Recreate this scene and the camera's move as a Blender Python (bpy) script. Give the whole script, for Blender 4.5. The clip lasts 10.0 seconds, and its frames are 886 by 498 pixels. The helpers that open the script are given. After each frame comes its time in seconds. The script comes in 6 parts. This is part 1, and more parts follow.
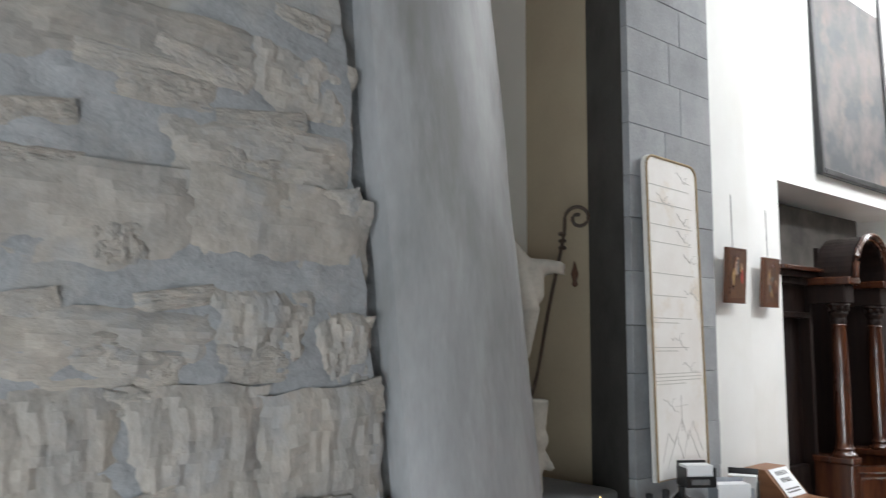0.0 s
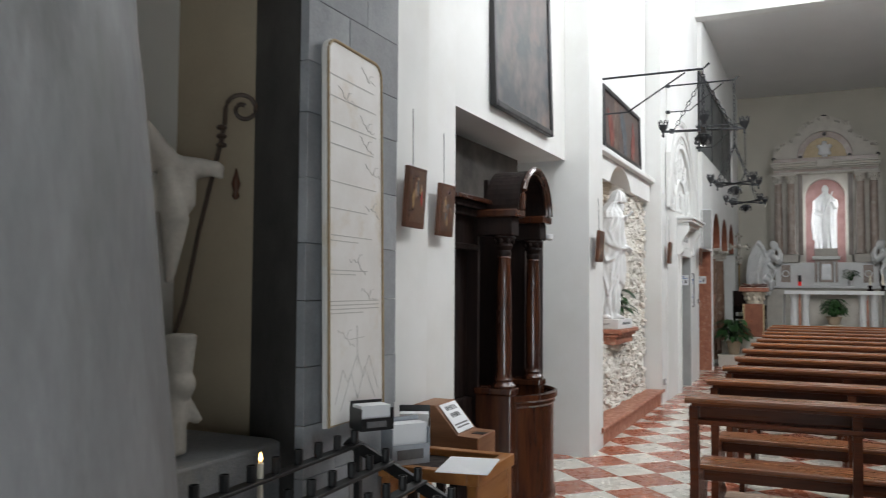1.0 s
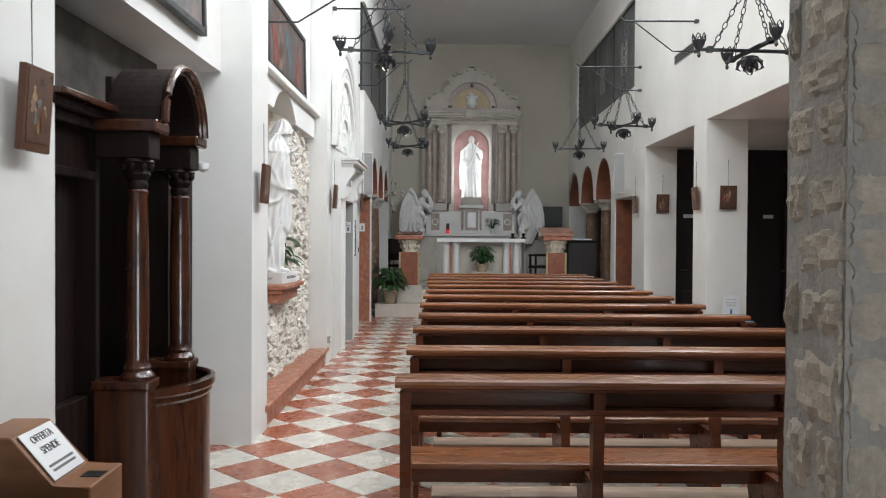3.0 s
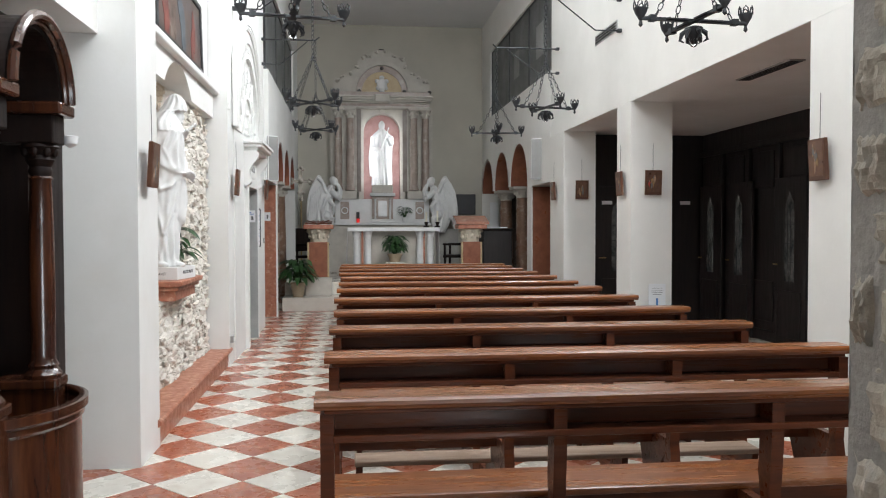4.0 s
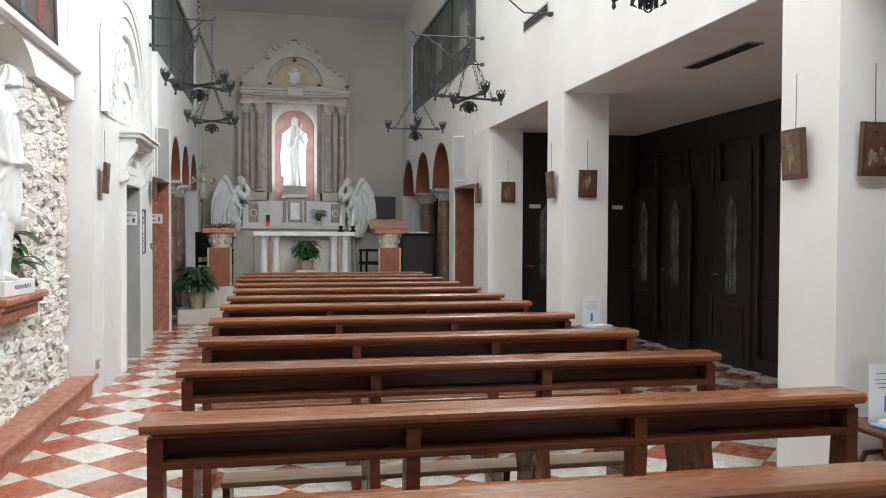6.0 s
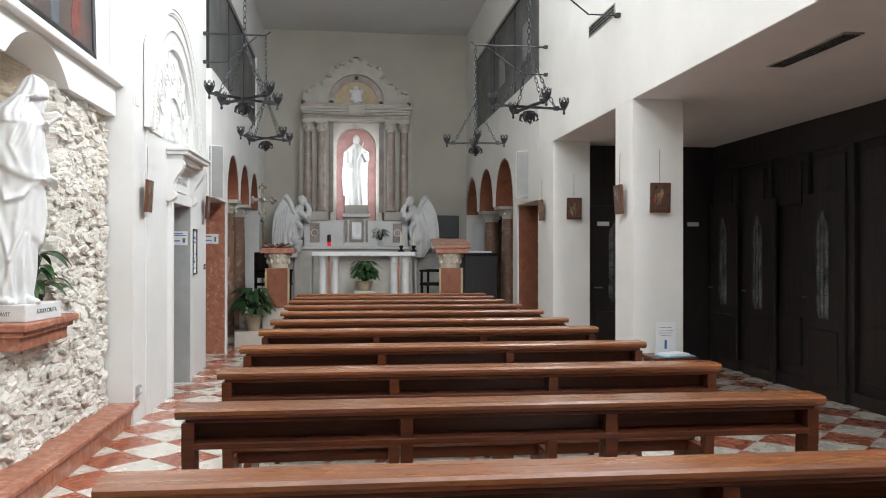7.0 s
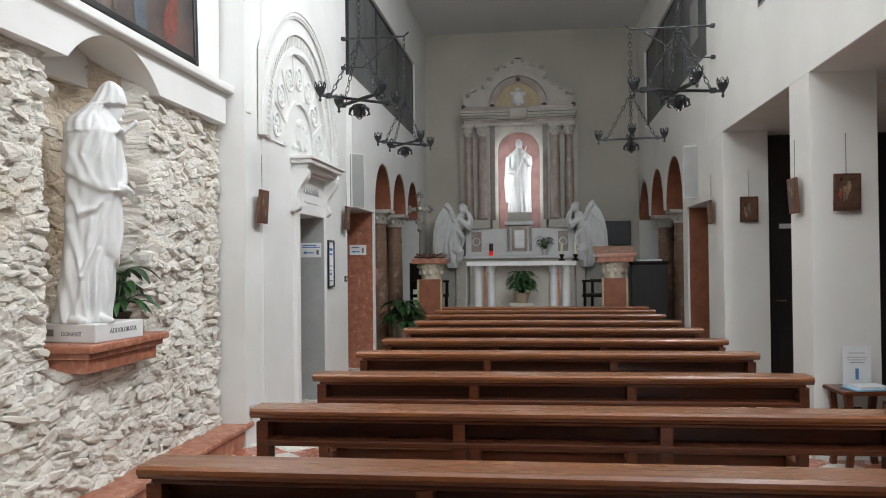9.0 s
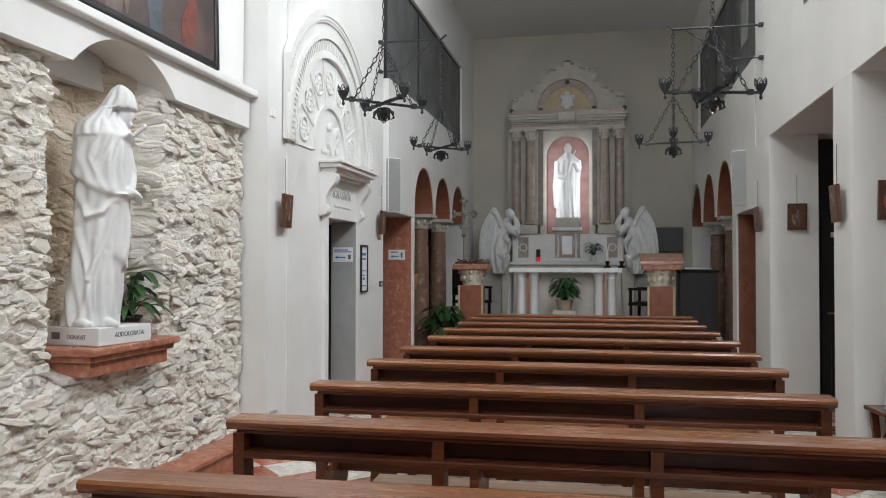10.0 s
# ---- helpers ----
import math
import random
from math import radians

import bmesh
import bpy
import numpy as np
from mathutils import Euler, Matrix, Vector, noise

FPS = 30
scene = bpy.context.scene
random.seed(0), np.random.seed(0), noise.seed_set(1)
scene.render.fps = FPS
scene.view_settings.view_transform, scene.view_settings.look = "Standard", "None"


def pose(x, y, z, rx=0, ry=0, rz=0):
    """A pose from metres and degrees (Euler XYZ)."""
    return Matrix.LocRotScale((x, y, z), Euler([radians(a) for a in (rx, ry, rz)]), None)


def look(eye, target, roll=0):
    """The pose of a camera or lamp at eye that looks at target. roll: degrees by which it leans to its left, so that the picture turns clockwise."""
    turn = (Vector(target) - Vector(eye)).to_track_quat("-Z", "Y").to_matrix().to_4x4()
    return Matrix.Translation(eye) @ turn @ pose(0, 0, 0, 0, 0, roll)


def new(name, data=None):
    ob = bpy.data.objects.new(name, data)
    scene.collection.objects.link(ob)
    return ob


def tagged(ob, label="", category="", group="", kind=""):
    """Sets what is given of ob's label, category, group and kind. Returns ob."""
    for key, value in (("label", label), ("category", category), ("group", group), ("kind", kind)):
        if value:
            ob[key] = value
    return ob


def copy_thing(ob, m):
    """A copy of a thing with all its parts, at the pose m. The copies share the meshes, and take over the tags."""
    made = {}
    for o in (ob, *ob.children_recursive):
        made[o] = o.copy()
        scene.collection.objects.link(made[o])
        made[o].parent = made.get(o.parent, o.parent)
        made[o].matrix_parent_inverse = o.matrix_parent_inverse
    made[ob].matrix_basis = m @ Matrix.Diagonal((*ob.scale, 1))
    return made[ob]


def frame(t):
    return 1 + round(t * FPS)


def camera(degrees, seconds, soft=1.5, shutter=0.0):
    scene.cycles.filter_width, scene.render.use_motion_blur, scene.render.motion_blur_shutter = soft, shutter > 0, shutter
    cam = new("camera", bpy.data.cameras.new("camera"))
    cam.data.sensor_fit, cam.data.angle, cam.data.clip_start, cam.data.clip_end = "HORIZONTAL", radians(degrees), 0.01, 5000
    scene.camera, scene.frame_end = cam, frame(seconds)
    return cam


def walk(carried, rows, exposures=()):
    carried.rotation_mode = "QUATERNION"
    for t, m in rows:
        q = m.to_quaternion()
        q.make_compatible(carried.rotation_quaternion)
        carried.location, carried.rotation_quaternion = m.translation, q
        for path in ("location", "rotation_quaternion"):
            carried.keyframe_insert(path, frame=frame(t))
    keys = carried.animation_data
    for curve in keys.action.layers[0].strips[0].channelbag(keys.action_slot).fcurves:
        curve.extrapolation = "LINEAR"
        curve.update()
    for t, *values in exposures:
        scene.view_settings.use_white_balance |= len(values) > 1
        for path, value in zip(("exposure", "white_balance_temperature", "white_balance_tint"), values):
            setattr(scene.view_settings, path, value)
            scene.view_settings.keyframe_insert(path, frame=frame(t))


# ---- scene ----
cam = camera(57.6, 10.0, soft=1.0, shutter=0.2)
PATH = [
    (0, (0.418, 0.255, 1.606), (1.728, 1.756, 1.828), 0.3),
    (0.5, (0.620, 0.485, 1.562), (2.230, 1.667, 1.702), 0.1),
    (1, (0.944, 0.691, 1.515), (2.756, 1.538, 1.608), 0.4),
    (1.5, (1.253, 0.845, 1.525), (3.167, 1.424, 1.569), 0.63),
    (2, (1.621, 1.047, 1.536), (3.594, 1.374, 1.556), 0.86),
    (2.5, (1.959, 1.130, 1.506), (3.954, 1.270, 1.512), 0.34),
    (3, (2.298, 1.192, 1.510), (4.298, 1.195, 1.480), 0.36),
    (4.5, (3.214, 1.277, 1.495), (5.182, 0.928, 1.438), -0.15),
    (5, (3.479, 1.204, 1.498), (5.429, 0.763, 1.438), 0.12),
    (6.5, (4.298, 0.864, 1.514), (6.268, 0.519, 1.493), 0.35),
    (7, (4.557, 0.756, 1.502), (6.542, 0.518, 1.506), 0.05),
    (7.5, (4.791, 0.654, 1.527), (6.785, 0.503, 1.545), -0.82),
    (8, (4.995, 0.518, 1.519), (6.995, 0.486, 1.544), -0.92),
    (8.5, (5.173, 0.311, 1.523), (7.169, 0.446, 1.550), -0.68),
    (9, (5.370, 0.180, 1.517), (7.356, 0.415, 1.544), -0.60),
    (9.5, (5.501, 0.031, 1.534), (7.476, 0.347, 1.566), -0.57),
    (10, (5.569, -0.120, 1.536), (7.531, 0.268, 1.574), 0.08),
]
walk(cam, [(t, look(eye, target, roll)) for t, eye, target, roll in PATH],
     exposures=((0, 0.10), (0.5, -0.42), (1, -0.52), (1.5, -0.55), (2.5, -0.37), (3, -0.25), (4.5, -0.02), (5, 0.03), (7, 0.02), (7.5, -0.05), (8, -0.15), (8.5, -0.35), (9, -0.4), (9.5, -0.45), (10, -0.5)))

# ---------------------------------------------------------------- world and light
world = bpy.data.worlds.new("sky")
scene.world = world
world.use_nodes = True
wn, wl = world.node_tree.nodes, world.node_tree.links
sky = wn.new("ShaderNodeTexSky")
sky.sky_type, sky.sun_disc, sky.sun_elevation, sky.sun_rotation = "NISHITA", False, radians(42), radians(200)
wl.new(sky.outputs[0], wn["Background"].inputs[0])
wn["Background"].inputs[1].default_value = 0.12
scene.view_settings.exposure = 0.0


def area(name, m, sx, sy, watts, colour=(1, 1, 1)):
    lamp = bpy.data.lights.new(name, "AREA")
    lamp.shape, lamp.size, lamp.size_y, lamp.energy, lamp.color = "RECTANGLE", sx, sy, watts, colour
    ob = new(name, lamp)
    ob.matrix_world = m
    return ob


DAY = (0.91, 0.95, 1.0)
# daylight of unseen clerestory openings, high in both long walls of the nave, and in the entrance behind
for x in (6.0, 8.8, 11.6, 14.0):
    area("clerestory_daylight_south", look((x, -1.83, 5.9), (x, 2.6, 4.0)), 1.7, 1.5, {6.0: 178, 8.8: 200, 11.6: 330, 14.0: 235}[x], DAY)
for k in range(3):
    area("clerestory_daylight_north", look((6.2 + 3.2 * k, 2.62, 6.2), (6.2 + 3.2 * k, -1.8, 4.0)), 2.2, 1.2, 36, DAY)
area("entrance_daylight", look((-1.8, -1.35, 0.75), (2.6, 2.0, 1.1)), 1.9, 1.3, 140, (0.85, 0.94, 1.0))
# unseen fill lamp above the entrance bay, added to brighten west-facing sides and the chancel
area("west_window_daylight", look((4.50, 0.3, 5.5), (16, 0.2, 4.2)), 3.4, 1.3, 195, DAY)
# lamps of the high altar's niche, behind its edges
for side in (-1, 1):
    area("niche_lamp", look((21.52, 0.55 + side * 0.40, 3.15), (21.80, 0.55, 3.15)), 0.05, 1.4, 5.0, (0.93, 0.97, 1.0))

# ---------------------------------------------------------------- materials


def mat(name, c1, c2, scale=6.0, rough=0.6, spread=0.1, bump=0.2, fine=60.0, metal=0.0, stretch=(1, 1, 1), vary=0.0,
        stain=None, stain_scale=1.3, coat=0.0, low=0.35, high=0.65, fine_mix=0.25, grain=0.0):
    """A two-scale procedural surface: broad mottling from c1 to c2, fine grain in colour, gloss and relief."""
    m = bpy.data.materials.new(name)
    m.use_nodes = True
    n, l = m.node_tree.nodes, m.node_tree.links
    b = n["Principled BSDF"]
    tc, mp = n.new("ShaderNodeTexCoord"), n.new("ShaderNodeMapping")
    mp.inputs["Scale"].default_value = stretch
    l.new(tc.outputs["Object"], mp.inputs[0])
    src = mp.outputs[0]
    info = n.new("ShaderNodeObjectInfo")
    if vary:
        add = n.new("ShaderNodeVectorMath")
        add.operation = "MULTIPLY_ADD"
        comb = n.new("ShaderNodeCombineXYZ")
        for k in range(3):
            l.new(info.outputs["Random"], comb.inputs[k])
        add.inputs[1].default_value = (37.0, 53.0, 71.0)
        l.new(comb.outputs[0], add.inputs[0])
        l.new(src, add.inputs[2])
        src = add.outputs[0]

    def tex(s, detail):
        t = n.new("ShaderNodeTexNoise")
        t.inputs["Scale"].default_value, t.inputs["Detail"].default_value, t.inputs["Roughness"].default_value = s, detail, 0.6
        l.new(src, t.inputs["Vector"])
        return t.outputs["Fac"]

    def mix(kind, fac, a, c):
        x = n.new("ShaderNodeMix")
        x.data_type, x.blend_type = "RGBA", kind
        for val, sock in ((fac, x.inputs[0]), (a, x.inputs[6]), (c, x.inputs[7])):
            if hasattr(val, "links"):
                l.new(val, sock)
            else:
                sock.default_value = val if isinstance(val, float) else (*val, 1)
        return x.outputs[2]

    def ramp(fac, a, c):
        r = n.new("ShaderNodeMapRange")
        r.inputs[1].default_value, r.inputs[2].default_value = a, c
        l.new(fac, r.inputs[0])
        return r.outputs[0]

    broad, small = tex(scale, 5), tex(fine, 4)
    col = mix("MIX", ramp(broad, low, high), c1, c2)
    col = mix("OVERLAY", fine_mix, col, mix("MIX", small, (0.2, 0.2, 0.2), (0.8, 0.8, 0.8)))
    if stain:
        col = mix("MIX", ramp(tex(stain_scale, 6), 0.55, 0.72), col, stain)
    if vary:
        hsv = n.new("ShaderNodeHueSaturation")
        l.new(ramp(info.outputs["Random"], 0.0, 1.0), hsv.inputs["Value"])
        hsv.inputs["Value"].default_value = 1
        r = n.new("ShaderNodeMapRange")
        r.inputs[3].default_value, r.inputs[4].default_value = 1 - vary, 1 + vary
        l.new(info.outputs["Random"], r.inputs[0])
        l.new(r.outputs[0], hsv.inputs["Value"])
        l.new(col, hsv.inputs["Color"])
        col = hsv.outputs[0]
    l.new(col, b.inputs["Base Color"])
    rr = n.new("ShaderNodeMapRange")
    rr.inputs[1].default_value, rr.inputs[2].default_value = 0.3, 0.7
    rr.inputs[3].default_value, rr.inputs[4].default_value = max(0.03, rough - spread), min(1, rough + spread)
    l.new(broad, rr.inputs[0])
    l.new(rr.outputs[0], b.inputs["Roughness"])
    b.inputs["Metallic"].default_value = metal
    b.inputs["Coat Weight"].default_value = coat
    b.inputs["Coat Roughness"].default_value = 0.18
    if bump:
        bp, mixb = n.new("ShaderNodeBump"), n.new("ShaderNodeMath")
        mixb.operation = "MULTIPLY_ADD"
        mixb.inputs[1].default_value = 0.35
        l.new(small, mixb.inputs[0])
        l.new(broad, mixb.inputs[2])
        bp.inputs["Strength"].default_value, bp.inputs["Distance"].default_value = bump, 0.01
        l.new(mixb.outputs[0], bp.inputs["Height"])
        l.new(bp.outputs[0], b.inputs["Normal"])
    return m


def glow(name, colour, strength):
    m = bpy.data.materials.new(name)
    m.use_nodes = True
    b = m.node_tree.nodes["Principled BSDF"]
    b.inputs["Base Color"].default_value = (*colour, 1)
    b.inputs["Emission Color"].default_value = (*colour, 1)
    b.inputs["Emission Strength"].default_value = strength
    return m


def glass(name, colour, rough=0.02):
    m = bpy.data.materials.new(name)
    m.use_nodes = True
    b = m.node_tree.nodes["Principled BSDF"]
    b.inputs["Base Color"].default_value = (*colour, 1)
    b.inputs["Roughness"].default_value = rough
    b.inputs["Transmission Weight"].default_value = 1.0
    return m


PLASTER = mat("white_plaster", (0.78, 0.78, 0.76), (0.72, 0.72, 0.695), 1.2, 0.75, 0.08, 0.12, 45, fine_mix=0.06, stain=(0.70, 0.69, 0.65), stain_scale=0.7)
CREAM = mat("cream_plaster", (0.79, 0.78, 0.74), (0.73, 0.72, 0.68), 1.1, 0.75, 0.08, 0.12, 45, fine_mix=0.06)
BEIGE = mat("beige_wall_paint", (0.49, 0.465, 0.395), (0.44, 0.415, 0.355), 0.9, 0.8, 0.06, 0.1, 40, fine_mix=0.06)
CEIL = mat("ceiling_paint", (0.80, 0.80, 0.80), (0.76, 0.76, 0.76), 0.7, 0.85, 0.05, 0.08, 30, fine_mix=0.05)
# beige paint made darker: the niche's shadow is put into its colour
NICHE = mat("shaded_niche_beige", (0.44, 0.37, 0.265), (0.39, 0.325, 0.235), 1.5, 0.8, 0.06, 0.1, 50, fine_mix=0.08)
GREYSTONE = mat("grey_sandstone", (0.33, 0.34, 0.35), (0.25, 0.26, 0.27), 3.5, 0.8, 0.08, 0.5, 80, vary=0.12, stain=(0.36, 0.37, 0.38), stain_scale=2.5)
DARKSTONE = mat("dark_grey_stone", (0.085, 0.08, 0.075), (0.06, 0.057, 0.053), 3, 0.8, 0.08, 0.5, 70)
RUBBLE = mat("pale_limestone", (0.80, 0.765, 0.70), (0.70, 0.66, 0.585), 5, 0.9, 0.06, 0.9, 55, vary=0.14, stain=(0.62, 0.52, 0.39), stain_scale=1.6, fine_mix=0.35)
OCHRE_RUBBLE = mat("darker_ochre_limestone", (0.60, 0.52, 0.41), (0.47, 0.37, 0.26), 3.2, 0.9, 0.06, 0.9, 50, stain=(0.66, 0.61, 0.53), stain_scale=4, fine_mix=0.35)
MORTAR = mat("lime_mortar", (0.62, 0.58, 0.51), (0.48, 0.43, 0.36), 6, 0.95, 0.03, 1.0, 70, fine_mix=0.4)
OLDSTONE = mat("weathered_grey_stone", (0.315, 0.288, 0.255), (0.235, 0.226, 0.214), 9, 0.9, 0.05, 0.8, 70, vary=0.12, stain=(0.25, 0.258, 0.268), stain_scale=6, fine_mix=0.45, stretch=(0.35, 0.02, 0.17))
OLDMORTAR = mat("grey_mortar", (0.262, 0.27, 0.28), (0.205, 0.212, 0.22), 2.4, 0.9, 0.05, 0.9, 80, stain=(0.325, 0.305, 0.275), stain_scale=3.0, fine_mix=0.45)
PIERSTONE = mat("beige_pier_stone", (0.47, 0.425, 0.35), (0.36, 0.32, 0.265), 9, 0.9, 0.05, 0.9, 60, vary=0.12, stain=(0.37, 0.36, 0.34), stain_scale=7, fine_mix=0.45, stretch=(0.24, 0.01, 0.16))
PIERMORTAR = mat("grey_pier_mortar", (0.37, 0.352, 0.32), (0.295, 0.283, 0.262), 5, 0.9, 0.05, 0.9, 55, fine_mix=0.4)
CEMENT = mat("smooth_grey_cement", (0.305, 0.312, 0.32), (0.205, 0.21, 0.215), 2.6, 0.5, 0.12, 0.35, 45, fine_mix=0.3, stretch=(1.6, 1.6, 0.5), stain=(0.17, 0.17, 0.165), stain_scale=3.2)
TILE_W = mat("white_marble_tile", (0.70, 0.67, 0.60), (0.60, 0.57, 0.50), 5, 0.28, 0.1, 0.04, 50, vary=0.06, coat=0.2, stain=(0.52, 0.47, 0.40), stain_scale=9)
TILE_R = mat("red_marble_tile", (0.40, 0.135, 0.075), (0.30, 0.09, 0.05), 9, 0.28, 0.1, 0.04, 60, vary=0.12, coat=0.2, stain=(0.47, 0.25, 0.17), stain_scale=14)
RED_MARBLE = mat("red_verona_marble", (0.45, 0.19, 0.115), (0.31, 0.11, 0.066), 12, 0.36, 0.1, 0.1, 45, stain=(0.58, 0.36, 0.26), stain_scale=16, fine_mix=0.35)
DARK_RED = mat("dark_red_marble", (0.30, 0.11, 0.06), (0.22, 0.075, 0.04), 6, 0.35, 0.1, 0.06, 45)
GREY_MARBLE = mat("pinkish_grey_marble", (0.38, 0.31, 0.265), (0.27, 0.205, 0.17), 4, 0.35, 0.1, 0.05, 30, stain=(0.47, 0.42, 0.37), stain_scale=6)
BROWN_MARBLE = mat("brown_veined_marble", (0.27, 0.165, 0.11), (0.18, 0.10, 0.065), 4, 0.3, 0.1, 0.05, 30, stain=(0.40, 0.32, 0.26), stain_scale=6)
# dimness behind the arches is put into this wall colour
CHAPEL = mat("dimmed_chapel_wall", (0.10, 0.075, 0.057), (0.07, 0.052, 0.041), 1.5, 0.7, 0.1, 0.1, 40)
MARBLE = mat("white_marble", (0.74, 0.74, 0.73), (0.67, 0.67, 0.66), 4, 0.5, 0.1, 0.06, 60, fine_mix=0.05)
STUCCO = mat("altar_pale_stone", (0.54, 0.51, 0.45), (0.46, 0.43, 0.38), 5, 0.6, 0.1, 0.1, 60, fine_mix=0.1)
PINK = mat("pink_niche_lining", (0.46, 0.26, 0.24), (0.38, 0.20, 0.185), 6, 0.5, 0.1, 0.05, 60)
GOLDSTONE = mat("ochre_stone", (0.52, 0.41, 0.24), (0.44, 0.33, 0.19), 8, 0.5, 0.1, 0.05, 50)
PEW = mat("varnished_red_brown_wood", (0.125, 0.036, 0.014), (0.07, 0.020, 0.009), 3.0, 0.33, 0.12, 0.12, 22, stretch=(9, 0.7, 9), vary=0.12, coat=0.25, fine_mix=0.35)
# top rails and seats: lighter and more orange than the other pew wood
PEWTOP = mat("lighter_brown_wood", (0.25, 0.088, 0.028), (0.145, 0.046, 0.016), 3.0, 0.30, 0.12, 0.12, 22, stretch=(9, 0.7, 9), vary=0.12, coat=0.25, stain=(0.25, 0.11, 0.055), stain_scale=2, fine_mix=0.5)
KNEEL = mat("bare_worn_wood", (0.34, 0.24, 0.17), (0.24, 0.16, 0.11), 3.0, 0.6, 0.1, 0.15, 22, stretch=(9, 0.7, 9), vary=0.1, fine_mix=0.35)
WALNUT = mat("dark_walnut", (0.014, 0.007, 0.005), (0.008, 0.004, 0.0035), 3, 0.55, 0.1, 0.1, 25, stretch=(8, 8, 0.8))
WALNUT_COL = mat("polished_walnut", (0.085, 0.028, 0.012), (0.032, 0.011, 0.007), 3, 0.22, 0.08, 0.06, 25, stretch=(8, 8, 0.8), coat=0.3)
DARKWOOD = mat("blackened_wood", (0.020, 0.0135, 0.012), (0.012, 0.009, 0.0085), 3, 0.42, 0.1, 0.12, 25, stretch=(8, 8, 0.8))
HONEY = mat("honey_coloured_wood", (0.40, 0.17, 0.045), (0.31, 0.12, 0.032), 3, 0.4, 0.1, 0.08, 25, stretch=(1, 8, 8), coat=0.2)
BOXWOOD = mat("brown_veneer", (0.27, 0.125, 0.06), (0.21, 0.095, 0.045), 3, 0.45, 0.08, 0.06, 25, stretch=(1, 1, 6))
FRAMEWOOD = mat("brown_icon_wood", (0.12, 0.048, 0.023), (0.08, 0.03, 0.015), 4, 0.4, 0.1, 0.08, 40, vary=0.15)
IRON = mat("wrought_iron", (0.035, 0.037, 0.04), (0.055, 0.058, 0.062), 9, 0.5, 0.12, 0.3, 60, metal=0.6)
STEEL = mat("grey_metal", (0.50, 0.50, 0.50), (0.42, 0.42, 0.42), 6, 0.4, 0.1, 0.05, 60, metal=0.7)
BRASS = mat("tarnished_brass", (0.50, 0.36, 0.15), (0.36, 0.25, 0.10), 8, 0.35, 0.1, 0.08, 60, metal=0.9)
BLACK = mat("black_paint", (0.012, 0.012, 0.013), (0.02, 0.02, 0.02), 6, 0.4, 0.1, 0.05, 60)
WHITE = mat("white_paper", (0.82, 0.83, 0.84), (0.78, 0.79, 0.8), 3, 0.6, 0.08, 0.02, 60, fine_mix=0.03)
BLUE = mat("blue_print", (0.08, 0.22, 0.50), (0.07, 0.19, 0.44), 5, 0.6, 0.05, 0.0, 60)
ENGRAVED = mat("engraved_line", (0.48, 0.46, 0.43), (0.56, 0.54, 0.50), 12, 0.7, 0.05, 0.0, 60)
INK = mat("grey_ink", (0.12, 0.12, 0.12), (0.18, 0.18, 0.18), 12, 0.7, 0.05, 0.0, 60)
REDINK = mat("red_print", (0.42, 0.06, 0.05), (0.36, 0.05, 0.04), 5, 0.6, 0.05, 0.0, 60)
MESHDARK = mat("dark_wire_mesh", (0.13, 0.137, 0.135), (0.095, 0.10, 0.098), 1.6, 0.5, 0.1, 0.3, 180)
SPEAKER = mat("grey_speaker_cloth", (0.30, 0.30, 0.29), (0.27, 0.27, 0.26), 6, 0.7, 0.05, 0.2, 150)
LEAF = mat("dark_green_leaf", (0.035, 0.095, 0.025), (0.02, 0.06, 0.018), 8, 0.4, 0.1, 0.1, 50, vary=0.3)
TERRA = mat("pale_clay_pot", (0.45, 0.36, 0.25), (0.38, 0.30, 0.2), 6, 0.7, 0.08, 0.1, 50)
SOIL = mat("potting_soil", (0.03, 0.022, 0.015), (0.05, 0.035, 0.025), 20, 0.95, 0.03, 0.8, 60)
LINEN = mat("white_linen", (0.80, 0.80, 0.79), (0.74, 0.74, 0.73), 6, 0.85, 0.05, 0.2, 120)
WAX = mat("cream_wax", (0.75, 0.70, 0.58), (0.7, 0.64, 0.5), 6, 0.45, 0.08, 0.02, 50)
PAINT_DARK = mat("darkened_oil_painting", (0.045, 0.05, 0.055), (0.17, 0.145, 0.135), 2.4, 0.5, 0.12, 0.08, 9, stain=(0.20, 0.15, 0.125), stain_scale=3.4, fine_mix=0.6, low=0.42, high=0.6)
PAINT_RED = mat("oil_painting_with_reds", (0.06, 0.05, 0.05), (0.125, 0.085, 0.07), 3.2, 0.4, 0.1, 0.08, 14, stain=(0.17, 0.055, 0.045), stain_scale=3.0, fine_mix=0.5)
ICON = mat("painted_icon_panel", (0.075, 0.034, 0.02), (0.15, 0.075, 0.038), 22, 0.35, 0.1, 0.05, 70, vary=0.15, stain=(0.10, 0.05, 0.06), stain_scale=28, coat=0.3)
GOLDLEAF = mat("gilded_figure", (0.34, 0.23, 0.10), (0.22, 0.13, 0.06), 30, 0.45, 0.1, 0.05, 70, vary=0.2)
PALEPAINT = mat("pale_flesh_paint", (0.36, 0.24, 0.16), (0.25, 0.16, 0.11), 30, 0.45, 0.1, 0.05, 70, vary=0.2)
FLAME = glow("candle_flame", (1.0, 0.55, 0.18), 14)
REDLAMP = glow("red_lamp_glass", (0.7, 0.02, 0.015), 0.7)
CLEAR = glass("clear_glass", (1, 1, 1))
for m_ in (WALNUT, PEW):
    m_.node_tree.nodes["Principled BSDF"].inputs["Specular IOR Level"].default_value = 0.22
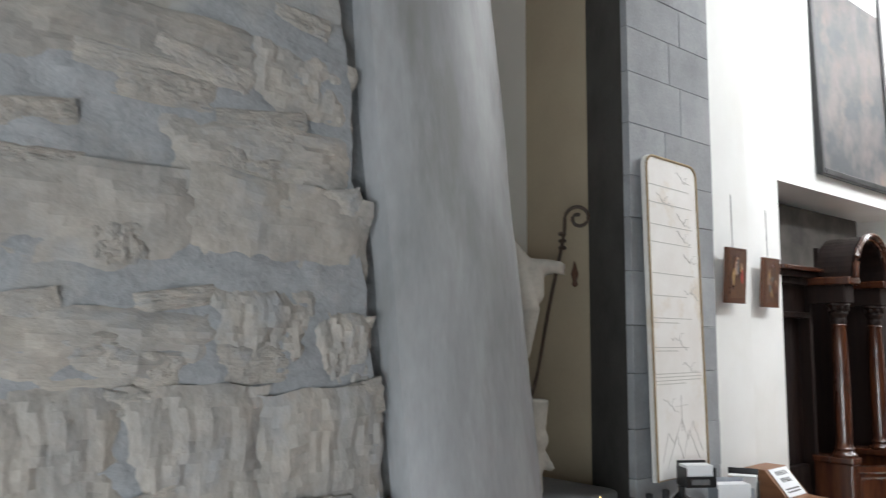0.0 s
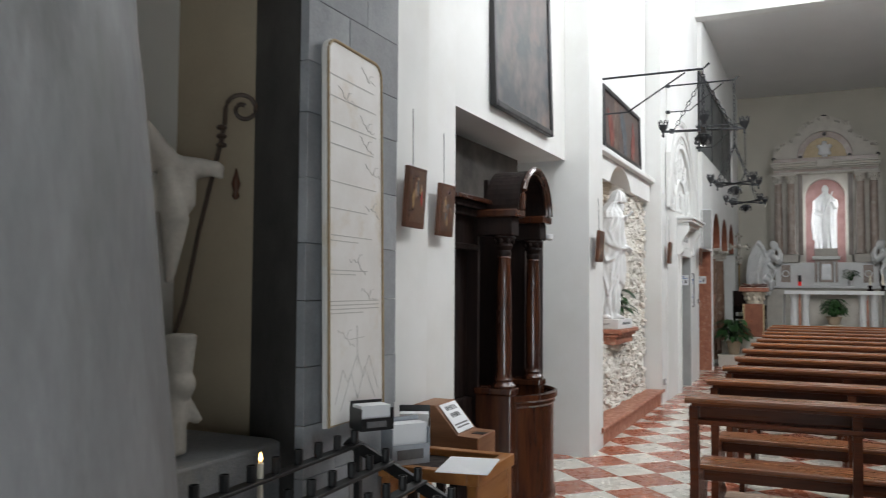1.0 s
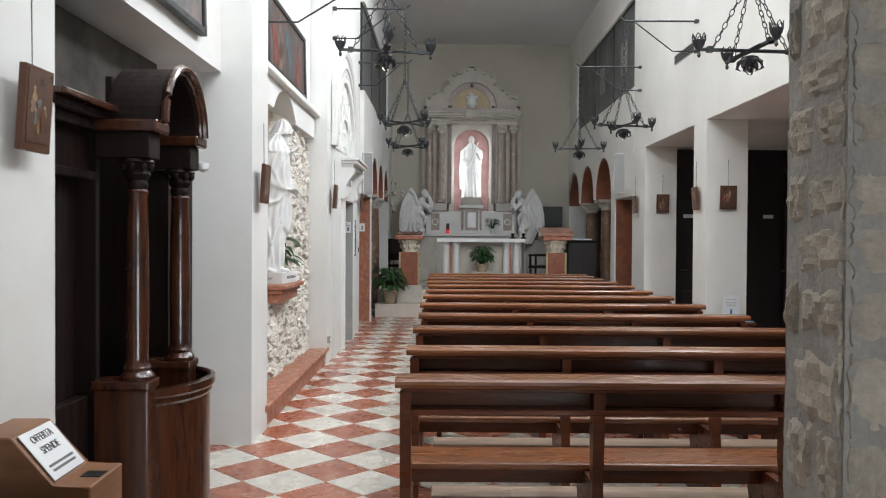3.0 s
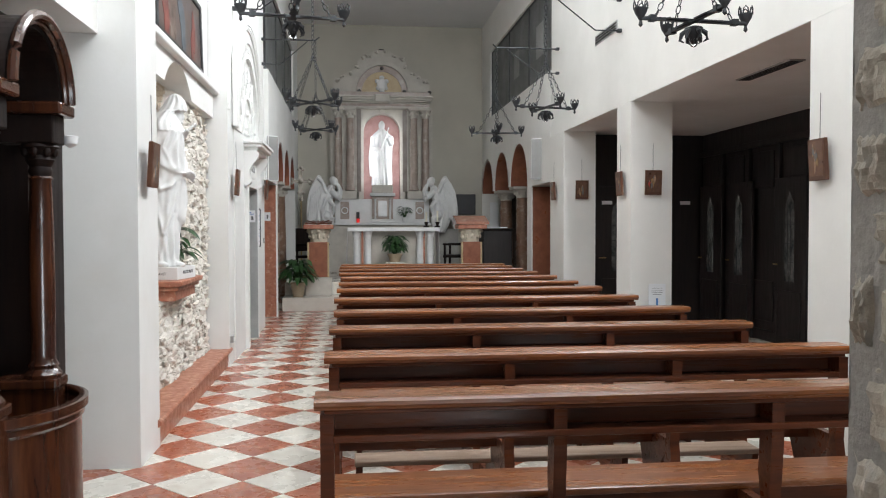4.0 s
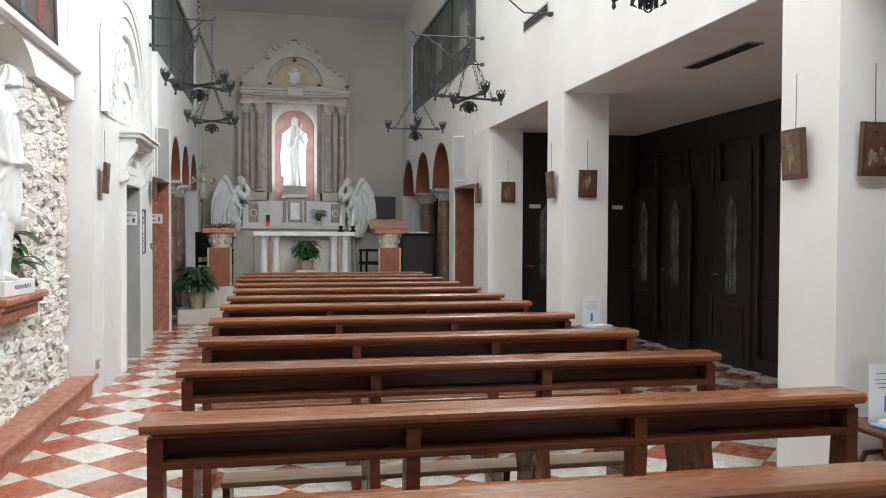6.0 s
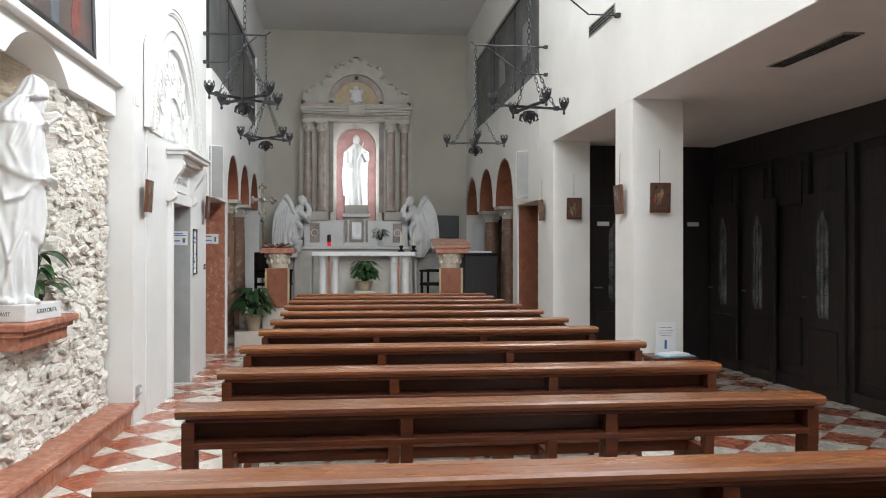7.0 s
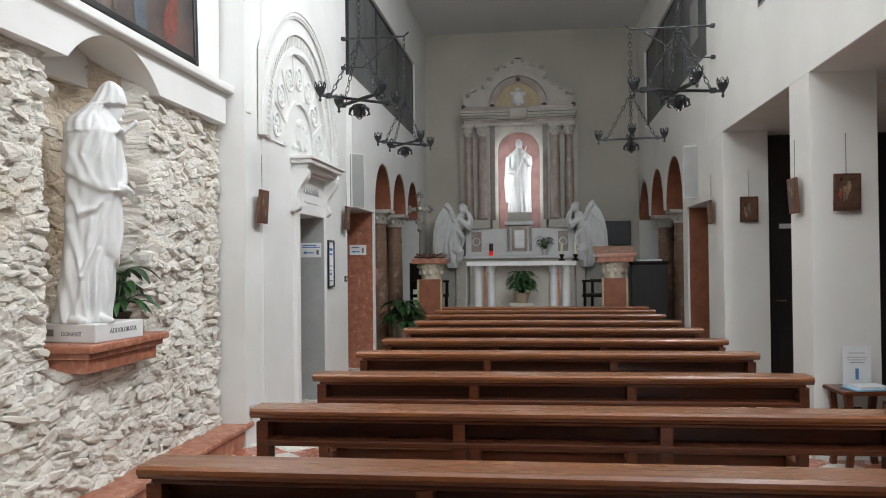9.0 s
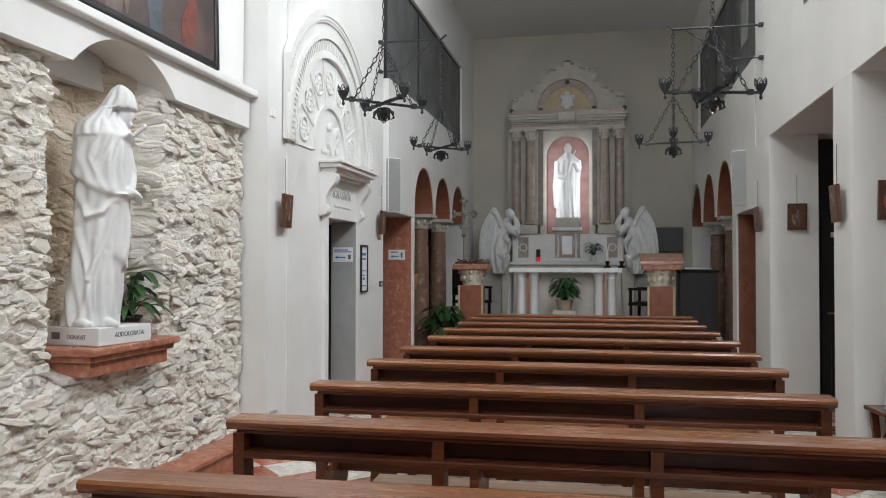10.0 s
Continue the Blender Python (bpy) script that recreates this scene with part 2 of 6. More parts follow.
PANE = mat("leaded_dim_glass", (0.20, 0.20, 0.19), (0.05, 0.055, 0.055), 7, 0.12, 0.1, 0.3, 60)

# ---------------------------------------------------------------- mesh helpers


def bx(bm, x0, x1, y0, y1, z0, z1):
    v = [bm.verts.new((x, y, z)) for z in (z0, z1) for y in (y0, y1) for x in (x0, x1)]
    for f in ((0, 2, 3, 1), (4, 5, 7, 6), (0, 1, 5, 4), (2, 6, 7, 3), (0, 4, 6, 2), (1, 3, 7, 5)):
        bm.faces.new([v[i] for i in f])
    return v


def box(x0, x1, y0, y1, z0, z1, bevel=0.0, seg=2):
    bm = bmesh.new()
    bx(bm, x0, x1, y0, y1, z0, z1)
    if bevel:
        bmesh.ops.bevel(bm, geom=bm.edges[:], offset=bevel, segments=seg, profile=0.5, affect="EDGES")
    return bm


def prism(bm, pts, axis, a, b):
    """A polygon pushed along an axis from a to b; pts are the two other coordinates in x, y, z order."""
    def at(p, d):
        p = list(p)
        p.insert("xyz".index(axis), d)
        return p
    lo, hi = [bm.verts.new(at(p, a)) for p in pts], [bm.verts.new(at(p, b)) for p in pts]
    k = len(pts)
    for i in range(k):
        bm.faces.new((lo[i], lo[(i + 1) % k], hi[(i + 1) % k], hi[i]))
    bm.faces.new(lo[::-1])
    bm.faces.new(hi)


def lathe(bm, profile, c=(0, 0, 0), n=24, a0=0.0, a1=2 * math.pi):
    full = abs(a1 - a0 - 2 * math.pi) < 1e-6
    rings = []
    for i in range(n if full else n + 1):
        a = a0 + (a1 - a0) * i / n
        rings.append([bm.verts.new((c[0] + r * math.cos(a), c[1] + r * math.sin(a), c[2] + z)) for r, z in profile])
    for i in range(n):
        p, q = rings[i], rings[(i + 1) % len(rings)]
        for j in range(len(profile) - 1):
            bm.faces.new((p[j], q[j], q[j + 1], p[j + 1]))
    if full:
        for j, flip in ((0, True), (-1, False)):
            if profile[j][0] > 1e-4:
                ring = [r[j] for r in rings]
                bm.faces.new(ring[::-1] if flip else ring)


def tube(bm, pts, r, n=8, close=False):
    pts = [Vector(p) for p in pts]
    rings = []
    for i, p in enumerate(pts):
        d = (pts[(i + 1) % len(pts)] - pts[i - 1]) if close else (pts[min(i + 1, len(pts) - 1)] - pts[max(i - 1, 0)])
        d.normalize()
        u = d.cross(Vector((0, 0, 1)) if abs(d.z) < 0.9 else Vector((1, 0, 0))).normalized()
        w = d.cross(u)
        rr = float(r[i]) if isinstance(r, (list, tuple)) else r
        rings.append([bm.verts.new(p + rr * (math.cos(2 * math.pi * k / n) * u + math.sin(2 * math.pi * k / n) * w)) for k in range(n)])
    m = len(rings)
    for i in range(m if close else m - 1):
        a, b = rings[i], rings[(i + 1) % m]
        for k in range(n):
            bm.faces.new((a[k], a[(k + 1) % n], b[(k + 1) % n], b[k]))
    if not close:
        bm.faces.new(rings[0][::-1])
        bm.faces.new(rings[-1])


def blob(bm, c, r, n=14, turn=None):
    """An ellipsoid of three radii."""
    m = Matrix.Translation(c) @ (turn if turn else Matrix.Identity(4)) @ Matrix.Diagonal((*r, 1))
    bmesh.ops.create_uvsphere(bm, u_segments=n * 2, v_segments=n, radius=1, matrix=m)


def mesh_of(name, bm, material, smooth=False):
    bmesh.ops.recalc_face_normals(bm, faces=bm.faces[:])
    me = bpy.data.meshes.new(name)
    bm.to_mesh(me)
    bm.free()
    me.materials.append(material)
    if smooth:
        me.shade_smooth()
        me.set_sharp_from_angle(angle=radians(38))
    return me


def part(name, bm, material, parent, label="", smooth=False):
    ob = new(name, mesh_of(name, bm, material, smooth))
    ob.parent = parent
    if label:
        ob["label"] = label
    return ob


def whole(name, bm, material, label, category, group="", kind="", smooth=False, m=None):
    ob = new(name, mesh_of(name, bm, material, smooth))
    if m is not None:
        ob.matrix_world = m
    return tagged(ob, label, category, group, kind)


def thing(name, m, label, category, group="", kind=""):
    ob = new(name)
    ob.empty_display_size = 0.1
    ob.matrix_world = m
    return tagged(ob, label, category, group, kind)


def wall(name, boxes, material, label):
    bm = bmesh.new()
    for b in boxes:
        bx(bm, *b)
    return whole(name, bm, material, label, "wall", kind="structure")


def arch_head(bm, x0, x1, spring, top, y0, y1, n=20):
    """The wall above a round-headed opening, from its springing to a level top."""
    cx, r = (x0 + x1) / 2, (x1 - x0) / 2
    for i in range(n):
        a, b = math.pi * i / n, math.pi * (i + 1) / n
        p, q = (cx + r * math.cos(a), spring + r * math.sin(a)), (cx + r * math.cos(b), spring + r * math.sin(b))
        prism(bm, [p, (p[0], top), (q[0], top), q], "y", y0, y1)


def rough(bm, u0, u1, v0, v1, nu, nv, put, depth):
    """A sheet over u, v whose relief is depth(u, v), placed by put(u, v, d)."""
    g = [[bm.verts.new(put(u0 + (u1 - u0) * i / nu, v0 + (v1 - v0) * j / nv, depth(u0 + (u1 - u0) * i / nu, v0 + (v1 - v0) * j / nv))) for j in range(nv + 1)] for i in range(nu + 1)]
    for i in range(nu):
        for j in range(nv):
            bm.faces.new((g[i][j], g[i + 1][j], g[i + 1][j + 1], g[i][j + 1]))


def writing(text, size, m, material, parent, name="lettering", depth=0.0015, squeeze=1.0):
    cu = bpy.data.curves.new(name, "FONT")
    cu.body, cu.size, cu.extrude, cu.align_x = text, size, depth, "CENTER"
    cu.materials.append(material)
    ob = new(name, cu)
    ob.parent = parent
    ob.matrix_basis = m @ Matrix.Diagonal((squeeze, 1, 1, 1))
    return ob


def patch_mesh(name, material, seed, nu=8, nv=6):
    """The worn face of a block in the x-z plane, facing -y: it swells out of the mortar with an uneven border."""
    bm = bmesh.new()
    g = []
    for i in range(nu + 1):
        row = []
        for j in range(nv + 1):
            u, v = i / nu - .5, j / nv - .5
            edge = (1 - abs(2 * u) ** 5) * (1 - abs(2 * v) ** 4)
            d = edge * 1.2 - 0.60 + 0.68 * noise.fractal(Vector((u * 5.0 + seed * 7.3, v * 4.0, seed)), 0.55, 2.1, 6)
            row.append(bm.verts.new((u + 0.03 * noise.noise(Vector((v * 4, seed, 1))), -d, v + 0.03 * noise.noise(Vector((u * 4, seed, 5))))))
        g.append(row)
    for i in range(nu):
        for j in range(nv):
            bm.faces.new((g[i][j], g[i + 1][j], g[i + 1][j + 1], g[i][j + 1]))
    return mesh_of(name, bm, material, smooth=True)


def stone_mesh(name, material, seed, w, h, d, sides=7, flat=0.86):
    """One broken stone in the x-z plane, facing -y: an angular outline and a tilted, chipped front."""
    rnd = random.Random(seed)
    bm = bmesh.new()
    rings = []
    ang = [2 * math.pi * (k + rnd.uniform(-0.34, 0.34)) / sides for k in range(sides)]
    shape = [(abs(math.cos(a)) ** 5 + abs(math.sin(a)) ** 5) ** -0.2 * rnd.uniform(0.74, 1.04) for a in ang]
    tx, tz = rnd.uniform(-0.7, 0.7), rnd.uniform(-0.9, 0.5)
    for s, y in ((1.0, 0.05), (1.0, -0.55), (flat * rnd.uniform(0.92, 1.06), -1.0)):
        ring = []
        for k in range(sides):
            x, z = s * shape[k] * math.cos(ang[k]) / 2, s * shape[k] * math.sin(ang[k]) / 2
            ring.append(bm.verts.new((w * x, d * (y + (tx * x + tz * z if y < 0 else 0) + (rnd.uniform(-0.16, 0.16) if y < 0 else 0)), h * z)))
        rings.append(ring)
    for a, b in zip(rings, rings[1:]):
        for k in range(sides):
            bm.faces.new((a[k], a[(k + 1) % sides], b[(k + 1) % sides], b[k]))
    c = bm.verts.new((rnd.uniform(-.3, .3) * w, -d * rnd.uniform(0.9, 1.2), rnd.uniform(-.3, .3) * h))
    for k in range(sides):
        bm.faces.new((rings[-1][k], rings[-1][(k + 1) % sides], c))
    return mesh_of(name, bm, material)


# ---------------------------------------------------------------- the large structure
N, S, TOP, AISLE, CHANCEL = 2.49, -1.85, 7.4, 2.895, 6.21
floor = whole("floor", box(-2.6, 24, -6.6, 5.2, -0.3, -0.012), MORTAR, "floor bed under the marble tiles", "floor", kind="structure")
whole("ceiling_nave", box(-2.6, 15.0, -2.4, 3.7, TOP, TOP + 0.2), CEIL, "plain white plaster ceiling of the nave", "ceiling", kind="structure")
whole("ceiling_chancel", box(15.31, 22.3, -2.4, 3.0, CHANCEL, CHANCEL + 0.2), CEIL, "plain grey-white chancel ceiling", "ceiling", kind="structure")
whole("ceiling_aisle", box(-2.6, 15.4, -6.6, -1.86, AISLE, AISLE + 0.18), PLASTER, "white ceiling of the low aisle", "ceiling", kind="structure")
whole("chancel_beam", box(15.0, 15.3, -2.4, 3.0, 6.12, TOP + 0.2), PLASTER, "white beam across the nave before the chancel", "beam", kind="structure")

# north side of the nave, piece by piece from the entrance
wall("wall_north_1", [(4.06, 4.83, 2.60, 3.7, 0, TOP), (4.83, 5.50, 2.74, 3.7, 0, TOP)], PLASTER, "white plastered wall between two recesses")
wall("wall_north_2", [(5.50, 8.09, 3.55, 3.7, 0, 2.68), (5.50, 8.09, 2.80, 3.7, 2.68, TOP)], PLASTER, "white plastered wall with a deep low recess")
wall("wall_north_3", [(8.09, 8.60, 2.575, 3.7, 0, TOP)], PLASTER, "white plastered wall pier")
bm = bmesh.new()
# low segmental arch over the statue
RISE, HALFW, ACX, FOOT = 0.235, 0.54, 10.02, 2.65
RAD = (HALFW ** 2 + RISE ** 2) / (2 * RISE)
for i in range(24):
    xa, xb = (ACX - HALFW + 2 * HALFW * (i + k) / 24 for k in (0, 1))
    za, zb = (FOOT + RISE - RAD + math.sqrt(RAD ** 2 - (q - ACX) ** 2) for q in (xa, xb))
    prism(bm, [(xa, za), (xa, 2.90), (xb, 2.90), (xb, zb)], "y", 2.715, 3.05)
bx(bm, 8.60, ACX - HALFW, 2.715, 3.25, FOOT, 2.90)
bx(bm, ACX + HALFW, 11.72, 2.715, 3.25, FOOT, 2.90)
bx(bm, ACX - HALFW, ACX + HALFW, 3.06, 3.25, FOOT, 2.90)
bx(bm, 8.60, 11.72, 2.77, 3.7, 2.975, TOP)
bx(bm, 8.60, 11.72, 3.25, 3.7, 0, 2.975)
bx(bm, 8.60, 11.72, 2.83, 3.25, 2.90, 2.975)
whole("wall_north_4", bm, PLASTER, "white plastered wall over the rubble masonry", "wall", kind="structure")
whole("ledge", box(8.60, 11.75, 2.65, 2.83, 2.90, 2.96, 0.012), PLASTER, "white projecting plaster ledge below the painting", "ledge", kind="structure")
wall("wall_north_5", [(11.75, 11.97, 2.572, 3.7, 0, TOP)], PLASTER, "white plastered wall strip beside the rubble masonry")
bm = bmesh.new()
for b in ((11.97, 12.16, 2.572, 3.0, 0, TOP), (12.16, 13.12, 2.56, 3.0, 0, TOP), (13.12, 14.03, 2.56, 3.0, 1.995, TOP), (14.03, 15.27, 2.56, 2.80, 0, 1.995), (14.03, 15.27, 2.56, 3.0, 1.995, TOP)):
    bx(bm, *b)
whole("wall_north_6", bm, PLASTER, "white plastered wall round the holy stairs door", "wall", kind="structure")
bm = bmesh.new()
bx(bm, 15.27, 16.62, N, 2.95, 2.20, 3.86)
for k in range(3):
    x = 16.62 + 1.45 * k
    arch_head(bm, x + 0.07, x + 1.39, 2.32, 3.08, N, 2.95)
    bx(bm, x, x + 0.07, N, 2.95, 2.32, 3.08)
    bx(bm, x + 1.39, x + 1.45, N, 2.95, 2.32, 3.08)
bx(bm, 16.62, 22.3, N, 2.95, 3.08, 3.86)
bx(bm, 20.97, 22.3, N, 2.95, 0, 3.08)
bx(bm, 16.62, 16.69, N, 2.95, 0, 2.32)
bx(bm, 15.27, 22.3, N, 2.95, 5.27, TOP)
bx(bm, 20.6, 22.3, N, 2.95, 3.86, 5.27)
whole("wall_north_7", bm, PLASTER, "white chancel wall over three round arches", "wall", kind="structure")
wall("wall_east", [(22.0, 22.3, -2.4, N, 0, CHANCEL)], BEIGE, "beige painted end wall behind the high altar")

# south side: beam, piers, chancel arches
bm = bmesh.new()
bx(bm, -2.6, 15.3, S - 0.47, S, AISLE + 0.002, TOP)
whole("wall_south_1", bm, CREAM, "white plastered wall over the aisle openings", "wall", kind="structure")
for k, (x0, x1) in enumerate(((3.55, 4.05), (7.66, 8.14), (11.68, 12.16), (14.55, 15.36))):
    wall("pier_%d" % (k + 1), [(x0, x1, S - 0.48, S + 0.0, 0, AISLE)], CREAM, "square white plastered pier beside the aisle")
bm = bmesh.new()
bx(bm, 15.36, 16.72, -2.4, S, 2.20, 3.95)
bx(bm, 16.72, 16.94, -2.4, S, 0, 3.16)
for k in range(3):
    x = 16.94 + 1.75 * k
    arch_head(bm, x + 0.11, x + 1.65, 2.28, 3.16, -2.4, S)
    bx(bm, x, x + 0.11, -2.4, S, 2.28, 3.16)
    bx(bm, x + 1.65, min(x + 1.75, 21.99), -2.4, S, 2.28, 3.16)
bx(bm, 16.72, 22.3, -2.4, S, 3.16, 3.95)
bx(bm, 16.94, 17.04, -2.4, S, 0, 2.28)
bx(bm, 21.99, 22.3, -2.4, S, 0, 3.16)
bx(bm, 15.3, 22.3, -2.4, S, 5.4, TOP)
bx(bm, 20.9, 22.3, -2.4, S, 3.95, 5.4)
whole("wall_south_2", bm, CREAM, "white chancel wall over three round arches", "wall", kind="structure")
# closing walls, beyond what is seen
whole("ceiling_entrance", box(-2.6, 4.42, -2.4, 3.5, 4.7, 4.85), CEIL, "plain low ceiling of the entrance bay", "ceiling", kind="structure")
wall("wall_gallery", [(4.06, 4.42, -2.4, 2.52, 4.85, TOP)], PLASTER, "plain wall over the entrance bay")
wall("wall_west", [(-2.8, -2.6, -6.6, 5.2, 0, TOP)], PLASTER, "plain plastered wall behind the entrance")
wall("wall_side_chapels", [(11.97, 22.3, 4.6, 4.8, 0, 5.6), (11.97, 12.2, 3.0, 4.6, 0, 3.6), (22.1, 22.3, 2.95, 4.6, 0, 5.6), (15.0, 15.2, 3.0, 4.6, 0, 3.6)], CHAPEL, "wall of the side chapels, coloured dark for their dimness")
wall("wall_south_chapels", [(15.3, 22.3, -4.3, -4.1, 0, 5.6), (22.1, 22.3, -4.1, -2.4, 0, 5.6), (15.0, 15.3, -4.3, -2.4, 0, 5.6)], CHAPEL, "wall of the side chapels, coloured dark for their dimness")
whole("ceiling_side_chapels", box(11.97, 22.3, 2.951, 4.8, 5.6, 5.7), CEIL, "side chapel ceiling", "ceiling", kind="structure")
whole("ceiling_south_chapels", box(15.3, 22.3, -4.3, -2.401, 5.6, 5.7), CEIL, "side chapel ceiling", "ceiling", kind="structure")
whole("gallery_floor_north", box(11.97, 22.1, 2.951, 4.6, 3.7, 3.8), CEIL, "floor of the gallery over the side chapels", "floor", kind="structure")
whole("gallery_floor_south", box(15.3, 22.1, -4.1, -2.401, 3.8, 3.9), CEIL, "floor of the gallery over the side chapels", "floor", kind="structure")

# ---------------------------------------------------------------- entrance bay: rough wall end, niche, stone pilaster


def fbm(x, y, z=0.0):
    return noise.fractal(Vector((x, y, z)), 0.9, 2.1, 5)


def batter(z):
    """How far the old masonry leans back, at a height."""
    return (1.6 - z) * 0.07


# old masonry with its cement-rendered rounded end, thicker towards the ground
old = thing("old_masonry_pier", pose(-.02, .066, 0), "leaning old stone masonry with smooth grey cement corner", "wall", kind="structure")
bm = bmesh.new()
rough(bm, -1.2, 1.44, 0.0, 5.0, 240, 420, lambda u, v, d: (u + batter(v), 1.47 - batter(v) - d, v),
      lambda u, v: 0.018 * fbm(u * 2.2, v * 3.5) + 0.010 * fbm(u * 7, v * 16, 3) + 0.007 * abs(fbm(u * 14, v * 46, 8)) - 0.055 * min(1.0, max(0.0, (u - 1.365) / 0.03)))
part("masonry_face", bm, OLDMORTAR, old, smooth=True)
bm = bmesh.new()
path2 = [(1.415, 1.50), (1.43, 1.455), (1.47, 1.435), (1.55, 1.44), (1.64, 1.455), (1.74, 1.48), (1.83, 1.515), (1.90, 1.555), (1.95, 1.60), (1.975, 1.66), (1.97, 1.75), (1.93, 1.95), (1.85, 2.4)]
rows_ = []
for j in range(61):
    z = 5.0 * j / 60
    flare = 0.05 * max(0.0, 1.0 - z / 1.1) ** 2
    rows_.append([bm.verts.new((x + batter(z) + flare * 0.7 + 0.008 * fbm(x * 4, z * 1.5), y - batter(z) - flare + 0.006 * fbm(y * 4, z * 2, 5), z)) for x, y in path2])
for a, b in zip(rows_, rows_[1:]):
    for k in range(len(path2) - 1):
        bm.faces.new((a[k], a[k + 1], b[k + 1], b[k]))
part("cement_corner", bm, CEMENT, old, "smooth grey cement render", smooth=True)
rnd = random.Random(5)
variants = [patch_mesh("stone", OLDSTONE, 40 + k, 20, 14) for k in range(16)]
z = 0.08
while z < 4.7:
    h = rnd.uniform(0.09, 0.24)
    x = -1.1 + rnd.uniform(0, 0.2)
    while x < 1.28:
        w = min(rnd.uniform(0.12, 0.5), 1.37 - x)
        if rnd.random() < 0.88 and w > 0.09:
            ob = new("stone", rnd.choice(variants))
            ob.parent = old
            cz, cx = z + h / 2 + rnd.uniform(-.03, .03), x + w / 2
            ob.matrix_basis = pose(cx + batter(cz), 1.466 - batter(cz), cz, 4, rnd.uniform(-5, 5)) @ Matrix.Diagonal((w * 1.08, rnd.uniform(0.012, 0.020), h * rnd.uniform(1.0, 1.4), 1))
        x += w
    z += h + rnd.uniform(0.0, 0.03)

# small broken stones and mortar crumbs between the courses
for k in range(120):
    w, h = rnd.uniform(0.06, 0.20), rnd.uniform(0.025, 0.07)
    cx, cz = rnd.uniform(-0.2, 1.30), rnd.uniform(0.7, 3.0)
    ob = new("stone", rnd.choice(variants))
    ob.parent = old
    ob.matrix_basis = pose(cx + batter(cz), 1.460 - batter(cz), cz, 4, rnd.uniform(-14, 14)) @ Matrix.Diagonal((w * 1.3, rnd.uniform(0.004, 0.008), h * 1.3, 1))

# stone pier on the other side of the way in
pier = thing("stone_pier", pose(4.1, 0.295, 0), "rough grey stone pier end with mortared blocks", "pier", kind="structure")
bm = bmesh.new()


def pier_relief(u, v):
    return 0.005 * fbm(u * 5, v * 5, 9) + 0.004 * fbm(u * 22, v * 22, 2)


rough(bm, 0.0, 0.75, 0, 6.5, 40, 300, lambda u, v, d: (-d if u > 0.02 else -0.002, -u, v), pier_relief)
rough(bm, 0.0, 0.31, 0, 6.5, 18, 300, lambda u, v, d: (u, (d * 0.8 if u > 0.02 else 0.0), v), pier_relief)
rough(bm, 0.0, 0.75, 0, 6.5, 6, 30, lambda u, v, d: (0.31, -u, v), pier_relief)
part("mortar_face", bm, PIERMORTAR, pier)
variants = [patch_mesh("stone", PIERSTONE, 70 + k, 12, 9) for k in range(14)]
rnd = random.Random(11)
z = 0.02
while z < 6.2:
    h = rnd.uniform(0.11, 0.2)
    cw = rnd.uniform(0.13, 0.3)
    d = rnd.uniform(0.002, 0.011)
    # corner stone shows on both faces
    for m_, w_ in ((pose(0.002, -cw / 2, z + h / 2, 0, 0, -90), cw), (pose(cw * 0.45, -0.002, z + h / 2, 0, 0, 180), cw * 0.9)):
        ob = new("stone", rnd.choice(variants))
        ob.parent = pier
        ob.matrix_basis = m_ @ Matrix.Diagonal((w_ * 1.06, 0.016, h * 1.02, 1))
    y = -cw - 0.02
    while y > -0.7:
        w = rnd.uniform(0.14, 0.34)
        if rnd.random() < 0.9:
            ob = new("stone", rnd.choice(variants))
            ob.parent = pier
            ob.matrix_basis = pose(0.004, y - w / 2, z + h / 2, 0, 0, -90) @ Matrix.Diagonal((w * 0.98, rnd.uniform(0.012, 0.020), h * 1.02, 1))
        y -= w
    if cw * 0.9 < 0.24:
        ob = new("stone", rnd.choice(variants))
        ob.parent = pier
        w = 0.30 - cw * 0.9
        ob.matrix_basis = pose(cw * 0.9 + w / 2, 0.004, z + h / 2, 0, 0, 180) @ Matrix.Diagonal((w * 0.9, 0.015, h * 1.02, 1))
    z += h + rnd.uniform(0.005, 0.07)

# niche of the bishop
niche = thing("statue_niche", pose(0, .07, 0), "beige painted wall niche with a dark stone jamb", "niche", kind="structure")
part("back_wall", box(1.2, 3.80, 3.16, 3.4, 0, 5.2), CREAM, niche, "pale grey niche back")
part("side_wall", box(3.62, 4.05, 2.74, 3.16, 0, 5.2), NICHE, niche, "beige side wall, coloured darker for shade")
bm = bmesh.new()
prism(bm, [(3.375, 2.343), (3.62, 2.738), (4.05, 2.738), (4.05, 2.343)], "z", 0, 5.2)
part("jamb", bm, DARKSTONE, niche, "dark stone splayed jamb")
part("sill", box(1.2, 3.5, 2.46, 3.16, 0, 0.93, 0.01), OLDMORTAR, niche, "rough grey stone sill")
bm = bmesh.new()
bx(bm, 1.2, 4.06, 2.38, 3.5, 5.2, TOP)
bx(bm, -2.6, 1.3, 1.80, 3.5, 0, TOP)
whole("wall_north_entrance", bm, PLASTER, "plain plastered wall over the niche", "wall", kind="structure")
